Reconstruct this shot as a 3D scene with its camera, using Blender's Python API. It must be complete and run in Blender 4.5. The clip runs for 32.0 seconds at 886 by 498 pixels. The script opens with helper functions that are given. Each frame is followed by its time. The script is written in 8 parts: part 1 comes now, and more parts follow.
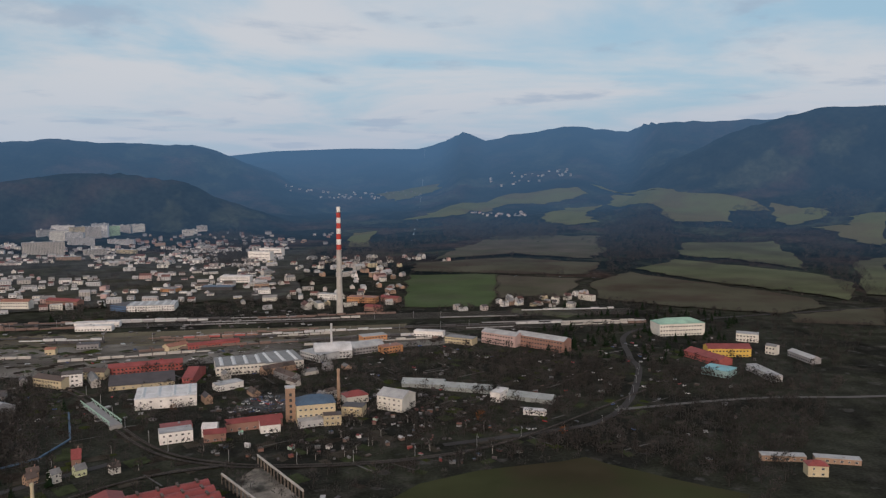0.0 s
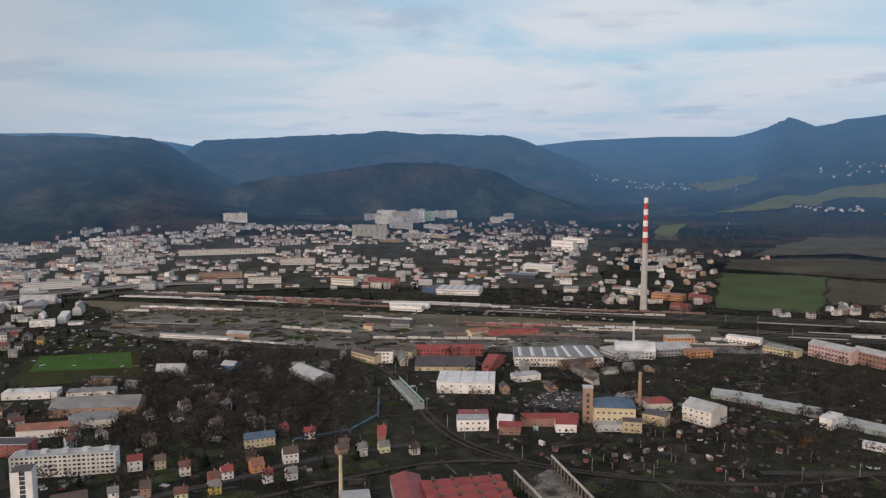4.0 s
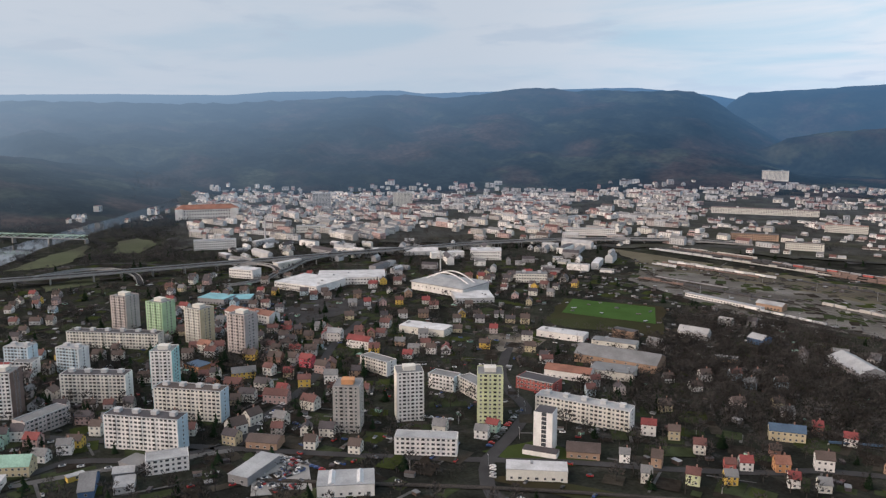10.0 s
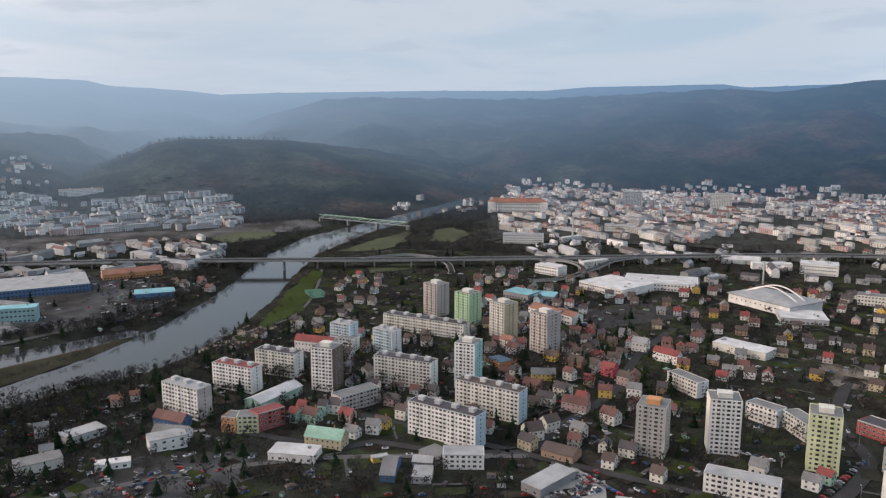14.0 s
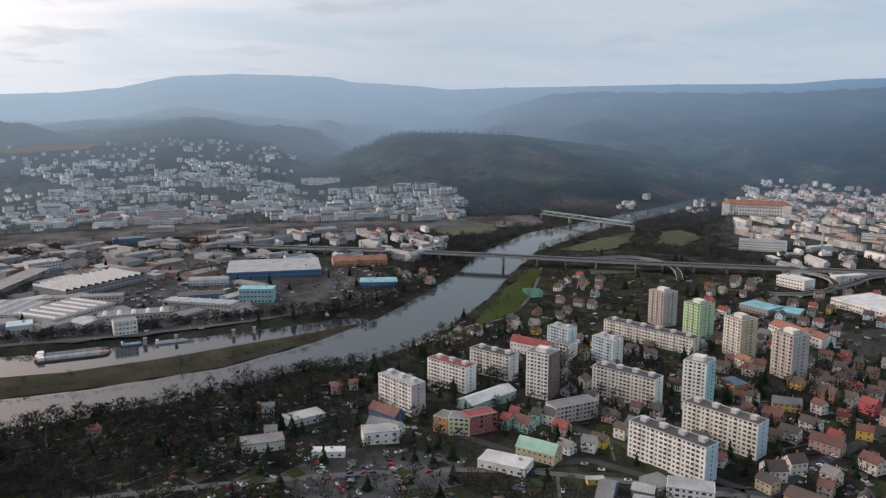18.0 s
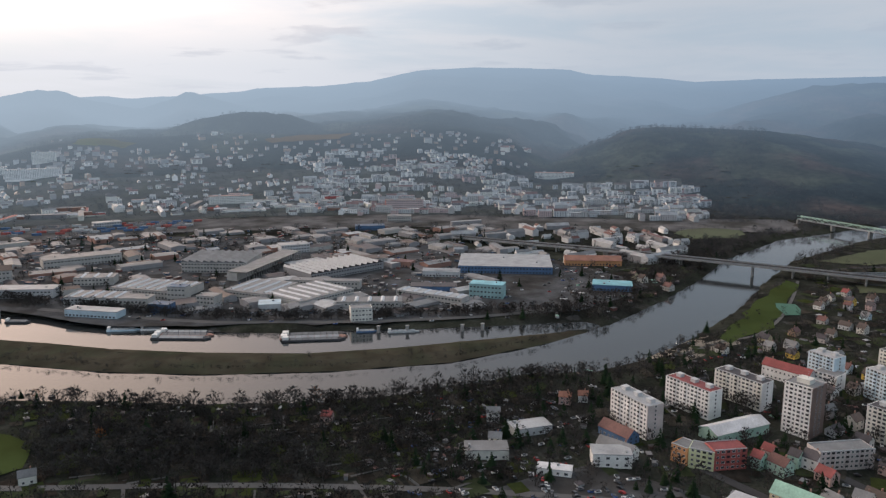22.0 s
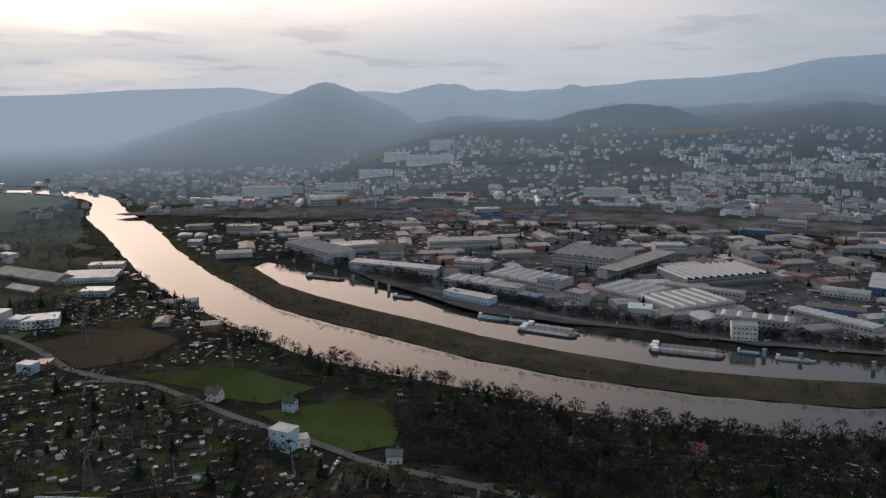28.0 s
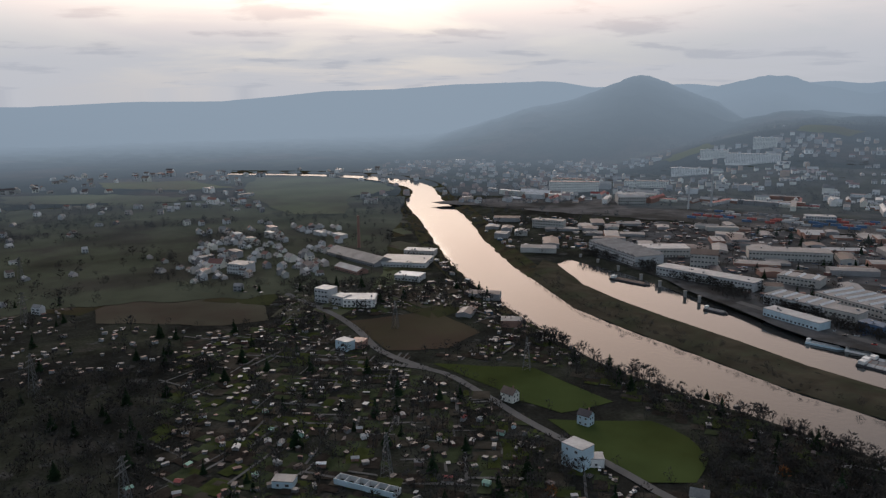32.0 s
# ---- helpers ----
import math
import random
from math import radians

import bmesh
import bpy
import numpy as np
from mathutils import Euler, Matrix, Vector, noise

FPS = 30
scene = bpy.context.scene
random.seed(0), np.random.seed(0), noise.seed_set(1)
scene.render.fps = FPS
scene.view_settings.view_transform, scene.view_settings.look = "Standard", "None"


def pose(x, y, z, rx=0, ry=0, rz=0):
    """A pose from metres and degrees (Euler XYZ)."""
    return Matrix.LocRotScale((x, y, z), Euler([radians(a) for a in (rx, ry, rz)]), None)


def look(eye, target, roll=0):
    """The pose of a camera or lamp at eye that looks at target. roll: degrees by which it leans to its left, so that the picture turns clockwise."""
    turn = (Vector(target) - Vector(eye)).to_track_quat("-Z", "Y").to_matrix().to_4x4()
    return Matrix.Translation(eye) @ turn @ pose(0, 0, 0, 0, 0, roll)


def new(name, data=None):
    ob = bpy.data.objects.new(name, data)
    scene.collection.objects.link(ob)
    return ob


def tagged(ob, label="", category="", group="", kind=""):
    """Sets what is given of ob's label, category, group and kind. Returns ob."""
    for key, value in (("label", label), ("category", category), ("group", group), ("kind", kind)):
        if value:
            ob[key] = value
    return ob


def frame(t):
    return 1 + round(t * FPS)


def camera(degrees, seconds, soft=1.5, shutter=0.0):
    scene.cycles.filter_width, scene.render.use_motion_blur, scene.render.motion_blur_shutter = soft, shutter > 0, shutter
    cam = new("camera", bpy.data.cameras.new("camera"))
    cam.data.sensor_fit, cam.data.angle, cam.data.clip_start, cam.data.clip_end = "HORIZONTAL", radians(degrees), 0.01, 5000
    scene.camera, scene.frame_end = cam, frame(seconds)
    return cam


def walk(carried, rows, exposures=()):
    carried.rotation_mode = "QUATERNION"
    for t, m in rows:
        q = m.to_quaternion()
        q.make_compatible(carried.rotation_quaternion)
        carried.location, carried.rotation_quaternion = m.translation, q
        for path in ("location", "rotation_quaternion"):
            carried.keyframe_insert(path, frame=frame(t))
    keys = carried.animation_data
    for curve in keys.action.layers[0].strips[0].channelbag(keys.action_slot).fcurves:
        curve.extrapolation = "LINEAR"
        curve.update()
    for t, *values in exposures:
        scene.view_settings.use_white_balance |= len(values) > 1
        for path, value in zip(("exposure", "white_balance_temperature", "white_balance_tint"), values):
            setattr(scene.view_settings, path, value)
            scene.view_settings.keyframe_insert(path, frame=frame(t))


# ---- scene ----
# ---- camera ----
cam = camera(59.00, 32.0, soft=1.3)
PATH = [
    (0.0, -0.00, -0.00, 218.91, 84.319, 0.150, -0.200),
    (0.5, 0.24, 4.84, 218.99, 84.266, 0.159, 2.646),
    (1.0, 0.29, 9.43, 219.07, 84.238, 0.150, 5.477),
    (1.5, -0.03, 13.77, 219.13, 84.186, 0.154, 8.307),
    (2.0, -0.79, 18.24, 219.14, 84.170, 0.145, 11.053),
    (2.5, -2.05, 22.76, 219.07, 84.167, 0.243, 13.934),
    (3.0, -3.75, 27.30, 218.87, 84.195, 0.211, 16.651),
    (3.5, -5.71, 31.79, 218.58, 84.222, 0.158, 19.361),
    (5.5, -13.95, 47.68, 216.25, 80.950, 0.284, 29.007),
    (6.0, -16.71, 51.34, 216.14, 80.908, 0.259, 31.991),
    (6.5, -19.68, 54.63, 216.10, 80.854, 0.242, 35.378),
    (7.0, -22.71, 57.69, 216.07, 80.783, 0.198, 38.979),
    (7.5, -25.89, 60.53, 216.01, 80.725, 0.160, 42.658),
    (8.0, -29.41, 63.12, 215.91, 80.649, 0.138, 46.007),
    (8.5, -33.28, 65.77, 215.76, 80.539, 0.143, 49.371),
    (9.0, -37.01, 68.51, 215.59, 80.472, 0.140, 52.742),
    (9.5, -40.57, 71.04, 215.39, 80.422, 0.117, 56.135),
    (10.0, -44.46, 73.23, 215.20, 80.394, 0.038, 59.499),
    (10.5, -48.57, 75.06, 215.05, 80.344, -0.018, 62.854),
    (11.0, -52.82, 76.52, 215.01, 80.318, -0.051, 66.099),
    (11.5, -57.21, 77.54, 215.01, 80.334, -0.091, 69.246),
    (12.0, -61.62, 78.23, 215.04, 80.263, -0.115, 72.116),
    (12.5, -65.85, 78.79, 215.05, 80.197, -0.110, 75.013),
    (13.0, -69.77, 79.38, 215.00, 80.160, -0.110, 77.338),
    (13.5, -73.44, 79.84, 214.88, 80.119, -0.099, 79.620),
    (14.0, -77.05, 80.20, 214.74, 80.068, -0.065, 81.819),
    (14.5, -80.77, 80.39, 214.58, 80.001, -0.076, 84.137),
    (16.5, -96.53, 80.74, 213.89, 79.850, -0.037, 92.142),
    (17.0, -100.83, 79.85, 213.83, 79.782, -0.073, 94.133),
    (17.5, -104.90, 78.65, 213.80, 79.738, -0.074, 96.077),
    (18.0, -108.54, 77.48, 213.79, 79.684, -0.100, 97.949),
    (18.5, -111.74, 76.30, 213.85, 79.646, -0.146, 99.955),
    (19.0, -114.74, 74.76, 213.99, 79.585, -0.125, 101.879),
    (19.5, -117.93, 73.10, 214.18, 79.521, -0.142, 104.052),
    (20.0, -121.54, 71.16, 214.36, 79.487, -0.161, 106.183),
    (20.5, -125.78, 68.92, 214.49, 79.409, -0.164, 108.314),
    (21.0, -130.23, 66.74, 214.47, 79.321, -0.167, 110.493),
    (21.5, -134.50, 64.50, 214.30, 79.227, -0.140, 112.637),
    (22.0, -138.49, 62.38, 214.01, 79.142, -0.176, 114.778),
    (22.5, -142.34, 60.34, 213.68, 79.098, -0.174, 117.060),
    (23.0, -145.95, 58.09, 213.34, 79.055, -0.117, 119.309),
    (23.5, -149.06, 55.80, 212.95, 79.026, -0.095, 121.529),
    (24.0, -152.17, 53.09, 212.56, 78.969, -0.018, 123.780),
    (24.5, -155.59, 49.92, 212.21, 78.918, 0.025, 126.109),
    (25.0, -158.94, 46.40, 211.89, 78.881, 0.069, 128.365),
    (25.5, -162.25, 42.98, 211.57, 78.835, 0.054, 130.636),
    (27.5, -171.33, 28.80, 210.74, 78.670, 0.117, 139.369),
    (28.0, -173.42, 25.20, 210.66, 78.620, 0.118, 141.562),
    (28.5, -175.50, 21.62, 210.63, 78.574, 0.158, 143.754),
    (29.0, -177.28, 18.20, 210.64, 78.527, 0.240, 146.121),
    (29.5, -178.78, 14.68, 210.69, 78.491, 0.316, 149.033),
    (30.0, -180.15, 11.00, 210.73, 78.464, 0.301, 151.879),
    (30.5, -181.19, 6.91, 210.77, 78.433, 0.289, 154.833),
    (31.0, -182.32, 2.81, 210.83, 78.380, 0.281, 157.773),
    (31.5, -183.53, -1.34, 210.90, 78.315, 0.359, 160.814),
    (32.0, -184.76, -5.54, 211.00, 78.267, 0.472, 163.710),
]
walk(cam, [(t, pose(*p)) for t, *p in PATH], exposures=[(0.0, -0.26, 6050, 8), (5.0, 0.02, 6000, 8), (14.0, 0.32, 5950, 8), (20.0, 0.2, 6000, 8), (26.0, -0.14, 5950, 8), (28.5, -0.4, 5850, 8), (32.0, -0.48, 5850, 8)])

# ---- sky, sun ----
SUN_YAW, SUN_UP = 170.0, 17.0            # where the veiled sun stands: degrees to the left of north, height
sun_way = Vector((-math.sin(radians(SUN_YAW)) * math.cos(radians(SUN_UP)), math.cos(radians(SUN_YAW)) * math.cos(radians(SUN_UP)), math.sin(radians(SUN_UP))))
world = bpy.data.worlds.new("sky")
scene.world = world
world.use_nodes = True
wn, wl = world.node_tree.nodes, world.node_tree.links
wn.clear()


def wmath(op, a, b=None, clamp=False):
    n = wn.new("ShaderNodeMath")
    n.operation, n.use_clamp = op, clamp
    for i, v in enumerate((a, b)):
        if v is None:
            continue
        if isinstance(v, (int, float)):
            n.inputs[i].default_value = v
        else:
            wl.new(v, n.inputs[i])
    return n.outputs[0]


def wmix(fac, a, b):
    n = wn.new("ShaderNodeMix")
    n.data_type = "RGBA"
    for key, v in ((0, fac), (6, a), (7, b)):
        if isinstance(v, (int, float)):
            n.inputs[key].default_value = v
        elif isinstance(v, tuple):
            n.inputs[key].default_value = (*v, 1)
        else:
            wl.new(v, n.inputs[key])
    return n.outputs[2]


def wramp(v, lo, hi):
    n = wn.new("ShaderNodeMapRange")
    n.interpolation_type = "SMOOTHSTEP"
    wl.new(v, n.inputs[0])
    n.inputs[1].default_value, n.inputs[2].default_value = lo, hi
    return n.outputs[0]


tc = wn.new("ShaderNodeTexCoord")
sep = wn.new("ShaderNodeSeparateXYZ")
wl.new(tc.outputs["Generated"], sep.inputs[0])
up = wmath("ADD", wmath("MAXIMUM", sep.outputs[2], 0.0), 0.10)
comb = wn.new("ShaderNodeCombineXYZ")
wl.new(wmath("DIVIDE", sep.outputs[0], up), comb.inputs[0])
wl.new(wmath("DIVIDE", sep.outputs[1], up), comb.inputs[1])


def wnoise(scale, detail, rough, dist=0.0):
    n = wn.new("ShaderNodeTexNoise")
    wl.new(comb.outputs[0], n.inputs["Vector"])
    n.inputs["Scale"].default_value, n.inputs["Detail"].default_value, n.inputs["Roughness"].default_value = scale, detail, rough
    n.inputs["Distortion"].default_value = dist
    return n.outputs["Fac"]


sky = wn.new("ShaderNodeTexSky")
sky.sky_type, sky.sun_disc = "NISHITA", False
sky.sun_elevation, sky.sun_rotation = radians(SUN_UP), radians(-SUN_YAW)
sky.air_density, sky.dust_density, sky.ozone_density = 1.0, 1.5, 2.0
gain = wn.new("ShaderNodeVectorMath")
gain.operation = "SCALE"
wl.new(sky.outputs[0], gain.inputs[0])
gain.inputs[3].default_value = 0.085
dot = wn.new("ShaderNodeVectorMath")
dot.operation = "DOT_PRODUCT"
wl.new(tc.outputs["Generated"], dot.inputs[0])
dot.inputs[1].default_value = sun_way
near_sun = wmath("MULTIPLY", wmath("POWER", wmath("MAXIMUM", dot.outputs["Value"], 0.0), 5.0), wramp(sep.outputs[2], 0.03, 0.20))
wide_sun = wramp(dot.outputs["Value"], -0.6, 1.0)
away = wramp(dot.outputs["Value"], -0.55, -0.95)
veil = wmix(away, wmix(wide_sun, (0.50, 0.565, 0.65), (0.66, 0.63, 0.635)), (0.40, 0.455, 0.565))
clear = wmix(0.80, gain.outputs[0], wmix(wide_sun, (0.42, 0.58, 0.68), (0.60, 0.62, 0.66)))
thin = wramp(wnoise(0.55, 7, 0.55, 0.4), 0.36, 0.58)
bright = wmix(wmath("MULTIPLY", thin, 0.85), clear, wmix(wide_sun, (0.69, 0.655, 0.65), (0.77, 0.715, 0.685)))
dark = wramp(wnoise(1.1, 7, 0.55, 0.2), 0.54, 0.66)
clouds = wmix(wmath("MULTIPLY", dark, 0.7), bright, wmix(wide_sun, (0.38, 0.45, 0.54), (0.47, 0.46, 0.48)))
low = wramp(sep.outputs[2], 0.13, 0.0)
sideways = wmath("MULTIPLY", wramp(dot.outputs["Value"], -0.8, -0.3), wramp(dot.outputs["Value"], 0.85, 0.30))
sky_all = wmix(wmath("MULTIPLY", sideways, 0.7), wmix(wmath("MULTIPLY", low, 0.65), clouds, veil), (0.345, 0.375, 0.415))
glow = wn.new("ShaderNodeVectorMath")
glow.operation = "MULTIPLY_ADD"
glow_amount = wn.new("ShaderNodeCombineXYZ")
for i, k in enumerate((2.6, 1.62, 1.02)):
    wl.new(wmath("MULTIPLY", near_sun, k), glow_amount.inputs[i])
wl.new(glow_amount.outputs[0], glow.inputs[0])
glow.inputs[1].default_value = (1, 1, 1)
wl.new(sky_all, glow.inputs[2])
bg = wn.new("ShaderNodeBackground")
wl.new(glow.outputs[0], bg.inputs[0])
bg.inputs[1].default_value = 1.12
wo = wn.new("ShaderNodeOutputWorld")
wl.new(bg.outputs[0], wo.inputs[0])

sun = new("sun", bpy.data.lights.new("sun", "SUN"))
sun.data.energy, sun.data.angle, sun.data.color = 0.8, radians(14), (1.0, 0.86, 0.72)
sun.matrix_world = look(sun_way * 1000, (0, 0, 0))
scene.view_settings.exposure = 0.0

# ---- the lie of the land ----
CX, CY = -90.0, 40.0
HALF_TURN = 180.0
SKYLINE = [(-60, 490), (-30.6, 515), (-25, 492), (-22.7, 495), (-16, 490), (-14.6, 440), (-10.6, 478), (-6, 425), (-4.7, 395), (-2.9, 450), (-1.0, 378), (0.5, 348), (5.4, 352), (11, 335), (15, 300),
           (23, 300), (28.4, 300), (36, 292), (38.4, 303), (40.2, 330), (45.3, 374), (48.8, 370), (60.5, 346), (62, 364), (71, 354), (74, 334), (81.5, 335), (93, 320), (97, 308), (99.3, 329), (104, 349),
           (105.5, 378), (112, 390), (116, 372), (119.3, 311), (123, 281), (127, 270), (128.7, 246), (135.5, 208), (137.5, 222), (143, 190), (145.7, 214), (152.3, 198), (154.7, 232), (156.3, 232),
           (162, 221), (166, 198), (171, 190), (174, 166), (178, 140), (184, 143), (190, 124), (200, 140), (300, 490)]
FOOT = [(-60, 1500), (-8, 1500), (0, 1700), (8, 2200), (30, 2500), (45, 2350), (80, 2300), (100, 2000), (110, 1650), (115, 1560), (138, 1600), (146, 1850), (152, 2200), (165, 2700), (195, 2800), (300, 1500)]
STEEP = [(-60, 2.6), (-20, 3.0), (-8, 3.4), (6, 2.8), (14, 1.8), (40, 1.1), (75, 1.1), (100, 1.3), (110, 1.3), (115, 1.1), (138, 1.15), (146, 1.5), (150, 1.7), (170, 1.8), (200, 2.0), (300, 2.5)]
CREST = [(-60, 3900), (-17, 3900), (-15, 4250), (-3, 4300), (-1, 4600), (200, 4600), (300, 4000)]
# hills one behind another: range, depth of the front slope and of the back slope, then bearing and height along the crest
RIDGES = [
    (3000, 240, 500, [(8, 0), (12, 77), (14.5, 121), (16.5, 180), (20.7, 212), (24.5, 212), (27.5, 186), (32.8, 157), (35, 138), (37.8, 51), (40, 0)]),
    (4000, 800, 600, [(6, 0), (10.7, 212), (12.8, 262), (15, 330), (16.1, 345), (23, 358), (25, 372), (27, 358), (33, 338), (38, 320), (39, 270), (41, 0)]),
    (3450, 430, 350, [(-60, 430), (-40, 455), (-31.3, 462), (-27.7, 464), (-25.5, 436), (-23.1, 398), (-21.2, 354), (-19.5, 299), (-18, 262), (-15, 120), (-12, 0)]),
    (2400, 680, 380, [(74, 0), (80, 62), (84, 95), (88.4, 118), (92.5, 131), (96.6, 135), (99, 137), (101, 127), (102.5, 95), (103.6, 80), (106, 52), (109, 0)]),
    (2500, 240, 420, [(114, 0), (117, 62), (118.7, 88), (120.5, 112), (122.1, 124), (124.6, 164), (126.6, 172), (128.4, 171), (130.8, 150), (132.7, 124), (134.6, 99), (137, 58), (140, 0)]),
    (3100, 850, 500, [(139, 0), (143.8, 150), (146.2, 197), (147.4, 225), (148.2, 240), (148.8, 246), (149.6, 235), (150.8, 207), (152.4, 172), (154, 145), (156.3, 126), (157.7, 100), (161.7, 37), (164, 0)]),
    (3500, 700, 500, [(132, 60), (134.5, 160), (136.5, 186), (138, 205), (139.6, 240), (141.1, 240), (142.6, 221), (145.2, 176), (148, 110), (151, 0)]),
    (3500, 700, 500, [(118, 0), (122.9, 124), (126.9, 161), (130.1, 214), (131.7, 240), (132.9, 204), (134.5, 176), (136, 110), (138, 0)])]
# the long massif in front of the far ridge: bearing, height
MASSIF = [(32, 0), (34, 60), (36, 150), (38, 225), (40, 300), (41, 322), (45.3, 336), (48.8, 332), (60.5, 314), (62, 327), (71, 319), (74, 304), (82, 300), (90, 262), (96, 150), (101, 0)]
NEAR_BANK = [(-2300, 610), (-1900, 400), (-1510, 150), (-1295, 56), (-1135, 28), (-1000, 11), (-868, -20), (-795, -46), (-746, -76), (-713, -128), (-662, -172), (-622, -208), (-586, -258), (-552, -322),
             (-528, -385), (-502, -445), (-470, -520), (-456, -608), (-448, -748), (-455, -920), (-492, -1181), (-525, -1442), (-558, -1530), (-582, -1640), (-562, -1764), (-490, -1880), (-372, -1968), (-210, -2050)]
FAR_BANK = [(-2300, 560), (-1900, 330), (-1466, 36), (-1266, -27), (-1137, -41), (-999, -67), (-884, -98), (-790, -141), (-712, -194), (-651, -272), (-600, -362), (-571, -438), (-552, -521), (-530, -608),
            (-516, -683), (-524, -815), (-545, -1001), (-590, -1260), (-612, -1480), (-640, -1640), (-626, -1790), (-545, -1920), (-410, -2020), (-220, -2110)]
BASIN = [(-580, -866), (-566, -765), (-572, -694), (-585, -626), (-604, -547), (-617, -480), (-642, -404), (-680, -318), (-726, -256), (-768, -210), (-808, -166), (-874, -101),
         (-882, -124), (-832, -196), (-790, -262), (-760, -314), (-720, -372), (-694, -440), (-674, -526), (-662, -603), (-648, -708), (-632, -805), (-605, -884)]


def inside(px, py, poly):
    px, py = np.asarray(px, float), np.asarray(py, float)
    hit = np.zeros(px.shape, bool)
    for (x1, y1), (x2, y2) in zip(poly, poly[1:] + poly[:1]):
        cross = (y1 > py) != (y2 > py)
        hit ^= cross & (px < (x2 - x1) * (py - y1) / (y2 - y1 + 1e-9) + x1)
    return hit


def edge_distance(px, py, poly, closed=True):
    px, py = np.asarray(px, float), np.asarray(py, float)
    best = np.full(px.shape, 1e9)
    ends = poly[1:] + poly[:1] if closed else poly[1:]
    for (x1, y1), (x2, y2) in zip(poly, ends):
        dx, dy = x2 - x1, y2 - y1
        s = np.clip(((px - x1) * dx + (py - y1) * dy) / (dx * dx + dy * dy), 0, 1)
        best = np.minimum(best, np.hypot(px - x1 - s * dx, py - y1 - s * dy))
    return best


RIVER = NEAR_BANK + FAR_BANK[::-1]


def wavy(x, y, scale, seed):
    """Cheap smooth noise, about -1 to 1."""
    rng = np.random.RandomState(seed)
    total = np.zeros(np.shape(x))
    for k in range(5):
        a, ph, s = rng.rand() * 6.283, rng.rand() * 6.283, scale * (0.6 + 0.9 * rng.rand())
        total = total + np.sin((x * np.cos(a) + y * np.sin(a)) / s * 6.283 + ph + 1.7 * np.sin((x * np.sin(a) - y * np.cos(a)) / (s * 1.7) * 6.283 + 2 * ph))
    return total / 3.2


def land(x, y):
    """Height of the ground, the river's bed left out."""
    x, y = np.asarray(x, float), np.asarray(y, float)
    dx, dy = x - CX, y - CY
    r = np.hypot(dx, dy)
    az = np.degrees(np.arctan2(-dx, dy))
    az = np.where(az < -60, az + 360, az)
    top = np.interp(az, [a for a, _ in SKYLINE], [b for _, b in SKYLINE])
    foot = np.interp(az, [a for a, _ in FOOT], [b for _, b in FOOT])
    steep = np.interp(az, [a for a, _ in STEEP], [b for _, b in STEEP])
    crest = np.interp(az, [a for a, _ in CREST], [b for _, b in CREST])
    top = 215 + (top - 215) * crest / 4600
    s = np.clip((r - foot) / (crest - foot), 0, 1.0)
    z = top * s ** steep - np.clip(r - crest, 0, 900) * 0.12
    front = np.interp(az, [a for a, _ in MASSIF], [b for _, b in MASSIF])
    z = np.maximum(z, front * np.clip((r - 2330) / 1120, 0, 1) ** 1.05 - np.clip(r - 3450, 0, 1300) * 0.25)
    z = z + 24 * np.clip((r - 1800) / 500, 0, 1) * np.interp(az, (20, 28, 42, 50), (0, 1, 1, 0)) * np.clip((2900 - r) / 300, 0, 1)
    z = z + 55 * np.clip((r - 1600) / 650, 0, 1) * np.interp(az, (104, 112, 140, 150), (0, 1, 1, 0)) * np.clip((3300 - r) / 700, 0, 1)
    calm = np.ones(np.shape(z))
    for far, front, back, line in RIDGES:
        h = np.interp(az, [a for a, _ in line], [b for _, b in line], left=0, right=0)
        up = np.clip((r - far + front) / front, 0, 1)
        down = np.clip((r - far) / back, 0, 1)
        z = np.maximum(z, h * (np.sin(up * 1.5708) ** 1.5) * (1 - 0.6 * down * down * (3 - 2 * down)))
        calm = calm * (1 - np.exp(-((r - far) / 150) ** 2) * np.clip(h / 40, 0, 1))
    rough = calm * np.clip((r - foot) / 900, 0, 1) * np.clip((crest - 60 - r) / 600, 0, 1)
    z = z + rough * (16 * wavy(x, y, 900, 3) + 7 * wavy(x, y, 330, 5)) * np.clip(z / 60, 0, 1)
    ridges = 46 * wavy(az * 42, r * 0.55, 420, 31) + 14 * wavy(az * 42, r, 190, 32)
    z = z + rough * np.clip((3250 - r) / 500, 0, 1) * ridges * np.clip(z / 80, 0, 1) * np.clip((az - 34) / 6, 0, 1) * np.clip((112 - az) / 6, 0, 1)
    return z


def wet(x, y):
    return inside(x, y, RIVER) | inside(x, y, BASIN)


def dug(x, y):
    """The ground as it stands, with the river's bed and banks."""
    z = land(x, y)
    bank = np.minimum(edge_distance(x, y, RIVER), edge_distance(x, y, BASIN))
    w = wet(x, y)
    z = np.where(w, -3.8 - np.clip(bank, 0, 10) * 0.4, z)
    z = np.where(~w, np.minimum(z, -3.8 + bank * 0.22 + 0.4 * wavy(x, y, 40, 8)), z)
    return z + np.where(w, 0, 0.25 * wavy(x, y, 60, 4))
# ---- materials ----
MATS = {}


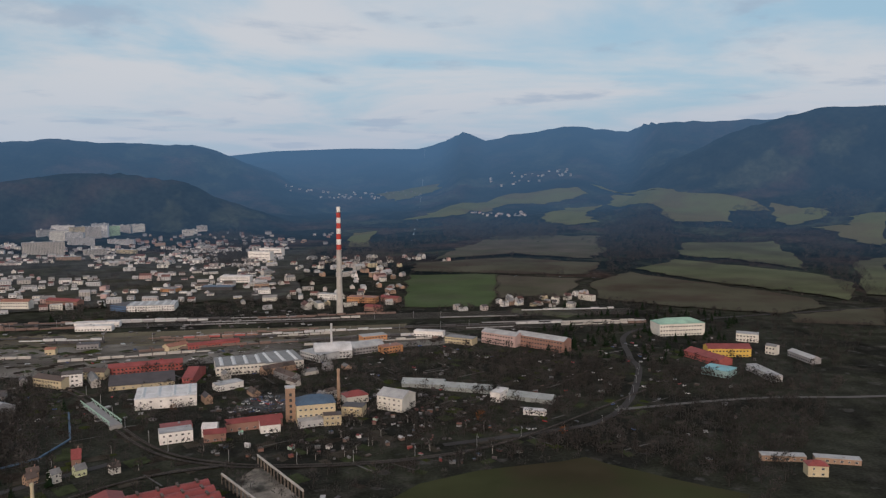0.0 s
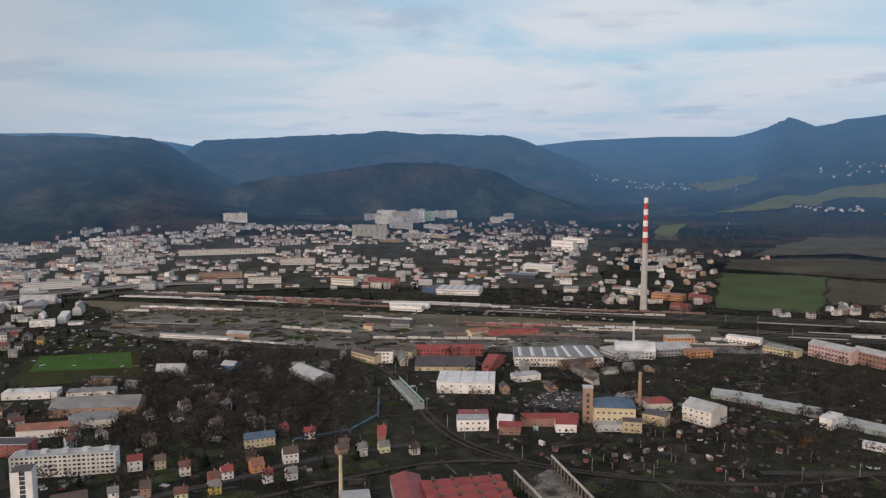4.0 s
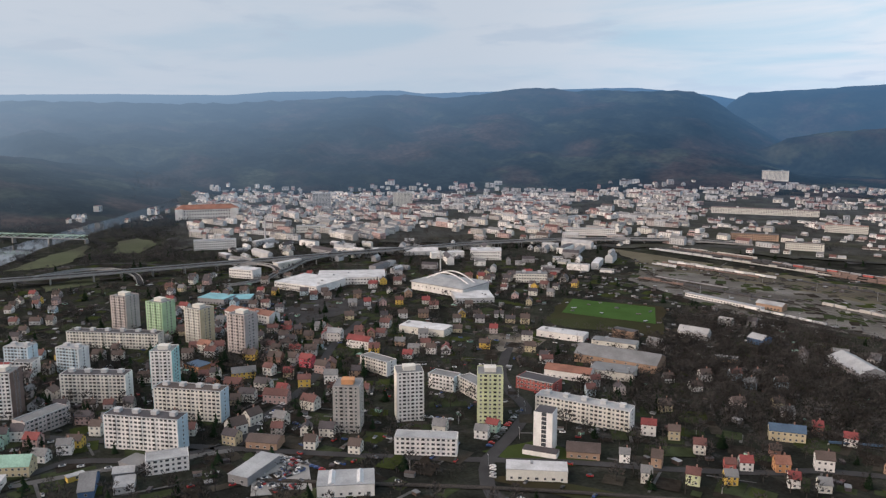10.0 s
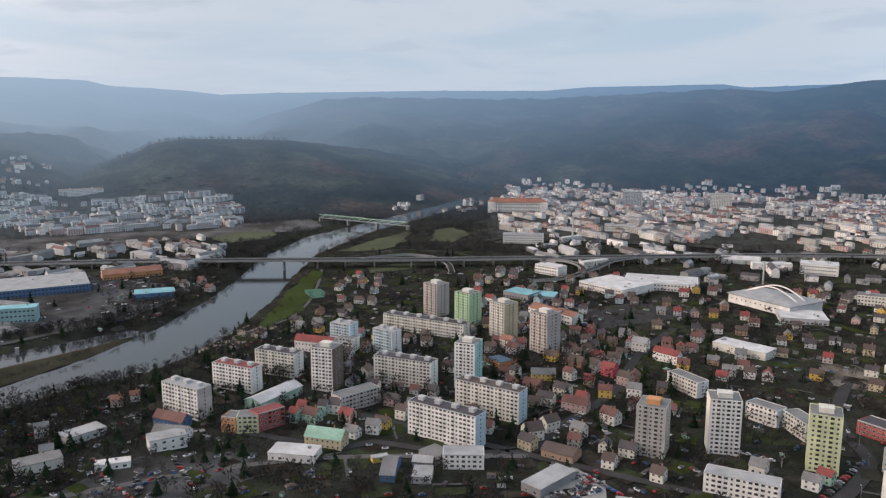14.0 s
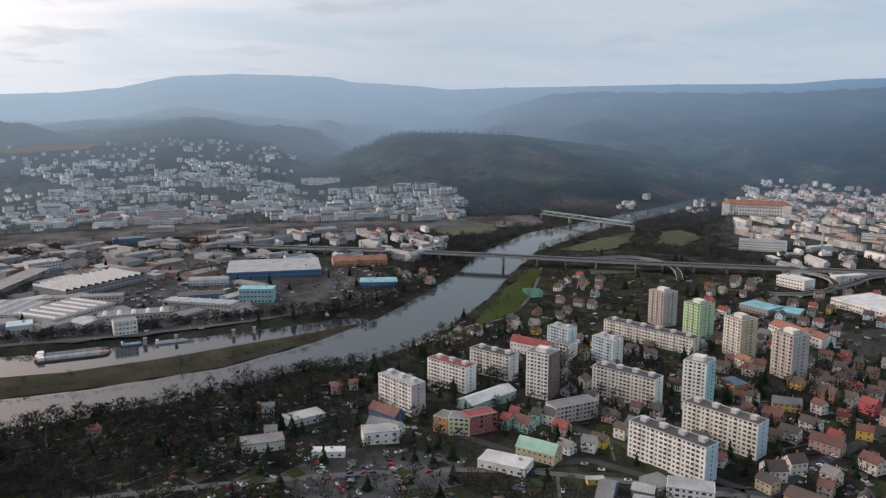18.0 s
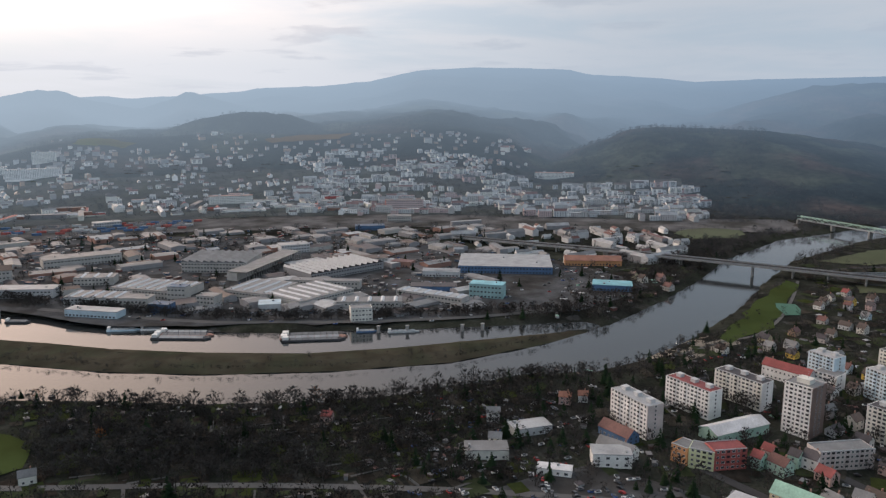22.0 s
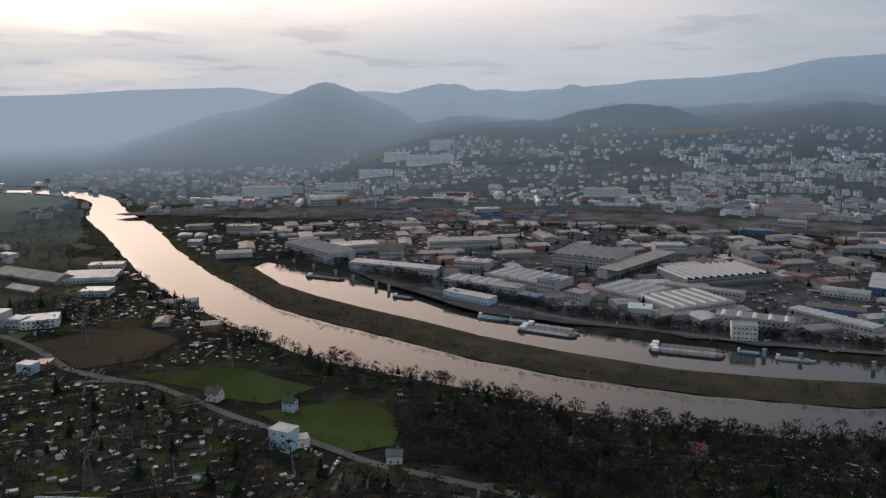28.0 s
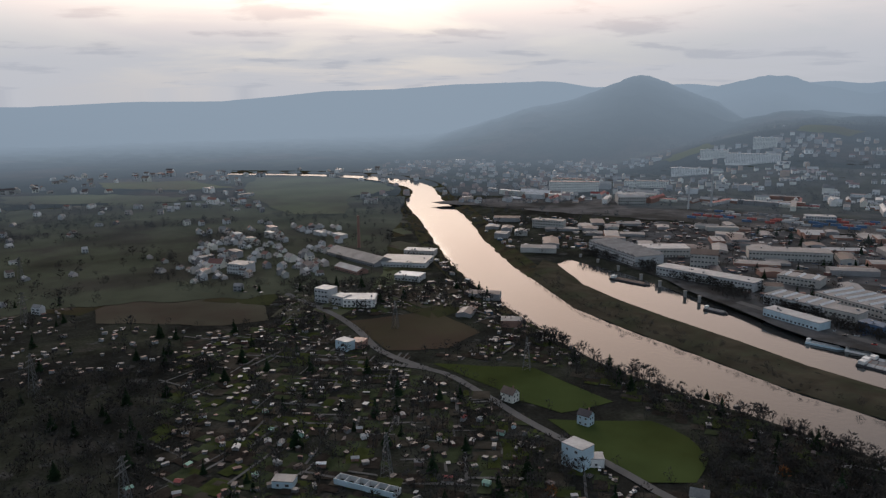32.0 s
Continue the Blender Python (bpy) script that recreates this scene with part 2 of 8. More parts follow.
def paint(name, colour, rough=0.8, scale=0.25, vary=0.25, bump=0.0, metal=0.0, own=0.0, fine=3.0, second=None, second_scale=0.02, second_lo=0.45, second_hi=0.6):
    """A weathered surface: colour broken up by noise at two sizes in world metres, by a second colour in patches, and from object to object."""
    if name in MATS:
        return MATS[name]
    m = bpy.data.materials.new(name)
    m.use_nodes = True
    n, l = m.node_tree.nodes, m.node_tree.links
    b = n["Principled BSDF"]
    b.inputs["Roughness"].default_value, b.inputs["Metallic"].default_value = rough, metal
    b.inputs["Specular IOR Level"].default_value = 0.3 if rough < 0.9 else 0.0
    geo = n.new("ShaderNodeNewGeometry")

    def noise_at(s, detail=4):
        t = n.new("ShaderNodeTexNoise")
        l.new(geo.outputs["Position"], t.inputs["Vector"])
        t.inputs["Scale"].default_value, t.inputs["Detail"].default_value = s, detail
        return t.outputs["Fac"]

    def mixed(fac, a, c, kind="MIX"):
        t = n.new("ShaderNodeMix")
        t.data_type, t.blend_type = "RGBA", kind
        for key, v in ((0, fac), (6, a), (7, c)):
            if isinstance(v, (int, float)):
                t.inputs[key].default_value = v
            elif isinstance(v, tuple):
                t.inputs[key].default_value = (*v[:3], 1)
            else:
                l.new(v, t.inputs[key])
        return t.outputs[2]

    def spread(v, lo, hi, a, c):
        t = n.new("ShaderNodeMapRange")
        l.new(v, t.inputs[0])
        for i, q in enumerate((lo, hi, a, c)):
            t.inputs[i + 1].default_value = q
        return t.outputs[0]

    coarse, small = noise_at(scale), noise_at(fine, 3)
    base = colour
    if second:
        base = mixed(spread(noise_at(second_scale, 5), second_lo, second_hi, 0, 1), colour, second)
    dim = n.new("ShaderNodeMath")
    dim.operation = "MULTIPLY"
    l.new(spread(coarse, 0.3, 0.7, 1 - vary, 1 + vary), dim.inputs[0])
    l.new(spread(small, 0.3, 0.7, 1 - vary * 0.6, 1 + vary * 0.6), dim.inputs[1])
    fac = dim.outputs[0]
    if own:
        info = n.new("ShaderNodeObjectInfo")
        d2 = n.new("ShaderNodeMath")
        d2.operation = "MULTIPLY"
        l.new(fac, d2.inputs[0])
        l.new(spread(info.outputs["Random"], 0, 1, 1 - own, 1 + own), d2.inputs[1])
        fac = d2.outputs[0]
    scl = n.new("ShaderNodeVectorMath")
    scl.operation = "SCALE"
    if isinstance(base, tuple):
        scl.inputs[0].default_value = base[:3]
    else:
        l.new(base, scl.inputs[0])
    l.new(fac, scl.inputs[3])
    l.new(scl.outputs[0], b.inputs["Base Color"])
    if bump:
        t = n.new("ShaderNodeBump")
        t.inputs["Strength"].default_value, t.inputs["Distance"].default_value = 1.0, bump
        l.new(small, t.inputs["Height"])
        l.new(t.outputs[0], b.inputs["Normal"])
    MATS[name] = m
    return m


def wall_paint(key):
    c = {"white": (0.74, 0.73, 0.71), "cream": (0.62, 0.61, 0.56), "concrete": (0.40, 0.39, 0.37), "lime": (0.56, 0.60, 0.38), "green": (0.40, 0.56, 0.36), "teal": (0.34, 0.55, 0.55), "brown": (0.165, 0.12, 0.105),
         "pinkgrey": (0.44, 0.40, 0.385), "yellow": (0.50, 0.44, 0.30), "orange": (0.48, 0.25, 0.12), "redbrown": (0.34, 0.10, 0.09), "paleblue": (0.46, 0.57, 0.64), "mint": (0.36, 0.52, 0.44), "light": (0.46, 0.47, 0.48),
         "grey": (0.25, 0.25, 0.26), "orangebrick": (0.33, 0.23, 0.165), "brick": (0.26, 0.155, 0.125), "blue": (0.085, 0.15, 0.27), "aqua": (0.27, 0.41, 0.42), "brightyellow": (0.62, 0.44, 0.10), "pink": (0.46, 0.34, 0.32),
         "redpink": (0.55, 0.10, 0.13), "dark": (0.06, 0.06, 0.065), "red": (0.42, 0.06, 0.05), "greenhouse": (0.30, 0.33, 0.33)}[key]
    return paint("wall_" + key, c, 0.85, 0.12, 0.13, own=0.06, fine=1.4)


def roof_paint(key):
    c = {"white": (0.54, 0.54, 0.55), "light": (0.32, 0.33, 0.34), "grey": (0.175, 0.178, 0.182), "dark": (0.062, 0.055, 0.06), "red": (0.20, 0.050, 0.048), "redbrown": (0.125, 0.060, 0.053), "brown": (0.085, 0.064, 0.056),
         "orange": (0.24, 0.115, 0.08), "blue": (0.065, 0.105, 0.165), "aqua": (0.20, 0.42, 0.48), "mint": (0.26, 0.42, 0.34), "greenhouse": (0.26, 0.29, 0.30), "paleblue": (0.40, 0.50, 0.56)}[key]
    return paint("roof_" + key, c, 0.55, 0.09, 0.22, own=0.08, fine=0.9)


def glassy(name, colour, rough):
    m = bpy.data.materials.new(name)
    m.use_nodes = True
    b = m.node_tree.nodes["Principled BSDF"]
    b.inputs["Base Color"].default_value, b.inputs["Roughness"].default_value = (*colour, 1), rough
    b.inputs["Specular IOR Level"].default_value = 0.5
    return m


GLASS = glassy("window_glass", (0.060, 0.066, 0.074), 0.12)
FRAME = paint("window_frame", (0.55, 0.55, 0.54), 0.6, 0.5, 0.05)
# Near-black: painted shade in loggias, also garage floors and running gear.
SHADE = paint("painted_shade_black", (0.035, 0.035, 0.038), 0.9, 0.4, 0.2)
METAL = paint("grey_metal", (0.32, 0.33, 0.34), 0.55, 0.4, 0.15, metal=0.5)
CONCRETE = paint("concrete", (0.29, 0.287, 0.28), 0.9, 0.08, 0.2)
ASPHALT = paint("asphalt", (0.058, 0.058, 0.060), 0.9, 0.05, 0.2)
BALLAST = paint("ballast", (0.115, 0.111, 0.106), 0.95, 0.03, 0.3, second=(0.088, 0.083, 0.076), second_scale=0.015)
DARK_BALLAST = paint("dark_ballast", (0.050, 0.047, 0.044), 0.95, 0.05, 0.3)
YARD = paint("yard_paving", (0.080, 0.083, 0.088), 0.92, 0.05, 0.35, second=(0.050, 0.049, 0.048), second_scale=0.02)
GRASS = paint("meadow_grass", (0.046, 0.063, 0.023), 0.95, 0.02, 0.18, second=(0.040, 0.052, 0.018), second_scale=0.012)
DULL_GRASS = paint("dull_grass", (0.044, 0.050, 0.026), 0.95, 0.02, 0.2, second=(0.04, 0.036, 0.023), second_scale=0.01)
WHEAT = paint("winter_wheat", (0.066, 0.092, 0.048), 0.95, 0.012, 0.15, second=(0.068, 0.082, 0.052), second_scale=0.008)
MEADOW = paint("winter_meadow", (0.088, 0.100, 0.062), 0.95, 0.008, 0.2, second=(0.072, 0.074, 0.052), second_scale=0.007)
DRY_MEADOW = paint("dry_meadow", (0.074, 0.074, 0.056), 0.95, 0.008, 0.2, second=(0.060, 0.052, 0.042), second_scale=0.007)
FALLOW = paint("fallow_field", (0.084, 0.078, 0.064), 0.95, 0.01, 0.2, second=(0.074, 0.076, 0.056), second_scale=0.008)
PLOUGHED = paint("ploughed_field", (0.055, 0.044, 0.034), 0.95, 0.01, 0.2, second=(0.055, 0.05, 0.034), second_scale=0.008)
STRAW = paint("dry_grass", (0.125, 0.116, 0.086), 0.95, 0.02, 0.2)
TWIGS = paint("bare_twigs", (0.052, 0.049, 0.047), 0.95, 0.05, 0.35, own=0.3)
BARK = paint("bark", (0.046, 0.043, 0.040), 0.95, 0.5, 0.2)
NEEDLES = paint("needles", (0.016, 0.028, 0.015), 0.95, 0.2, 0.3, own=0.25)
RUST_LEAVES = paint("rust_leaves", (0.16, 0.07, 0.03), 0.95, 0.2, 0.3, own=0.2)


def ground_material():
    """Winter ground: wet soil, litter, thin grass and trodden grey, each in patches of its own size."""
    m = paint("rough_ground", (0.020, 0.021, 0.019), 0.95, 0.05, 0.35, bump=0.3, fine=0.4, second=(0.032, 0.035, 0.027), second_scale=0.012, second_lo=0.46, second_hi=0.58)
    n, l = m.node_tree.nodes, m.node_tree.links
    scl = [q for q in n if q.type == "VECT_MATH" and q.operation == "SCALE"][0]
    base = scl.inputs[0].links[0].from_socket
    geo = n.new("ShaderNodeNewGeometry")
    for size, colour, lo, hi in ((0.03, (0.046, 0.045, 0.040), 0.56, 0.66), (0.055, (0.060, 0.061, 0.060), 0.62, 0.68), (0.004, (0.038, 0.041, 0.034), 0.50, 0.62)):
        t = n.new("ShaderNodeTexNoise")
        l.new(geo.outputs["Position"], t.inputs["Vector"])
        t.inputs["Scale"].default_value, t.inputs["Detail"].default_value = size, 5
        r = n.new("ShaderNodeMapRange")
        l.new(t.outputs["Fac"], r.inputs[0])
        r.inputs[1].default_value, r.inputs[2].default_value, r.inputs[4].default_value = lo, hi, 0.8
        x = n.new("ShaderNodeMix")
        x.data_type = "RGBA"
        l.new(r.outputs[0], x.inputs[0])
        l.new(base, x.inputs[6])
        x.inputs[7].default_value = (*colour, 1)
        base = x.outputs[2]
    l.new(base, scl.inputs[0])
    return m


def paint_haze(m, start=1500.0, end=4500.0, most=0.97):
    """Paints haze into a material's emission, growing with distance: bluer away from the sun, paler towards it."""
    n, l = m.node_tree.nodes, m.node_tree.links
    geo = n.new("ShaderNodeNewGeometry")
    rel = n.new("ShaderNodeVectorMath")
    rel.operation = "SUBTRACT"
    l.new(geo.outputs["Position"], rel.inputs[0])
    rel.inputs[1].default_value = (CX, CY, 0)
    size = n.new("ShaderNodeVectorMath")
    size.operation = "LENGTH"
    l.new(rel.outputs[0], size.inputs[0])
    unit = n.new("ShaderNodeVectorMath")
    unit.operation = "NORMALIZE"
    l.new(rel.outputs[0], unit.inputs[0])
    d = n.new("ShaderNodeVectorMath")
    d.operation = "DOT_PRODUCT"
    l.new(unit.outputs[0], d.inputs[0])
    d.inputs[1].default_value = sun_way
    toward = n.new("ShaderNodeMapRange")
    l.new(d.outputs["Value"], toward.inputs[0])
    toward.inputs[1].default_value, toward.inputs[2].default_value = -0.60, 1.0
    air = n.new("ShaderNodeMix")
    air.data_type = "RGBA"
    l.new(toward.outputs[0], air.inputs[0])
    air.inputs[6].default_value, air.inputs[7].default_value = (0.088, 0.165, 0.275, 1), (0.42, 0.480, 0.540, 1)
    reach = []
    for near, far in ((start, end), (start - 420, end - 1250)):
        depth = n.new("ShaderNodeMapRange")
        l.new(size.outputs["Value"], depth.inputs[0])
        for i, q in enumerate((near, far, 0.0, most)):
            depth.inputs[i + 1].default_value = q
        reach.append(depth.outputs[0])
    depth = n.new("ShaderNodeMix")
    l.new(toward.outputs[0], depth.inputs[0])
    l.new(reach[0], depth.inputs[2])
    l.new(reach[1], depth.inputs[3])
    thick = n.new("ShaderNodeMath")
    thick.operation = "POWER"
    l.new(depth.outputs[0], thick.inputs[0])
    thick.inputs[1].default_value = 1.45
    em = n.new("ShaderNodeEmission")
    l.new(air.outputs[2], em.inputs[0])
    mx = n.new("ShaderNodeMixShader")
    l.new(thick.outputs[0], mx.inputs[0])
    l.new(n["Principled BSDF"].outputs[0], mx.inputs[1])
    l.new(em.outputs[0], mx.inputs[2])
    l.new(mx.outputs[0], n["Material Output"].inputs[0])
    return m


def hill_material():
    """Wooded hillsides and rough slopes as a backdrop, with kilometres of haze painted in as emission."""
    m = paint("wooded_hills", (0.014, 0.018, 0.018), 0.95, 0.010, 0.5, fine=0.06, second=(0.044, 0.033, 0.028), second_scale=0.0034, second_lo=0.50, second_hi=0.62)
    n, l = m.node_tree.nodes, m.node_tree.links
    scl = [q for q in n if q.type == "VECT_MATH" and q.operation == "SCALE"][0]
    base = scl.inputs[0].links[0].from_socket
    geo = n.new("ShaderNodeNewGeometry")
    for size, colour, lo, hi in ((0.0045, (0.042, 0.048, 0.034), 0.56, 0.62), (0.012, (0.022, 0.026, 0.020), 0.56, 0.66)):
        t = n.new("ShaderNodeTexNoise")
        l.new(geo.outputs["Position"], t.inputs["Vector"])
        t.inputs["Scale"].default_value, t.inputs["Detail"].default_value = size, 4
        r = n.new("ShaderNodeMapRange")
        l.new(t.outputs["Fac"], r.inputs[0])
        r.inputs[1].default_value, r.inputs[2].default_value, r.inputs[4].default_value = lo, hi, 0.75
        x = n.new("ShaderNodeMix")
        x.data_type = "RGBA"
        l.new(r.outputs[0], x.inputs[0])
        l.new(base, x.inputs[6])
        x.inputs[7].default_value = (*colour, 1)
        base = x.outputs[2]
    l.new(base, scl.inputs[0])
    return paint_haze(m)


# Fields and trees glow with painted haze, none near by, more with distance.
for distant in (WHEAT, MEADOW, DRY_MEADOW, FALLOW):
    paint_haze(distant)
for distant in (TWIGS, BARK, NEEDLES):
    paint_haze(distant)
# Far fields: pasture colour lightened for haze, further haze painted in as emission.
PASTURE = paint_haze(paint("far_pasture", (0.120, 0.138, 0.082), 0.95, 0.006, 0.2, second=(0.095, 0.095, 0.066), second_scale=0.006), most=0.8)
FAR_STUBBLE = paint_haze(paint("far_stubble", (0.120, 0.100, 0.075), 0.95, 0.006, 0.2), most=0.8)


def water_material():
    m = bpy.data.materials.new("river_water")
    m.use_nodes = True
    n, l = m.node_tree.nodes, m.node_tree.links
    b = n["Principled BSDF"]
    b.inputs["Base Color"].default_value = (0.030, 0.034, 0.036, 1)
    b.inputs["Roughness"].default_value, b.inputs["IOR"].default_value = 0.06, 1.38
    geo = n.new("ShaderNodeNewGeometry")
    t = n.new("ShaderNodeTexNoise")
    l.new(geo.outputs["Position"], t.inputs["Vector"])
    t.inputs["Scale"].default_value, t.inputs["Detail"].default_value = 0.25, 3
    bp = n.new("ShaderNodeBump")
    bp.inputs["Strength"].default_value, bp.inputs["Distance"].default_value = 0.25, 0.3
    l.new(t.outputs["Fac"], bp.inputs["Height"])
    l.new(bp.outputs[0], b.inputs["Normal"])
    return m


# ---- mesh helpers ----
class Shape:
    """Vertices and faces in the making; m is the number of the material."""

    def __init__(self):
        self.v, self.f, self.m = [], [], []

    def add(self, verts, faces, m=0):
        k = len(self.v)
        self.v += [tuple(p) for p in verts]
        self.f += [tuple(k + i for i in q) for q in faces]
        self.m += [m] * len(faces)
        return self

    def box(self, x, y, z, sx, sy, sz, m=0, turn=0.0, bottom=True):
        """x, y: the middle; z: the underside."""
        c, s = math.cos(radians(turn)), math.sin(radians(turn))
        pts = [(x + a * c - b * s, y + a * s + b * c, z + h) for h in (0, sz) for a, b in ((-sx / 2, -sy / 2), (sx / 2, -sy / 2), (sx / 2, sy / 2), (-sx / 2, sy / 2))]
        faces = [(0, 1, 5, 4), (1, 2, 6, 5), (2, 3, 7, 6), (3, 0, 4, 7), (4, 5, 6, 7)] + ([(3, 2, 1, 0)] if bottom else [])
        return self.add(pts, faces, m)

    def tube(self, x, y, z, r1, r2, h, m=0, n=12):
        pts = [(x + r * math.cos(6.2832 * i / n), y + r * math.sin(6.2832 * i / n), z + q) for r, q in ((r1, 0), (r2, h)) for i in range(n)]
        return self.add(pts, [(i, (i + 1) % n, n + (i + 1) % n, n + i) for i in range(n)] + [tuple(range(n, 2 * n))], m)

    def gable(self, L, D, z, rise, over=0.4, m=0, thick=0.25):
        """A pitched roof with its ridge along x, with thickness and eaves."""
        a, b = L / 2 + over, D / 2 + over
        drop = rise * over / (D / 2)
        pts = []
        for x in (-a, a):
            pts += [(x, -b, z - drop), (x, 0, z + rise), (x, b, z - drop), (x, b, z - drop + thick), (x, 0, z + rise + thick), (x, -b, z - drop + thick)]
        return self.add(pts, [(0, 1, 7, 6), (1, 2, 8, 7), (2, 3, 9, 8), (3, 4, 10, 9), (4, 5, 11, 10), (5, 0, 6, 11), (0, 5, 4, 1), (1, 4, 3, 2), (6, 7, 10, 11), (7, 8, 9, 10)], m)

    def hip(self, L, D, z, rise, over=0.4, m=0, thick=0.25):
        a, b = L / 2 + over, D / 2 + over
        k = max(a - b, 0.3)
        pts = [(-a, -b, z), (a, -b, z), (a, b, z), (-a, b, z), (-a, -b, z + thick), (a, -b, z + thick), (a, b, z + thick), (-a, b, z + thick), (-k, 0, z + rise), (k, 0, z + rise)]
        return self.add(pts, [(3, 2, 1, 0), (0, 1, 5, 4), (1, 2, 6, 5), (2, 3, 7, 6), (3, 0, 4, 7), (4, 5, 9, 8), (5, 6, 9), (6, 7, 8, 9), (7, 4, 8)], m)

    def mesh(self, name, mats):
        me = bpy.data.meshes.new(name)
        me.from_pydata(self.v, [], self.f)
        for q in mats:
            me.materials.append(q)
        if len(mats) > 1:
            me.polygons.foreach_set("material_index", self.m)
        return me


def part(name, shape, material, parent, label=""):
    """One mesh under a thing or a part. shape: a Shape, or a mesh that is shared."""
    mats = material if isinstance(material, (list, tuple)) else [material]
    ob = new(name, shape.mesh(name, mats) if isinstance(shape, Shape) else shape)
    ob.parent = parent
    return tagged(ob, label)


def thing(name, x, y, rot, label, category, group="", z=None):
    ob = new(name)
    ob.empty_display_size = 1
    ob.matrix_basis = pose(x, y, float(land(x, y)) if z is None else z, 0, 0, rot)
    return tagged(ob, label, category, group)


TAKEN = []


def take(x, y, r):
    TAKEN.append((x, y, r))


def is_free(x, y, r):
    return all((x - a) ** 2 + (y - b) ** 2 > (r + c) ** 2 for a, b, c in TAKEN)



def sheet(name, r_steps, spokes, a0, a1, material, dig):
    az = np.radians(np.linspace(a0, a1, spokes))
    rr, aa = np.meshgrid(r_steps, az, indexing="ij")
    x, y = CX - rr * np.sin(aa), CY + rr * np.cos(aa)
    z = dug(x, y) if dig else dug(x, y) + np.random.RandomState(5).uniform(-1, 1, x.shape) * 5 * np.clip((rr - 2350) / 300, 0, 1) * (rr < r_steps[-1])
    verts = np.stack([x, y, z], -1).reshape(-1, 3)
    n, k = rr.shape
    i, j = np.meshgrid(np.arange(n - 1), np.arange(k - 1), indexing="ij")
    q = (i * k + j).ravel()
    faces = np.stack([q, q + k, q + k + 1, q + 1], -1)
    me = bpy.data.meshes.new(name)
    me.vertices.add(len(verts))
    me.vertices.foreach_set("co", verts.ravel())
    me.loops.add(faces.size)
    me.loops.foreach_set("vertex_index", faces.ravel().astype(np.int32))
    me.polygons.add(len(faces))
    me.polygons.foreach_set("loop_start", np.arange(0, faces.size, 4, dtype=np.int32))
    me.polygons.foreach_set("loop_total", np.full(len(faces), 4, np.int32))
    me.update()
    me.validate()
    me.materials.append(material)
    me.polygons.foreach_set("use_smooth", np.ones(len(faces), bool))
    return new(name, me)


near_steps = np.concatenate([np.arange(0, 380, 20), np.arange(380, 1300, 7), np.arange(1300, 1620, 14)])
ground = tagged(sheet("ground", near_steps, 660, 0, 360, ground_material(), True), "dark winter ground with scrub and rough grass in the valley", "ground", kind="structure")
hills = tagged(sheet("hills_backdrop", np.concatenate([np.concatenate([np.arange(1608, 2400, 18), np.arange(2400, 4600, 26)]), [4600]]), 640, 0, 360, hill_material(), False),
               "wooded hills with painted blue haze round the valley", "hills", kind="structure")

water = Shape()
water.add([(-2400, 900, -4), (-2400, -2400, -4), (-200, -2400, -4), (-200, 900, -4)], [(0, 1, 2, 3)])
water_ob = tagged(new("water", water.mesh("water", [water_material()])), "smooth grey river water reflecting the evening sky", "river", kind="structure")


FIELD_EDGES = []


def patch(name, poly, material, label, category="field", lift=0.35, cut=3):
    """A piece of ground cover laid on the land."""
    bm = bmesh.new()
    face = bm.faces.new([bm.verts.new((x, y, 0)) for x, y in poly])
    bmesh.ops.triangulate(bm, faces=[face])
    for _ in range(cut):
        bmesh.ops.subdivide_edges(bm, edges=[e for e in bm.edges if e.calc_length() > (9 if cut > 3 else 30)], cuts=1)
        bmesh.ops.triangulate(bm, faces=bm.faces[:])
    far = max(math.hypot(x - CX, y - CY) for x, y in poly)
    rim = 0.0 if name in ("river_dam", "football_pitch") else 2.0 + max(0.0, far - 600) * 0.006
    for v in bm.verts:
        if v.is_boundary:
            v.co.x += rim * float(wavy(v.co.x, v.co.y, 70, 21))
            v.co.y += rim * float(wavy(v.co.x, v.co.y, 60, 22))
    FIELD_EDGES.append((far, [(e.verts[0].co.to_2d(), e.verts[1].co.to_2d()) for e in bm.edges if e.is_boundary] if category == "field" else []))
    co = np.array([v.co[:2] for v in bm.verts])
    for v, h in zip(bm.verts, (land if far > 1250 else dug)(co[:, 0], co[:, 1])):
        v.co.z = h + lift + max(0.0, far - 1300) * 0.0022
    if bm.faces:
        bm.normal_update()
        if sum(f.normal.z * f.calc_area() for f in bm.faces) < 0:
            bmesh.ops.reverse_faces(bm, faces=bm.faces[:])
    me = bpy.data.meshes.new(name)
    bm.to_mesh(me)
    bm.free()
    me.materials.append(material)
    return tagged(new(name, me), label, category, kind="structure")


def smooth_line(pts, step=12.0):
    """Points along a curve through pts."""
    out = []
    p = [Vector(q) for q in ([pts[0]] + list(pts) + [pts[-1]])]
    for a, b, c, d in zip(p, p[1:], p[2:], p[3:]):
        n = max(1, int((c - b).length / step))
        for i in range(n):
            t = i / n
            out.append(0.5 * ((2 * b) + (c - a) * t + (2 * a - 5 * b + 4 * c - d) * t * t + (3 * b - a - 3 * c + d) * t ** 3))
    return out + [p[-1]]


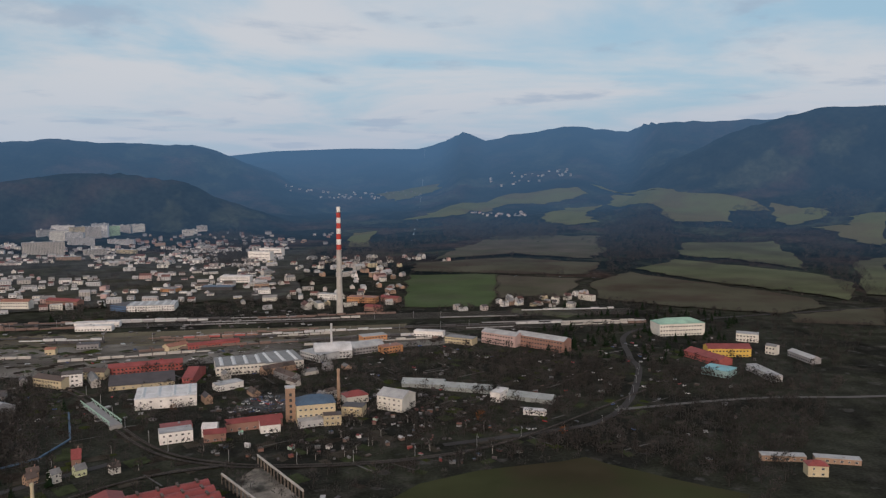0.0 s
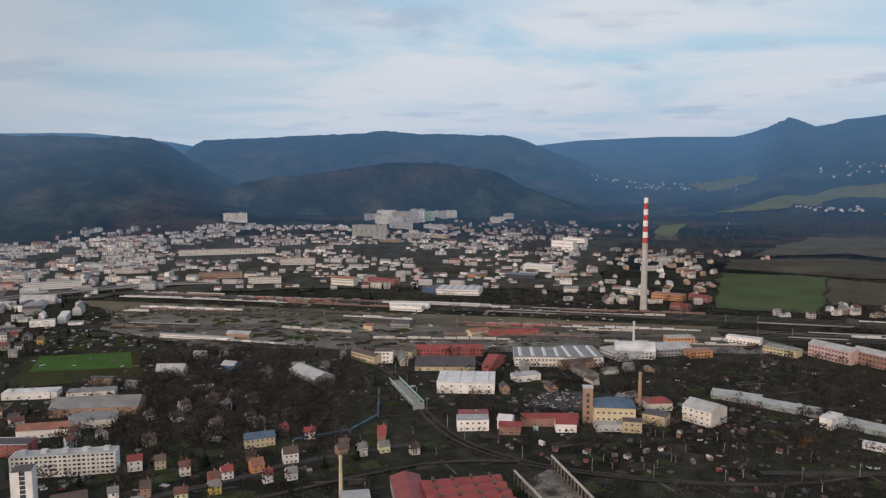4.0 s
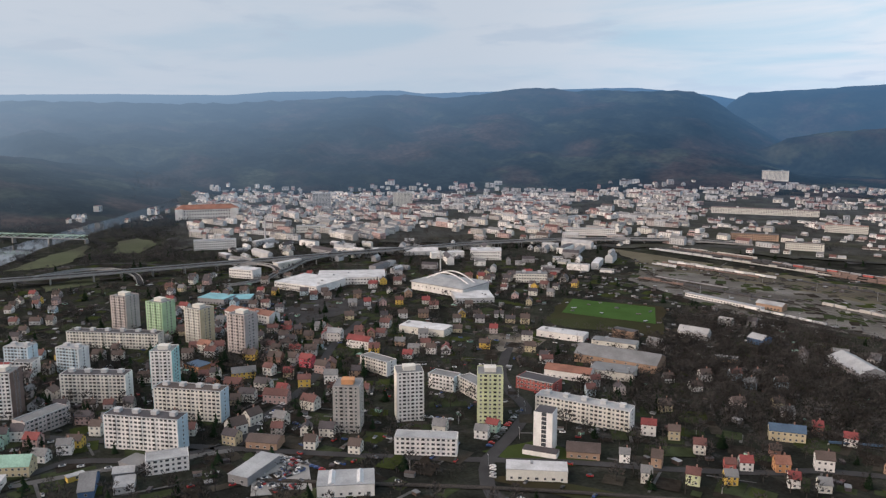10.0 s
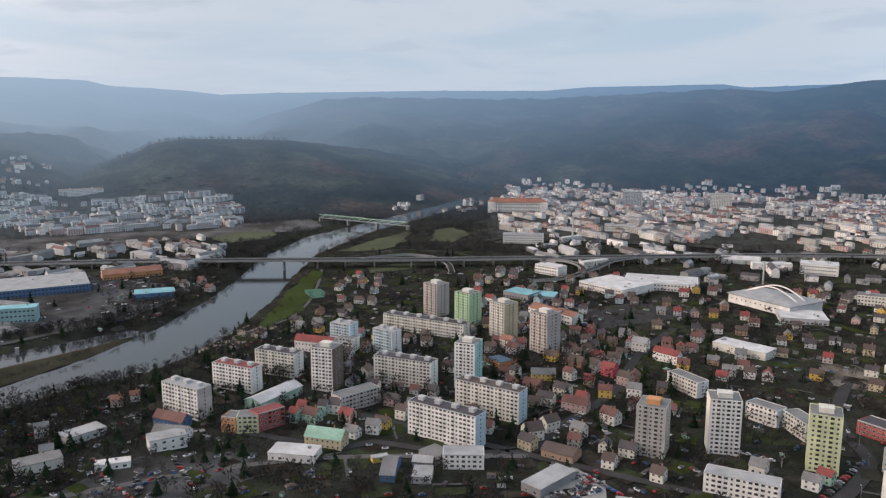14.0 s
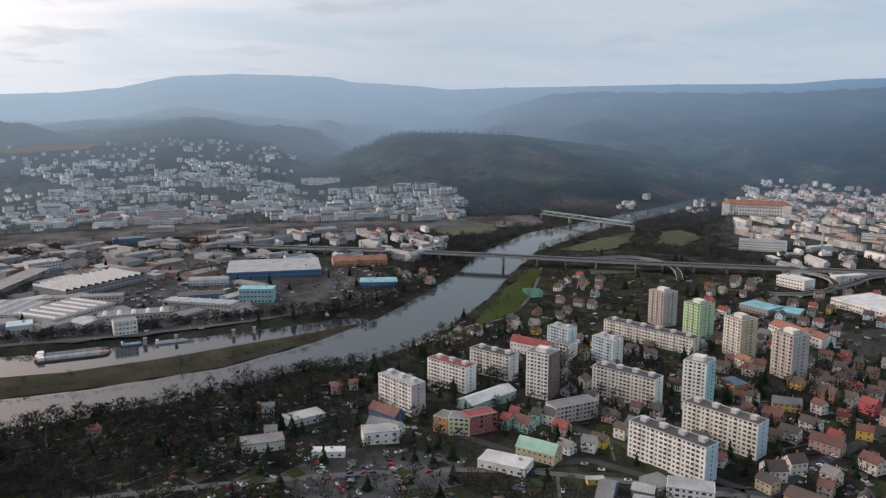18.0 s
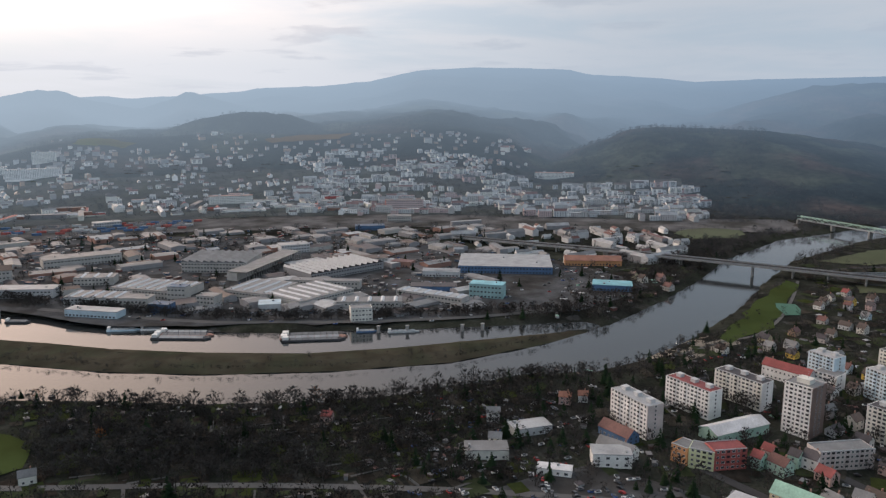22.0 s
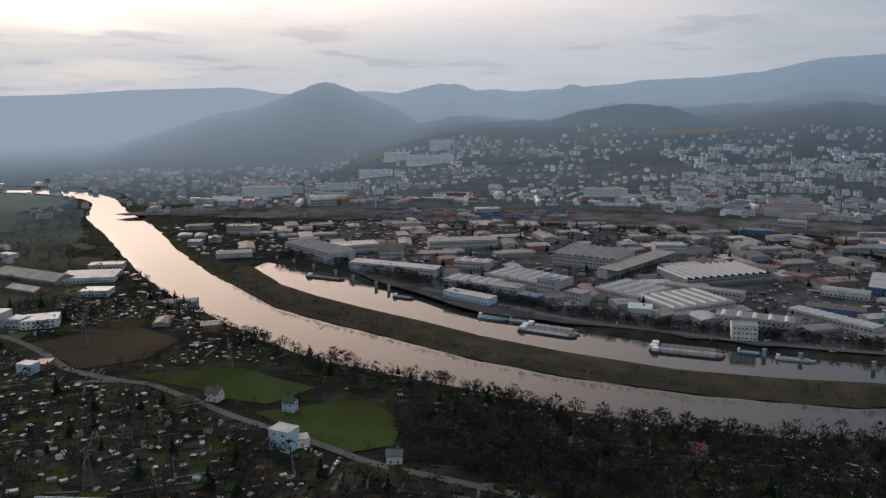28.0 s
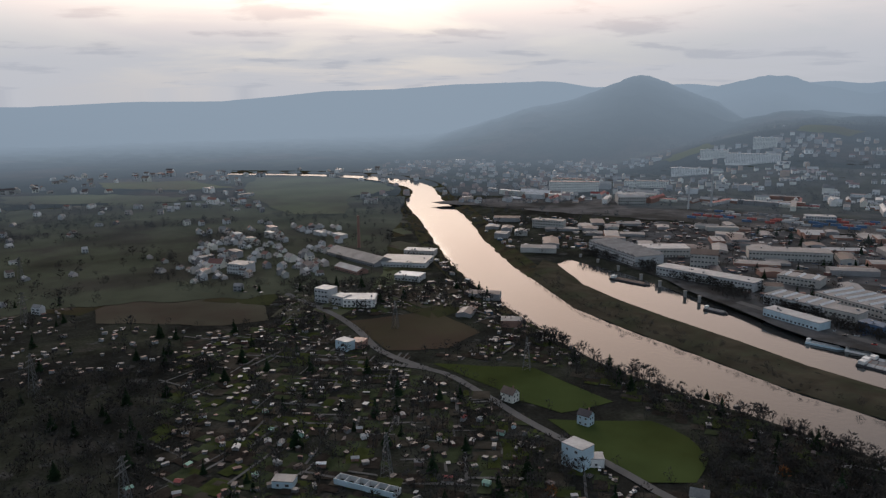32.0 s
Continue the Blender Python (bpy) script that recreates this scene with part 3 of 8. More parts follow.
def strip(name, pts, width, material, label, category="road", lift=0.5, thick=0.0, kind="structure", height=None):
    line = smooth_line(pts)
    s = Shape()
    for i, p in enumerate(line):
        d = (line[min(i + 1, len(line) - 1)] - line[max(i - 1, 0)]).to_2d().normalized()
        z = float(land(p.x, p.y)) + lift if height is None else p.z
        for k in (-0.5, 0.5):
            s.v.append((p.x - d.y * width * k, p.y + d.x * width * k, z))
        if thick:
            for k in (-0.5, 0.5):
                s.v.append((p.x - d.y * width * k, p.y + d.x * width * k, z - thick))
    w = 4 if thick else 2
    for i in range(len(line) - 1):
        a, b = i * w, (i + 1) * w
        s.f.append((a, b, b + 1, a + 1)[::-1])
        if thick:
            s.f += [(a, a + 2, b + 2, b), (a + 1, b + 1, b + 3, a + 3), (a + 2, a + 3, b + 3, b + 2)]
    s.m = [0] * len(s.f)
    return tagged(new(name, s.mesh(name, [material])), label, category, kind=kind), line


# fields and grass
def arc(a0, a1, r0, r1, n=14):
    return [(CX - r * math.sin(radians(a)), CY + r * math.cos(radians(a))) for r, aa in ((r0, np.linspace(a0, a1, n)), (r1, np.linspace(a1, a0, n))) for a in aa]


# Plain and town soil both carry emission that imitates haze with distance.
PLAIN_SOIL = paint("plain_farmland", (0.062, 0.070, 0.052), 0.95, 0.012, 0.3, second=(0.046, 0.047, 0.040), second_scale=0.009)
TOWN_SOIL = paint_haze(paint("town_ground", (0.058, 0.060, 0.058), 0.95, 0.03, 0.35, second=(0.050, 0.052, 0.042), second_scale=0.012))
paint_haze(PLAIN_SOIL)
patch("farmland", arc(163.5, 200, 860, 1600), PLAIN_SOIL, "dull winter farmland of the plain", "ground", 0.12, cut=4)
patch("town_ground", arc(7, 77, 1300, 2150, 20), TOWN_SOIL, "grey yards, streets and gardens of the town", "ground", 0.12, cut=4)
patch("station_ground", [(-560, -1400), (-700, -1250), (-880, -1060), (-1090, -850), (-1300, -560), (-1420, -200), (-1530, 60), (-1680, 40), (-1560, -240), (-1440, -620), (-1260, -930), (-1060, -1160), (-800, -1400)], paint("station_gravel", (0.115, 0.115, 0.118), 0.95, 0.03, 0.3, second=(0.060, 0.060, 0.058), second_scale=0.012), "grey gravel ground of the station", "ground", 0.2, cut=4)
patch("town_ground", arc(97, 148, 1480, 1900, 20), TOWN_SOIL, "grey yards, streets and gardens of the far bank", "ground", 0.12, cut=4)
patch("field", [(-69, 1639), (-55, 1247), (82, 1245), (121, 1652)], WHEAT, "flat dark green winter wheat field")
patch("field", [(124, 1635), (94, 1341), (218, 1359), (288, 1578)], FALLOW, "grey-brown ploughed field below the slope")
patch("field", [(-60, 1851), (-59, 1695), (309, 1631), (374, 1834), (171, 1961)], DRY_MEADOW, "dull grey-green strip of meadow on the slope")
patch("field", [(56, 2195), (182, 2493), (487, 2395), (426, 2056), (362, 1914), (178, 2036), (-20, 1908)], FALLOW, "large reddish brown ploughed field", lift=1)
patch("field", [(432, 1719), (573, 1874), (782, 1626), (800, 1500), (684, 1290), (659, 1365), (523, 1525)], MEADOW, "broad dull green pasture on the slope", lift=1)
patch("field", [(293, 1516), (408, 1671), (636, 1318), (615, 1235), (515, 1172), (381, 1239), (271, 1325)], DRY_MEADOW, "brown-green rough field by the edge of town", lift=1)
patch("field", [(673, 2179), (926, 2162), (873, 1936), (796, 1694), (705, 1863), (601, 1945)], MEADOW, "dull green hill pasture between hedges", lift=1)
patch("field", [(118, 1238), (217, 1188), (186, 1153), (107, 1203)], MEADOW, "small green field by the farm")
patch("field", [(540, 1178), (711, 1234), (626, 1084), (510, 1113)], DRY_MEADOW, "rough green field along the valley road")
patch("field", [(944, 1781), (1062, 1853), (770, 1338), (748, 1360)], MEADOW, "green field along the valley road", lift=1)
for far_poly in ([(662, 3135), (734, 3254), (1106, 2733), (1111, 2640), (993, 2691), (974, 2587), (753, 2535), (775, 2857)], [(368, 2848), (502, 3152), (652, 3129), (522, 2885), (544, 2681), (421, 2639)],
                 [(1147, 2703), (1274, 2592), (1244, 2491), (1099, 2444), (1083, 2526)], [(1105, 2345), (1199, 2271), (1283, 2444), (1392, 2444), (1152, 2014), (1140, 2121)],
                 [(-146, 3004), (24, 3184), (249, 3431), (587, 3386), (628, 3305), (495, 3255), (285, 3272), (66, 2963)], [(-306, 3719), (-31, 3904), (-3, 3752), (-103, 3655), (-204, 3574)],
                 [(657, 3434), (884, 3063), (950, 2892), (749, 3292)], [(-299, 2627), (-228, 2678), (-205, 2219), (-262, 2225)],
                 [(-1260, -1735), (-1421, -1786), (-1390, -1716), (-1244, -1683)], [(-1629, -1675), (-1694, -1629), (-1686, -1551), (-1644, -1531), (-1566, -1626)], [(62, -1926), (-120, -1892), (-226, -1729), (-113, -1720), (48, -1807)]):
    patch("field", far_poly, PASTURE, "pale green pasture on the far slope with painted haze", lift=2)
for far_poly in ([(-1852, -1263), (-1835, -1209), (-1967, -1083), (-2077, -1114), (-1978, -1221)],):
    patch("field", far_poly, FAR_STUBBLE, "pale brown field on the far slope with painted haze", lift=2)
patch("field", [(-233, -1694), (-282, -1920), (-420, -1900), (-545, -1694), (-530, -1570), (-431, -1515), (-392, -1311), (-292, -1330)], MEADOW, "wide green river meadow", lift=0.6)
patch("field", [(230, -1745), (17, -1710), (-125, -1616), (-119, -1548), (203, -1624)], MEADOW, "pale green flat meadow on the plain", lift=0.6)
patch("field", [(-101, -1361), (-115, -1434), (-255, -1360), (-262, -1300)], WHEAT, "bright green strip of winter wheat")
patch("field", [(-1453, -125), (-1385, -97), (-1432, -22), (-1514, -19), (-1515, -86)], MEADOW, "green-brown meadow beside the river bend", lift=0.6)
RIVERSIDE = [(-1285, 88), (-1378, 140), (-1480, 222), (-1372, 204), (-1281, 150)]
PARK_LAWN = [(-1365, 243), (-1350, 279), (-1435, 328), (-1516, 304), (-1491, 267)]
BRIDGE_LAWN = [(-1114, 130), (-1142, 199), (-1173, 198), (-1176, 162), (-1156, 129)]
patch("field", RIVERSIDE, MEADOW, "green-brown meadow along the river above the bridge", lift=0.6)
patch("field", PARK_LAWN, MEADOW, "dull green lawn among the castle park's trees", lift=0.6)
patch("field", BRIDGE_LAWN, MEADOW, "green lawn below the road bridge", lift=0.6)
patch("field", [(8, -1540), (15, -1660), (-45, -1660), (-75, -1520)], MEADOW, "dull green flat meadow")
patch("field", [(-37, -1143), (-25, -1255), (-133, -1256), (-147, -1095)], DRY_MEADOW, "straw coloured fallow field")
patch("field", [(97, -1152), (6, -1142), (-2, -1086), (83, -1089)], DRY_MEADOW, "dull green field on the plain")
patch("field", [(-69, -761), (-54, -880), (-96, -885), (-162, -845), (-222, -800), (-222, -725), (-185, -712)], DRY_MEADOW, "long dull green strip of rough grass")
patch("field", [(-291, -693), (-374, -704), (-398, -626), (-359, -597), (-308, -605)], PLOUGHED, "dark brown ploughed field by the road")
patch("field", [(-60, 470), (-16, 531), (28, 555), (112, 581), (161, 540), (210, 510), (150, 440), (20, 420)], DULL_GRASS, "mown green meadow beside the railway")
patch("field", [(-337, -564), (-408, -530), (-434, -452), (-395, -445), (-375, -475)], GRASS, "bright green meadow beside the allotments")
patch("field", [(-379, -438), (-443, -419), (-452, -390), (-448, -365), (-423, -341), (-395, -349), (-389, -374)], GRASS, "bright green meadow beside the white house")
patch("football_pitch", [(-752, 670), (-670, 722), (-618, 670), (-706, 616)], paint("pitch_turf", (0.052, 0.098, 0.030), 0.95, 0.05, 0.12), "bright green football pitch", "football pitch", lift=0.6)
patch("field", [(-762, 664), (-670, 735), (-588, 650), (-584, 628), (-680, 572)], DULL_GRASS, "dull green grass round the football pitch", lift=0.3)
patch("field", [(-1146, 55), (-1126, 68), (-929, 45), (-855, 14), (-868, 4), (-1033, 26)], GRASS, "bright green grass of the river bank", lift=0.5)
patch("river_dam", FAR_BANK[7:16] + [(-568, -880)] + BASIN[0:11] + [(-850, -110)], paint("dam_grass", (0.058, 0.053, 0.040), 0.95, 0.06, 0.3, second=(0.044, 0.046, 0.032), second_scale=0.03), "long grassy dam between river and basin", "river dam", 0.25, cut=5)


def bank_ribbon(line, inland):
    """A smooth sloping bank that follows the water's edge."""
    pts = smooth_line([(x, y, 0) for x, y in line], 14.0)
    s = Shape()
    for i, p in enumerate(pts):
        d = (pts[min(i + 1, len(pts) - 1)] - pts[max(i - 1, 0)]).to_2d().normalized()
        for off, z in ((-8.0, -4.3), (0.0, -3.7), (9.0, -1.6), (20.0, 0.45)):
            s.v.append((p.x + d.y * off * inland, p.y - d.x * off * inland, z + (0.3 * float(wavy(p.x, p.y, 45, 9)) if z > -4 else 0)))
    s.f = [(i * 4 + k, i * 4 + k + 1, i * 4 + k + 5, i * 4 + k + 4)[::inland] for i in range(len(pts) - 1) for k in range(3)]
    s.m = [0] * len(s.f)
    return tagged(new("river_bank", s.mesh("river_bank", [BANK])), "brown grassy bank sloping to the river", "river bank", kind="structure")


BANK = paint("bank_grass", (0.050, 0.044, 0.030), 0.95, 0.06, 0.3, second=(0.040, 0.044, 0.024), second_scale=0.03)
bank_ribbon(NEAR_BANK[17:], -1)
bank_ribbon(FAR_BANK[15:], 1)
# ---- buildings ----
def pane_mesh(w, h):
    """A window: a frame standing proud of the wall, with recessed glass."""
    a, b, r, k = w / 2, 0.06, 0.04, 0.11
    pts = [(-a, b, 0), (a, b, 0), (a, b, h), (-a, b, h), (-a, -b, 0), (a, -b, 0), (a, -b, h), (-a, -b, h)]
    pts += [(x, y, z) for y in (-b, -b + r) for x, z in ((-a + k, k), (a - k, k), (a - k, h - k), (-a + k, h - k))]
    s = Shape()
    s.add(pts, [(0, 1, 5, 4), (1, 2, 6, 5), (2, 3, 7, 6), (3, 0, 4, 7), (4, 5, 9, 8), (5, 6, 10, 9), (6, 7, 11, 10), (7, 4, 8, 11), (8, 9, 13, 12), (9, 10, 14, 13), (10, 11, 15, 14), (11, 8, 12, 15)])
    s.add([], [], 1)
    k0 = 12
    s.f.append((12, 13, 14, 15))
    s.m.append(1)
    return s.mesh("window", [FRAME, GLASS])


def loggia_mesh(w, h, colour):
    """A balcony tub with a flat panel behind it, painted dark for window and recess shade, in one piece."""
    a, d, e, t = w / 2, 0.95, 1.05, 0.12
    pts = [(-a, 0, 0), (a, 0, 0), (a, -d, 0), (-a, -d, 0), (-a, 0, e), (a, 0, e), (a, -d, e), (-a, -d, e), (-a + t, -t, e), (a - t, -t, e), (a - t, -d + t, e), (-a + t, -d + t, e),
           (-a + t, -t, t), (a - t, -t, t), (a - t, -d + t, t), (-a + t, -d + t, t), (-a, 0, h), (a, 0, h), (a - t, -t, h), (-a + t, -t, h)]
    s = Shape()
    s.add(pts, [(3, 2, 1, 0), (3, 7, 6, 2)[::-1], (2, 6, 5, 1)[::-1], (0, 4, 7, 3)[::-1], (7, 11, 10, 6)[::-1], (6, 10, 9, 5)[::-1], (4, 8, 11, 7)[::-1], (11, 15, 14, 10), (10, 14, 13, 9), (8, 12, 15, 11), (12, 13, 14, 15), (8, 9, 13, 12)])
    # The back panel is flat; the recess's shade is in its dark colour.
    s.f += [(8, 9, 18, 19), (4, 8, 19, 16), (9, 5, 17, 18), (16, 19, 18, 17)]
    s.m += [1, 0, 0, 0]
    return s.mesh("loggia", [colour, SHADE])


WIN, WIDE = pane_mesh(1.5, 1.5), pane_mesh(2.3, 1.6)
LOGGIA = {}


def facade(parent, y, x0, x1, floors, floor_h, turn, pitch, loggia_every, wall, base=0.6, mesh=None):
    """Windows and loggias as parts along one wall."""
    n = max(1, int((x1 - x0) / pitch))
    for k in range(n):
        x = x0 + (k + 0.5) * (x1 - x0) / n
        for f in range(floors):
            z = base + f * floor_h
            lg = loggia_every and k % loggia_every == loggia_every - 1 and f > 0
            if lg:
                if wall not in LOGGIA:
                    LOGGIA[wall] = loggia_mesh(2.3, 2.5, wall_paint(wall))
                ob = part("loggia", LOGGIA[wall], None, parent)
            else:
                ob = part("window", mesh or (WIDE if (k + f * 0) % 2 else WIN), None, parent)
            ob.matrix_basis = pose(0, 0, 0, 0, 0, turn) @ pose(x, y - 0.02, z + (0.0 if lg else 0.95))


def rear_windows(parent, L, D, floors, floor_h):
    s = Shape()
    for k in range(max(1, int(L / 3))):
        for f in range(floors):
            x, z = -L / 2 + 1.5 + k * 3, 1.5 + f * floor_h
            if x < L / 2 - 0.8:
                s.box(x, D / 2 + 0.03, z, 1.6, 0.08, 1.4, 0)
    tagged(part("rear_window_band", s, GLASS, parent), kind="stuff")


def roof_box(parent, x, y, z, w, d, h, mat):
    s = Shape()
    s.box(x, y, z, w, d, h)
    s.box(x, y, z + h, w + 0.5, d + 0.5, 0.18)
    part("roof_housing", s, mat, parent)


def tower(x, y, rot, L, D, h, wall, side, floors):
    L = min(max(L, 17), 21)
    t = thing("apartment_tower", x, y, rot, "%s and %s panel high-rise of %d storeys" % (WORDS[wall], WORDS[side], floors), "apartment tower", "high-rises of the estate")
    take(x, y, 17)
    fh = h / floors
    s = Shape()
    s.box(0, 0, -1, L - 0.6, D, h + 1)
    part("wall", s, wall_paint(wall), t)
    for k in (-1, 1):
        s = Shape()
        s.box(k * (L / 2 - 0.15), 0, -1, 0.3, D + 0.12, h + 1.5)
        part("end_wall", s, wall_paint(side), t, "%s end wall" % WORDS[side])
    s = Shape()
    s.box(0, 0, h + 0.01, L - 0.6, D, 0.25)
    part("roof", s, roof_paint("grey"), t)
    for k in (-1, 1):
        s = Shape()
        s.box(0, k * (D / 2 - 0.1), h + 0.25, L - 0.6, 0.25, 0.6)
        part("parapet", s, wall_paint(wall), t)
    roof_box(t, 0, 0, h + 0.26, L * 0.45, D * 0.4, 3, wall_paint("cream" if wall != "concrete" else "orange"))
    s = Shape()
    s.tube(1, 1, h + 3.4, 0.12, 0.06, 5, n=6)
    part("mast", s, METAL, t)
    facade(t, -D / 2, -L / 2 + 0.8, L / 2 - 0.8, floors, fh, 0, 2.9, 2, wall)
    facade(t, -L / 2, -D / 2 + 4, D / 2 - 4, floors, fh, 90 if side != "x" else 90, 4.5, 0, wall)
    rear_windows(t, L, D, floors, fh)
    return t


def slab(x, y, rot, L, D, h, wall, side, floors, roof):
    t = thing("apartment_block", x, y, rot, "%s panel block, %d storeys, %s flat roof" % (WORDS[wall], floors, ROOFWORDS[roof]), "apartment block", "panel blocks of the estate")
    for k in range(int(L / 10) + 1):
        q = -L / 2 + k * 10
        take(x + math.cos(radians(rot)) * q, y + math.sin(radians(rot)) * q, 9)
    fh = h / floors
    s = Shape()
    s.box(0, 0, -1, L - 0.7, D, h + 1)
    part("wall", s, wall_paint(wall), t)
    for k in (-1, 1):
        s = Shape()
        s.box(k * (L / 2 - 0.17), 0, -1, 0.34, D + 0.1, h + 1.45)
        part("end_wall", s, wall_paint(side), t, "%s end wall" % WORDS[side])
    s = Shape()
    s.box(0, 0, h + 0.01, L - 0.7, D, 0.22)
    part("roof", s, roof_paint(roof), t)
    for k in (-1, 1):
        s = Shape()
        s.box(0, k * (D / 2 - 0.1), h + 0.2, L - 0.7, 0.3, 0.55)
        part("parapet", s, wall_paint("light"), t)
    if floors > 4:
        n = max(1, round(L / 14))
        for k in range(n):
            roof_box(t, -L / 2 + (k + 0.5) * L / n, 1, h + 0.23, 4, 4, 2.3, wall_paint("light"))
    facade(t, -D / 2, -L / 2 + 0.6, L / 2 - 0.6, floors, fh, 0, 3.05, 3 if floors > 3 else 0, wall)
    facade(t, -L / 2, -1.2, 1.2, floors, fh, 90, 2.4, 0, wall)
    rear_windows(t, L, D, floors, fh)
    return t


WORDS = {"white": "off-white", "cream": "cream", "concrete": "grey concrete", "lime": "yellow-green", "green": "green", "teal": "teal", "brown": "dark brown", "pinkgrey": "pinkish grey", "yellow": "pale yellow", "orange": "orange",
         "redbrown": "dark red", "paleblue": "pale blue", "mint": "mint green", "light": "light grey", "grey": "grey", "orangebrick": "orange brick", "brick": "brick red", "blue": "blue", "aqua": "turquoise", "brightyellow": "bright yellow",
         "pink": "pink", "redpink": "crimson", "dark": "dark", "red": "red", "greenhouse": "glass-grey"}
ROOFWORDS = {"light": "light grey", "dark": "dark", "red": "red", "brown": "brown", "grey": "grey", "orange": "orange", "white": "white", "redbrown": "dark red", "blue": "blue", "aqua": "turquoise", "mint": "pale green", "greenhouse": "glazed", "paleblue": "pale blue", "redpink": "crimson"}


def hall(x, y, rot, L, D, h, wall, roof, form):
    h += len(TAKEN) % 9 * 0.035
    kind = {"flat": "a flat", "gable": "a low pitched", "hip": "a hipped", "arch": "a curved", "sky": "a skylit", "saw": "a sawtooth", "open": "an open-sided", "ridge": "a pitched"}[form]
    t = thing("hall", x, y, rot, "%s building with %s %s roof" % (WORDS[wall], kind, ROOFWORDS[roof]), "industrial building")
    n = max(1, int(L / max(D, 12)))
    for k in range(n):
        q = -L / 2 + (k + 0.5) * L / n
        take(x + math.cos(radians(rot)) * q, y + math.sin(radians(rot)) * q, max(D, L / n) * 0.55)
    rp = roof_paint(roof)
    s = Shape()
    if form == "open":
        s.box(0, D / 4, -1, L, D / 2, h)
    else:
        s.box(0, 0, -1, L, D, h + 1)
    if form == "ridge":          # a ridge across the length
        s.add([(-L / 2, -D / 2, h), (L / 2, -D / 2, h), (0, -D / 2, h + 3), (-L / 2, D / 2, h), (L / 2, D / 2, h), (0, D / 2, h + 3)], [(0, 1, 2), (3, 5, 4)])
    if form in ("gable", "saw"):
        rise = min(D * 0.2, 6) if form == "gable" else 0
        if rise:
            s.add([(-L / 2, -D / 2, h), (-L / 2, D / 2, h), (-L / 2, 0, h + rise), (L / 2, -D / 2, h), (L / 2, D / 2, h), (L / 2, 0, h + rise)], [(0, 2, 1), (3, 4, 5)])
    part("wall", s, wall_paint(wall), t)
    if form == "open":
        for k in range(max(2, int(L / 6)) + 1):
            s = Shape()
            s.box(-L / 2 + 0.3 + k * (L - 0.6) / max(2, int(L / 6)), -D / 2 + 0.4, 0, 0.6, 0.6, h)
            part("pillar", s, CONCRETE, t)
    s = Shape()
    if form == "ridge":
        s.gable(D, L, h, 3, 0.5)
        s.v = [(-b, a, c) for a, b, c in s.v]
    elif form == "gable":
        s.gable(L, D, h, min(D * 0.2, 6), 0.5)
    elif form == "hip":
        s.hip(L, D, h, min(D * 0.3, 6), 0.5)
    elif form == "arch":
        k, rise = 12, D * 0.14
        pts = [(e * (L / 2 + 0.3), -D / 2 + D * i / k, h + rise * math.sin(math.pi * i / k) + 0.05) for e in (-1, 1) for i in range(k + 1)]
        s.add(pts, [(i, i + 1, k + 2 + i, k + 1 + i)[::-1] for i in range(k)] + [tuple(range(k + 1)), tuple(range(2 * k + 1, k, -1))])
    else:
        s.box(0, 0, h + 0.01, L + 0.4, D + 0.4, 0.4)
    part("roof", s, rp, t)
    if form == "sky":
        m = max(1, int(L / 12))
        for k in range(m):
            s = Shape()
            xx = -L / 2 + (k + 0.5) * L / m
            s.add([(xx - 2, -D * 0.42, h + 0.4), (xx, -D * 0.42, h + 1.7), (xx + 2, -D * 0.42, h + 0.4), (xx - 2, D * 0.42, h + 0.4), (xx, D * 0.42, h + 1.7), (xx + 2, D * 0.42, h + 0.4)],
                  [(0, 1, 4, 3)[::-1], (1, 2, 5, 4)[::-1], (0, 2, 1), (3, 4, 5)])
            part("skylight", s, SKYLIGHT, t, "long translucent skylight")
    elif form == "saw":
        m = max(3, int(L / 9))
        for k in range(m):
            s = Shape()
            x0, x1 = -L / 2 + k * L / m, -L / 2 + (k + 1) * L / m - 0.1
            s.add([(x0, -D / 2, h + 0.4), (x0, D / 2, h + 0.4), (x0 + 1, -D / 2, h + 3.2), (x0 + 1, D / 2, h + 3.2), (x1, -D / 2, h + 0.42), (x1, D / 2, h + 0.42)],
                  [(0, 2, 3, 1), (2, 4, 5, 3), (0, 4, 2), (1, 3, 5)], 0)
            s.m[0] = 1
            part("roof_ridge", s, [rp, SKYLIGHT], t)
    elif form == "flat" and L > 20:
        for k in range(min(2, int(L / 20))):
            s = Shape()
            s.box(random.uniform(-0.42, 0.42) * L, random.uniform(-0.3, 0.3) * D, h + 0.41, random.uniform(1.2, 3), random.uniform(1.2, 3), random.uniform(0.8, 1.8))
            part("roof_vent", s, METAL, t)
    far = math.hypot(x - CX, y - CY)
    pitch = 4.5 if far < 700 else 8.0
    if wall != "greenhouse" and form != "open":
        fl = 1 if h < 8 else (2 if h < 12 else 3)
        if far < 800:
            facade(t, -D / 2, -L / 2 + 0.8, L / 2 - 0.8, fl, h / fl, 0, max(pitch, L / 8), 0, wall, base=0.3)
        else:
            s = Shape()
            for k in range(int(L / 4)):
                for f in range(fl):
                    s.box(-L / 2 + 2 + k * 4, -D / 2 - 0.03, 1.2 + f * h / fl, 2.2, 0.1, 1.6)
            if s.v:
                tagged(part("window_band", s, GLASS, t), kind="stuff")
    if wall == "greenhouse":
        for k in range(int(L / 4)):
            s = Shape()
            s.box(-L / 2 + 2 + k * 4, 0, h - 0.2, 0.15, D, 0.15)
            part("glazing_bar", s, METAL, t)
    return t


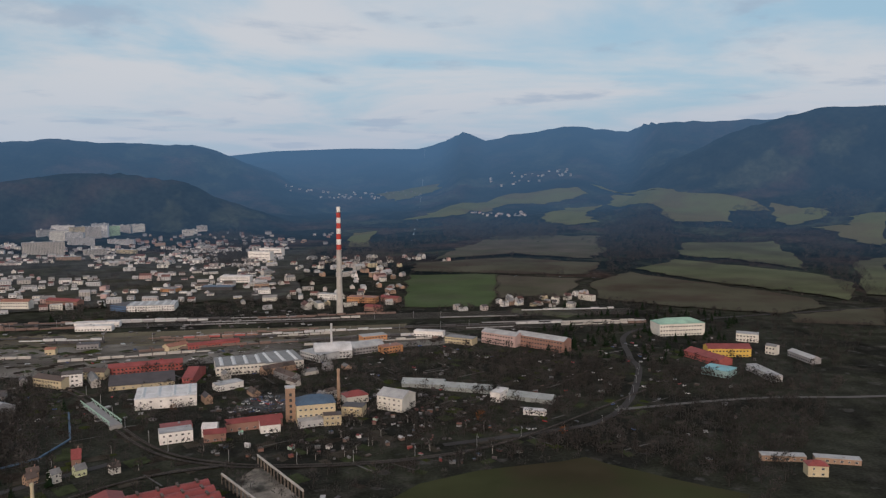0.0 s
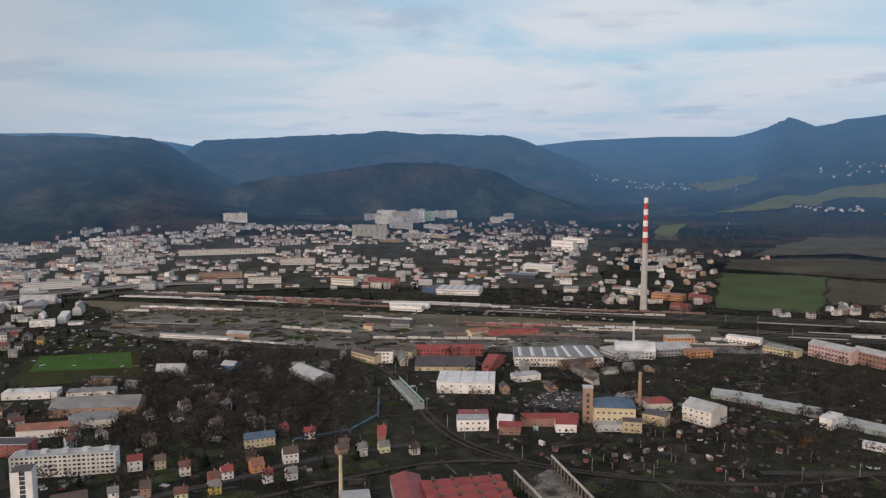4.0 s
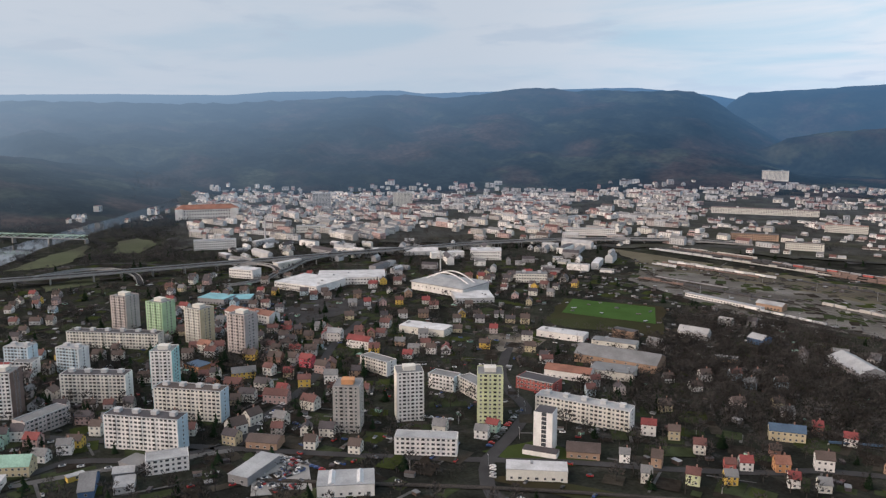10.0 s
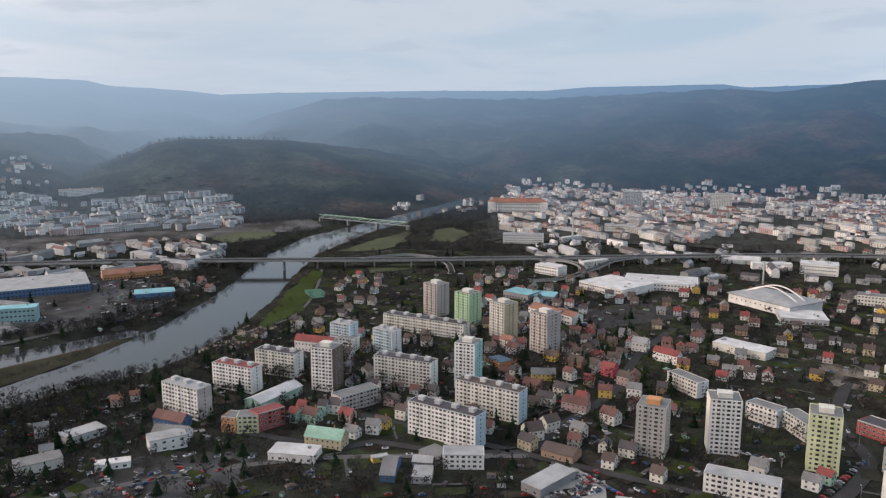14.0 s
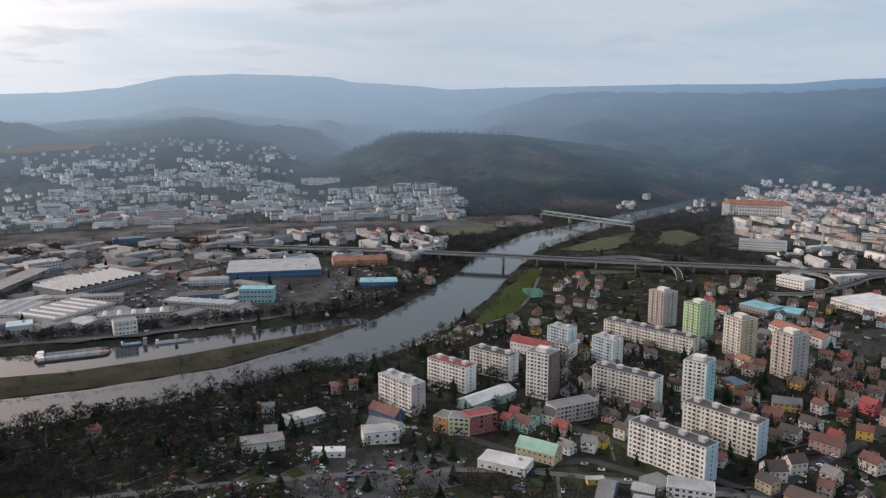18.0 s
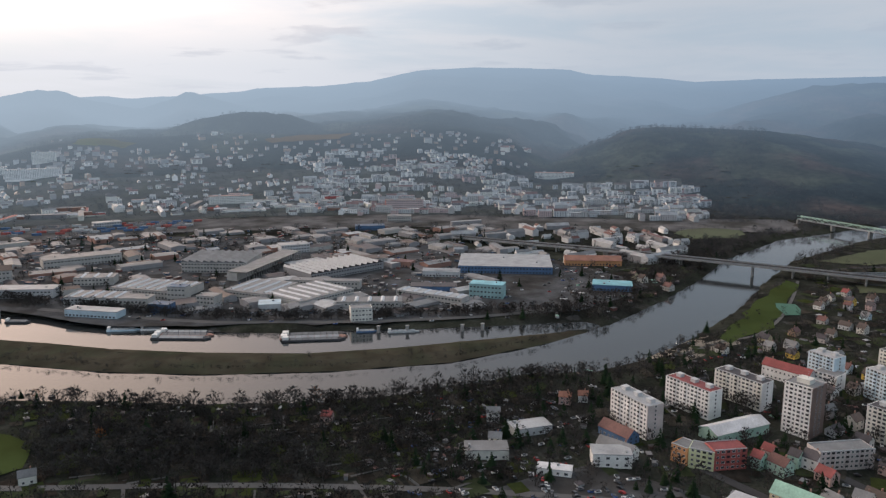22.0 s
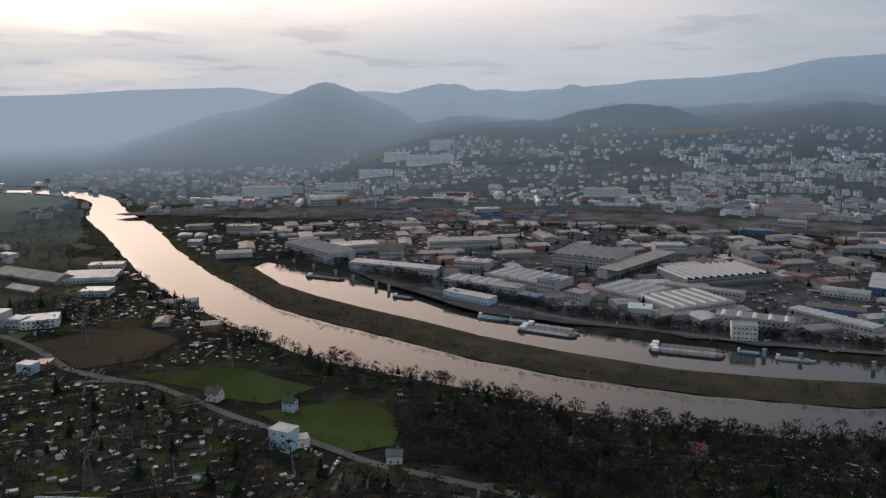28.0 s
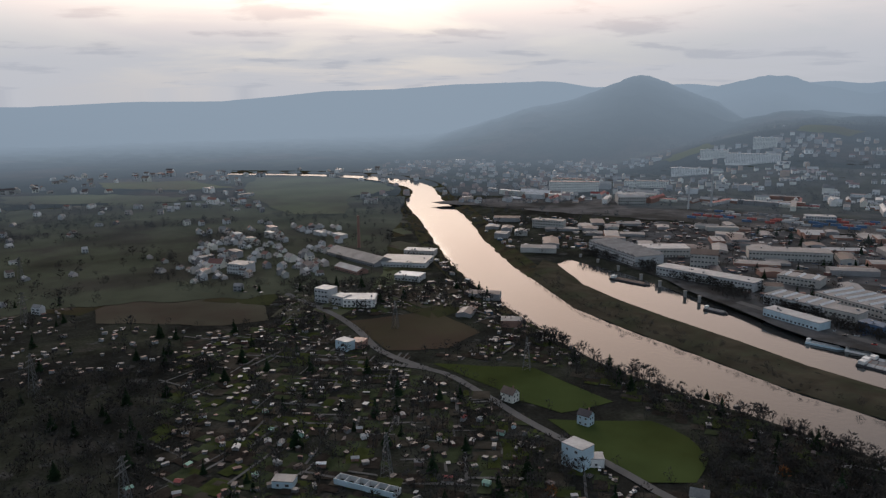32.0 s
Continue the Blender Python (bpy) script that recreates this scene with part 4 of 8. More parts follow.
SKYLIGHT = paint("skylight_glazing", (0.52, 0.54, 0.56), 0.35, 0.3, 0.12)


def house(x, y, rot, L, D, h, wall, roof, windows=True):
    t = thing("house", x, y, rot, "%s plastered house with a pitched %s roof" % (WORDS[wall], ROOFWORDS[roof]), "house")
    L, D, h = max(L * (0.74 if L < 20 else 0.95), 6.5), max(D * 0.76, 6.5), h * 0.88
    take(x, y, max(L, D) * 0.6)
    rise = min(D * 0.42, 5.5)
    s = Shape()
    s.box(0, 0, -1, L, D, h + 1)
    s.add([(-L / 2, -D / 2, h), (-L / 2, D / 2, h), (-L / 2, 0, h + rise), (L / 2, -D / 2, h), (L / 2, D / 2, h), (L / 2, 0, h + rise)], [(0, 2, 1), (3, 4, 5)])
    near = windows and math.hypot(x - CX, y - CY) < 640
    levels = 2 if h > 5 else 1
    for f in range(levels):
        z0 = 1.0 + f * h / levels
        for side in (1,) if near else (-1, 1):
            n = max(2, int(L / 3.4))
            for k in range(n):
                s.box(-L / 2 + (k + 0.5) * L / n, side * D / 2, z0, 1.15, 0.14, 1.35, 1)
        for end in (-1, 1):
            for k in (-0.22, 0.22):
                s.box(end * L / 2, k * D, z0, 0.14, 1.05, 1.35, 1)
    for end in (-1, 1):
        s.box(end * L / 2, 0, h + rise * 0.25, 0.14, 0.9, 1.0, 1)
    part("wall", s, [wall_paint(wall), GLASS], t)
    s = Shape()
    s.gable(L, D, h, rise)
    part("roof", s, roof_paint(roof), t)
    s = Shape()
    s.box(L * 0.2, D * 0.12, h + rise * 0.5, 0.8, 0.8, rise * 0.5 + 1.4)
    part("chimney", s, wall_paint("brick"), t)
    if near:
        fl = 2 if h > 5.5 else 1
        facade(t, -D / 2, -L / 2 + 0.4, L / 2 - 0.4, fl, h / fl, 0, 3.2, 0, wall, base=0.1, mesh=WIN)
    return t


def stair_tower(x, y, rot, L, D, h):
    t = thing("apartment_tower", x, y, rot, "narrow blank white tower with a dark strip of windows", "apartment tower")
    take(x, y, 14)
    s = Shape()
    s.box(0, 0, -1, L, D, h + 1)
    part("wall", s, wall_paint("white"), t)
    s = Shape()
    s.box(0, 0, h + 0.01, L - 0.8, D - 0.8, 0.3)
    part("roof", s, roof_paint("dark"), t)
    for f in range(9):
        s = Shape()
        s.box(L * 0.05, -D / 2 - 0.02, 1.2 + f * h / 9.2, L * 0.26, 0.16, h / 9.2 - 0.5)
        part("window", s, GLASS, t)
    s = Shape()
    s.box(0, -D / 2 - 4, 0, L * 1.8, 8, 3.6)
    part("entrance_hall", s, wall_paint("white"), t, "low white entrance building")
    s = Shape()
    s.box(0, -D / 2 - 4, 3.61, L * 1.8 + 0.3, 8.3, 0.3)
    part("entrance_roof", s, roof_paint("dark"), t)


def arena(x, y, rot, L, D, h):
    t = thing("sports_arena", x, y, rot, "large sports hall with a grey roof hung from white arches", "sports hall")
    take(x, y, 60)
    s = Shape()
    s.box(0, 0, -1, L, D, h + 1)
    part("wall", s, wall_paint("white"), t)
    s = Shape()
    s.hip(L, D, h, 5, 1.5, thick=1.0)
    part("roof", s, roof_paint("light"), t)
    for k in (-1, 1):
        s = Shape()
        pts = [(-L * 0.42 + L * 0.84 * i / 16, k * D * 0.12, h + 1 + 11 * math.sin(math.pi * i / 16)) for i in range(17)]
        for a, b in zip(pts, pts[1:]):
            s.add([(a[0], a[1] - 0.6, a[2]), (b[0], b[1] - 0.6, b[2]), (b[0], b[1] + 0.6, b[2]), (a[0], a[1] + 0.6, a[2]), (a[0], a[1] - 0.6, a[2] + 1.2), (b[0], b[1] - 0.6, b[2] + 1.2), (b[0], b[1] + 0.6, b[2] + 1.2), (a[0], a[1] + 0.6, a[2] + 1.2)],
                  [(3, 2, 1, 0), (4, 5, 6, 7), (0, 1, 5, 4), (2, 3, 7, 6)])
        part("roof_arch", s, wall_paint("white"), t, "white roof arch")
    facade(t, -D / 2, -L / 2 + 2, L / 2 - 2, 1, 5, 0, 6, 0, "white", base=4)


def roofless_garages(x, y, rot, L, D, h):
    """A row of garages without roofs: bare cross walls round dark floors."""
    t = thing("garage_row", x, y, rot, "row of pale roofless garages with bare cross walls", "garages")
    take(x, y, 20)
    s = Shape()
    s.box(0, 0, -0.2, L, D, 0.5)
    part("floor_slab", s, SHADE, t)
    for k in range(7):
        s = Shape()
        s.box(-L / 2 + 0.2 + k * (L - 0.4) / 6, 0, 0.3, 0.4, D - 0.9, h)
        part("cross_wall", s, wall_paint("light"), t)
    for j in (-1, 1):
        s = Shape()
        s.box(0, j * (D / 2 - 0.2), 0.3, L, 0.4, h)
        part("long_wall", s, wall_paint("paleblue" if j < 0 else "light"), t)


def solar_shed(x, y, rot, L, D, h):
    """An open shed: a red pitched roof on lattice posts, with solar panels on the near slope."""
    t = thing("open_shed", x, y, rot, "long open shed with a red roof and blue solar panels", "shed")
    for q in (-22, 0, 22):
        take(x + math.cos(radians(rot)) * q, y + math.sin(radians(rot)) * q, 13)
    s = Shape()
    s.gable(L, D, h, 3, 0.6)
    part("roof", s, roof_paint("red"), t)
    s = Shape()
    s.box(0, D / 2 - 0.3, -0.5, L - 1, 0.4, h)
    part("back_wall", s, wall_paint("grey"), t)
    for k in range(11):
        for j in (-D / 2 + 0.4, 0):
            s = Shape()
            s.box(-L / 2 + 0.5 + k * (L - 1) / 10, j, -0.5, 0.45, 0.45, h + (0.4 if j < 0 else 3.2))
            part("post", s, CONCRETE, t)
    slope = math.atan2(3, D / 2)
    for k in range(9):
        s = Shape()
        s.box(0, 0, 0, 4.4, 5.2, 0.08)
        part("solar_panel", s, SOLAR, t).matrix_basis = pose(-L / 2 + 13 + k * 4.7, -D / 4, h + 1.5 + 0.36, math.degrees(slope), 0, 0)


SOLAR = glassy("solar_glass", (0.035, 0.06, 0.13), 0.2)


def redhall(x, y, rot, L, D, h):
    t = thing("factory_hall", x, y, rot, "wide factory hall with five curved red roof vaults", "factory hall")
    for k in (-16, 16):
        take(x + k, y, 30)
    s = Shape()
    s.box(0, 0, -1, L, D, h + 1)
    part("wall", s, wall_paint("brick"), t)
    n, k = 5, 8
    for i in range(n):
        s = Shape()
        y0, w = -D / 2 + i * D / n, D / n
        pts = [(e * (L / 2 + 0.4), y0 + w * j / k, h + 3.0 * math.sin(math.pi * j / k)) for e in (-1, 1) for j in range(k + 1)]
        s.add(pts, [(j, j + 1, k + 2 + j, k + 1 + j)[::-1] for j in range(k)] + [tuple(range(k + 1)), tuple(range(2 * k + 1, k, -1))])
        v = part("roof_vault", s, roof_paint("red"), t)
        for q in range(4):
            s = Shape()
            s.box(-L * 0.36 + q * L * 0.24, y0 + w / 2, h + 2.9, 1.6, w * 0.45, 1.3)
            part("roof_lantern", s, roof_paint("brown"), v)


def brewery(x, y, rot, L, D, h):
    t = thing("brewery", x, y, rot, "yellow brick factory with a blue-grey roof and a square tower", "factory")
    for k in (-12, 8):
        take(x + k, y, 20)
    s = Shape()
    s.box(0, 0, -1, L, D, h + 1)
    part("wall", s, wall_paint("yellow"), t)
    s = Shape()
    s.hip(L, D, h, 6, 0.6)
    part("roof", s, roof_paint("blue"), t)
    s = Shape()
    s.box(-L / 2 - 4.2, 2, -1, 8, 8, h + 14)
    tw = part("stair_tower", s, wall_paint("orangebrick"), t, "square ochre brick tower")
    s = Shape()
    s.box(-L / 2 - 4.2, 2, h + 13, 8.8, 8.8, 0.8)
    part("tower_cornice", s, wall_paint("light"), tw)
    for f in range(5):
        s = Shape()
        s.box(-L / 2 - 4.2, -2.05, 3 + f * 5, 2.2, 0.2, 2.6)
        part("tower_window", s, GLASS, tw)
    facade(t, -D / 2, -L / 2 + 1, L / 2 - 1, 3, 5.2, 0, 4, 0, "yellow", mesh=WIDE)


def smokestack(x, y, h, r1, r2, wall, bands, label):
    t = thing("smokestack", x, y, 0, label, "chimney")
    take(x, y, r1 + 6)
    n = 30
    s = Shape()
    low = h if not bands else h * 0.60
    rad = lambda z: r1 + (r2 - r1) * (z / h) ** 0.8
    ring = 20
    for i in range(n + 1):
        z = low * i / n if i else -1.0
        s.v += [(rad(max(z, 0)) * math.cos(6.2832 * k / ring), rad(max(z, 0)) * math.sin(6.2832 * k / ring), z) for k in range(ring)]
    s.f = [(i * ring + k, i * ring + (k + 1) % ring, (i + 1) * ring + (k + 1) % ring, (i + 1) * ring + k) for i in range(n) for k in range(ring)] + [tuple(range(n * ring, (n + 1) * ring))]
    s.m = [0] * len(s.f)
    part("shaft", s, wall_paint(wall), t)
    if bands:
        for i in range(bands):
            z0 = low + (h - low) * i / bands
            s = Shape()
            s.tube(0, 0, z0, rad(z0) + 0.02, rad(z0 + (h - low) / bands), (h - low) / bands, n=20)
            part("band", s, wall_paint("red" if i % 2 == 0 else "white"), t, "red band" if i % 2 == 0 else "white band")
        for z in (low * 0.6, low, h - 8):
            s = Shape()
            s.tube(0, 0, z, rad(z) + 0.9, rad(z) + 0.9, 0.5, n=20)
            part("gallery", s, METAL, t)
    else:
        s = Shape()
        s.tube(0, 0, h - 2, r2 + 0.35, r2 + 0.35, 1.4, n=20)
        part("crown", s, wall_paint(wall), t)


def viaduct():
    """The road bridge over the river and the flat ground beside it."""
    pts = [(-1225, -420, 6), (-1210, -276, 8), (-1198, -181, 10), (-1181, -55, 11), (-1168, 60, 11), (-1153, 190, 11), (-1142, 417, 10), (-1122, 680, 10), (-1090, 860, 10), (-1030, 1000, 9), (-975, 1090, 8), (-900, 1180, 3)]
    t = thing("road_bridge", pts[3][0], pts[3][1], 0, "long low concrete road viaduct on pillars across the river", "bridge", z=0)
    inv = t.matrix_basis.inverted()
    line = smooth_line(pts, 20)

    def rib(name, off, w, z0, thick, material):
        s = Shape()
        for i, p in enumerate(line):
            d = (line[min(i + 1, len(line) - 1)] - line[max(i - 1, 0)]).to_2d().normalized()
            for zz in (p.z + z0, p.z + z0 - thick):
                for k in (off - w / 2, off + w / 2):
                    s.v.append(tuple(inv @ Vector((p.x - d.y * k, p.y + d.x * k, zz))))
        for i in range(len(line) - 1):
            a, b = i * 4, i * 4 + 4
            s.f += [(a, a + 1, b + 1, b)[::-1], (a, a + 2, b + 2, b)[::-1], (a + 1, b + 1, b + 3, a + 3)[::-1], (a + 2, b + 2, b + 3, a + 3)]
        s.m = [0] * len(s.f)
        part(name, s, material, t)

    rib("deck", 0, 18, 0, 1.6, CONCRETE)
    rib("carriageway", 0, 15.5, 0.12, 0.1, ASPHALT)
    rib("railing", -8.7, 0.3, 1.3, 1.4, METAL)
    rib("railing", 8.7, 0.3, 1.3, 1.4, METAL)
    for i in range(0, len(line), 2):
        p = line[i]
        d = (line[min(i + 1, len(line) - 1)] - line[max(i - 1, 0)]).to_2d().normalized()
        over_river = bool(wet(p.x, p.y))
        if over_river and i % 4:
            continue
        for k in (-5, 5):
            q = inv @ Vector((p.x - d.y * k, p.y + d.x * k, -9))
            s = Shape()
            s.tube(q.x, q.y, q.z, 1.1, 1.1, p.z + 7.5, n=10)
            part("pillar", s, CONCRETE, t)


viaduct()
smokestack(-156, 1197, 165, 5.3, 3.0, "concrete", 8, "tall concrete smokestack with red and white bands on top")
smokestack(-95, 711, 37, 2.0, 1.3, "orangebrick", 0, "slim round brick smokestack of the factory")
smokestack(-252, 466, 28.5, 1.5, 1.0, "yellow", 0, "slim yellow brick smokestack")


HAZED = {}


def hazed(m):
    """A copy of the surface with haze painted into its emission."""
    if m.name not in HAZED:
        HAZED[m.name] = paint_haze(m.copy(), start=1300.0, most=0.9)
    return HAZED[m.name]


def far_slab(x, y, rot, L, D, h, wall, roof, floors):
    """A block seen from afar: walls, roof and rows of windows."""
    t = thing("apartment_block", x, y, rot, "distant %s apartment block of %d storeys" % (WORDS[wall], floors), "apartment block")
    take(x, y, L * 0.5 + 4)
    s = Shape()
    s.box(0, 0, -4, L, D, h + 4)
    # Walls, roofs and windows use the copies with painted haze.
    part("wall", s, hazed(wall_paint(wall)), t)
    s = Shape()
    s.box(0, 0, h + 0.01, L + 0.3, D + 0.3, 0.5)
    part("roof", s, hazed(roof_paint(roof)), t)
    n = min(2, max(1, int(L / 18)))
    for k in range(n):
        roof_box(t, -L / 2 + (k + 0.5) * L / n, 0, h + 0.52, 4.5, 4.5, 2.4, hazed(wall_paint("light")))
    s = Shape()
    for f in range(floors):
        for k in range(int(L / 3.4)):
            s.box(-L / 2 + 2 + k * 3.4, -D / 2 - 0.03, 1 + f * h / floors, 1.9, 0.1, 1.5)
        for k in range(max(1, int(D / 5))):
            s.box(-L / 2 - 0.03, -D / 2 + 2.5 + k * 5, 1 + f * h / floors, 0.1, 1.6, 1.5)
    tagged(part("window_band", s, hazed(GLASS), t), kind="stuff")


def chateau(x, y, rot, L, D, h):
    t = thing("chateau", x, y, rot, "long white chateau with an orange-red tiled roof", "chateau")
    take(x, y, 75)
    s = Shape()
    s.box(0, 0, -2, L, D, h + 2)
    part("wall", s, wall_paint("white"), t)
    s = Shape()
    s.hip(L, D, h, 9, 1)
    part("roof", s, roof_paint("orange"), t, "orange-red tiled hipped roof")
    for k in (-1, 1):
        s = Shape()
        s.box(k * L * 0.44, -D * 0.4, -2, 14, 14, h + 3)
        part("corner_wing", s, wall_paint("white"), t)
    for f in range(3):
        for k in range(24):
            s = Shape()
            s.box(-L / 2 + 3 + k * (L - 6) / 23, -D / 2 - 0.05, 3 + f * h / 3.2, 2.2, 0.2, 3)
            part("window", s, GLASS, t)
# ---- buildings placed to fit the camera's view ----
tower(-525.6, 280.2, 56.5, 18.3, 19, 33, 'concrete', 'concrete', 12)
tower(-522.7, 326.3, 69.3, 19.5, 18, 36, 'white', 'cream', 13)
tower(-490.3, 374.8, 57.3, 18.2, 19, 36, 'lime', 'lime', 12)
tower(-665.1, 185.3, 60.0, 17.3, 18, 36, 'white', 'teal', 13)
tower(-675.3, 74.3, 62.6, 19.1, 18, 34, 'white', 'brown', 12)
tower(-889.9, 190.0, 36.0, 26.0, 18, 34, 'pinkgrey', 'pinkgrey', 12)
tower(-844.0, 216.5, 35.7, 24.2, 18, 34, 'green', 'green', 12)
tower(-796.4, 243.1, 31.0, 23.9, 18, 34, 'cream', 'yellow', 12)
tower(-745.8, 270.3, 32.9, 24.7, 18, 36, 'pinkgrey', 'pinkgrey', 12)
slab(-633.7, -25.5, 50.9, 37.0, 13, 23, 'white', 'pinkgrey', 8, 'light')
slab(-684.1, 4.1, 56.7, 38.6, 13, 20, 'white', 'white', 7, 'red')
slab(-715.3, 34.7, 58.4, 39.1, 13, 20, 'cream', 'white', 7, 'dark')
slab(-675.1, 136.2, 56.9, 50.9, 13, 22, 'cream', 'white', 8, 'dark')
slab(-602.3, 190.5, 48.9, 52.2, 13, 23, 'cream', 'paleblue', 8, 'brown')
slab(-564.0, 152.5, 48.6, 53.3, 13, 23, 'white', 'paleblue', 8, 'dark')
slab(-786.7, 89.7, 52.0, 22.8, 13, 22, 'paleblue', 'paleblue', 8, 'light')
slab(-759.9, 127.6, 44.3, 22.9, 13, 22, 'paleblue', 'white', 8, 'light')
slab(-819.8, 169.8, 53.2, 90.7, 13, 15, 'cream', 'cream', 5, 'dark')
slab(-632.5, 95.4, 123.5, 35.4, 13, 12, 'pinkgrey', 'pinkgrey', 4, 'grey')
slab(-452.8, 430.7, 30.7, 69.6, 13, 15, 'cream', 'white', 5, 'light')
slab(-463.1, 307.3, 54.4, 40.5, 12, 12, 'white', 'white', 4, 'light')
slab(-562.8, 379.9, 29.0, 24.0, 12, 12, 'white', 'paleblue', 4, 'grey')
slab(-539.2, 392.1, 1.1, 27.2, 12, 12, 'cream', 'cream', 4, 'grey')
slab(-628.5, 352.7, 18.7, 32.1, 12, 12, 'cream', 'white', 4, 'grey')
slab(-602.2, 33.5, 124.1, 20.7, 12, 13, 'redbrown', 'redbrown', 4, 'red')
slab(-596.9, 21.4, 86.4, 14.5, 12, 12, 'lime', 'lime', 4, 'grey')
slab(-599.5, 10.5, 66.1, 11.1, 12, 11, 'orange', 'orange', 3, 'grey')
slab(-524.3, 157.5, 79.7, 25.3, 14, 9, 'white', 'white', 3, 'light')
slab(-773.0, 92.2, 61.1, 17.7, 14, 12, 'white', 'white', 4, 'grey')
slab(-522.9, 444.0, 24.6, 33.0, 16, 9, 'redbrown', 'redbrown', 3, 'dark')
stair_tower(-429.0, 377.3, 37.5, 12.5, 13, 27)
hall(-651.8, 34.5, 140.2, 44.9, 16.1, 6.5, 'mint', 'white', 'gable')
hall(-550.1, 54.2, 71.4, 29.9, 16, 5, 'white', 'white', 'flat')
hall(-398.7, 347.4, 53.7, 36.5, 13, 7, 'cream', 'white', 'flat')
hall(-532.0, 482.7, 34.1, 38.3, 16, 7, 'white', 'orange', 'gable')
hall(-516.1, 517.3, 35.3, 36.0, 22, 7, 'cream', 'grey', 'flat')
hall(-538.1, 544.8, 28.7, 73.3, 30, 8, 'orangebrick', 'grey', 'gable')
hall(-573.9, 572.3, 33.5, 41.5, 14, 8, 'cream', 'grey', 'flat')
hall(-629.4, 554.4, 30.7, 48.2, 16, 6, 'white', 'white', 'flat')
hall(-713.8, 447.2, 35.4, 49.5, 22, 7, 'cream', 'white', 'flat')
hall(-408.9, 392.8, 48.5, 20.9, 16, 5, 'orangebrick', 'brown', 'gable')
arena(-872.0, 571.0, 22.0, 80.0, 56, 10)
hall(-812.0, 566.0, 66.0, 46.0, 40, 6, 'light', 'white', 'flat')
hall(-526.8, 220.6, 48.8, 21.5, 14, 5, 'orangebrick', 'brown', 'gable')
hall(-491.3, 202.5, 37.1, 14.0, 34, 5, 'grey', 'light', 'flat')
hall(-442.9, 242.0, 65.2, 32.9, 20, 7, 'white', 'light', 'sky')
hall(-535.1, 141.3, 35.1, 15.4, 14, 5, 'grey', 'grey', 'flat')
hall(-520.8, 112.4, 75.9, 8.6, 26.8, 4, 'blue', 'grey', 'gable')
hall(-510.4, 130.6, 77.1, 11.6, 15.6, 4, 'light', 'light', 'flat')
hall(-527.5, 133.0, 73.7, 12.1, 10.0, 4, 'grey', 'light', 'gable')
hall(-537.3, 106.7, 103.7, 10.4, 4.8, 3, 'brightyellow', 'light', 'flat')
hall(-976.6, 425.0, 30.2, 67.2, 60, 9, 'white', 'white', 'flat')
hall(-985.5, 486.4, 64.1, 88.0, 50, 9, 'white', 'white', 'flat')
hall(-1079.9, 371.2, 37.3, 38.1, 20, 12, 'white', 'white', 'flat')
hall(-711.4, 220.9, 28.3, 18.5, 14, 5, 'orange', 'blue', 'flat')
hall(-858.1, 304.5, 24.8, 39.1, 20, 9, 'white', 'orange', 'gable')
hall(-839.0, 321.4, 26.6, 27.5, 16, 9, 'white', 'orange', 'gable')
hall(-954.1, 300.2, 42.9, 34.6, 26, 7, 'grey', 'aqua', 'flat')
hall(-945.8, 324.1, 62.9, 30.3, 26, 5, 'grey', 'aqua', 'flat')
redhall(-167.2, 478.0, 32.8, 52.9, 60, 9)
hall(-200.5, 464.0, 31.5, 19.5, 76, 8, 'grey', 'red', 'ridge')
solar_shed(-281.5, 412.5, 35.5, 62, 18, 6)
brewery(-112.0, 677.5, 15.9, 33.6, 24, 17)
hall(-112.9, 659.5, 20.8, 20.6, 10, 6, 'light', 'light', 'flat')
hall(-94.6, 664.4, 11.3, 15.3, 10, 9, 'yellow', 'dark', 'flat')
hall(-78.5, 689.9, -11.9, 19.3, 14, 9, 'yellow', 'dark', 'flat')
hall(-145.4, 647.6, 17.9, 16.6, 14, 7, 'white', 'red', 'gable')
hall(-160.9, 656.0, 21.4, 46.9, 12, 7, 'brick', 'red', 'gable')
hall(-217.1, 623.2, 24.0, 25.7, 14, 9, 'white', 'light', 'flat')
hall(-223.0, 641.9, 23.4, 25.1, 14, 7, 'brick', 'red', 'flat')
hall(-185.4, 624.4, 15.9, 17.5, 12, 7, 'brick', 'red', 'gable')
hall(-192.5, 636.0, 6.7, 11.7, 14, 8, 'white', 'white', 'gable')
hall(-262.0, 731.8, 17.0, 54.7, 42, 10, 'white', 'white', 'sky')
hall(-311.0, 800.0, 20.0, 63.0, 44, 4.5, 'yellow', 'dark', 'gable')
hall(-325.2, 847.9, 21.3, 76.1, 16, 8, 'redbrown', 'red', 'gable')
hall(-398.6, 787.8, -22.5, 39.0, 14, 9, 'yellow', 'brown', 'gable')
hall(-379.6, 790.7, 21.7, 19.3, 14, 13, 'white', 'brown', 'flat')
hall(-368.1, 819.8, -1.7, 23.7, 14, 8, 'yellow', 'brown', 'gable')
hall(-260.7, 811.6, 1.7, 10.7, 50, 8, 'redbrown', 'red', 'gable')
hall(-223.6, 854.0, 18.9, 52.6, 45, 10, 'cream', 'grey', 'sky')
hall(-183.3, 875.9, 23.7, 42.2, 55, 9, 'cream', 'grey', 'sky')
hall(-216.3, 778.8, 43.6, 27.3, 14, 6, 'white', 'light', 'flat')
hall(-142.3, 906.7, -43.8, 37.4, 30, 8, 'light', 'light', 'flat')
hall(-129.8, 922.6, 11.9, 43.4, 40, 9, 'light', 'white', 'arch')
hall(-94.2, 943.9, 31.0, 41.7, 30, 8, 'grey', 'light', 'arch')
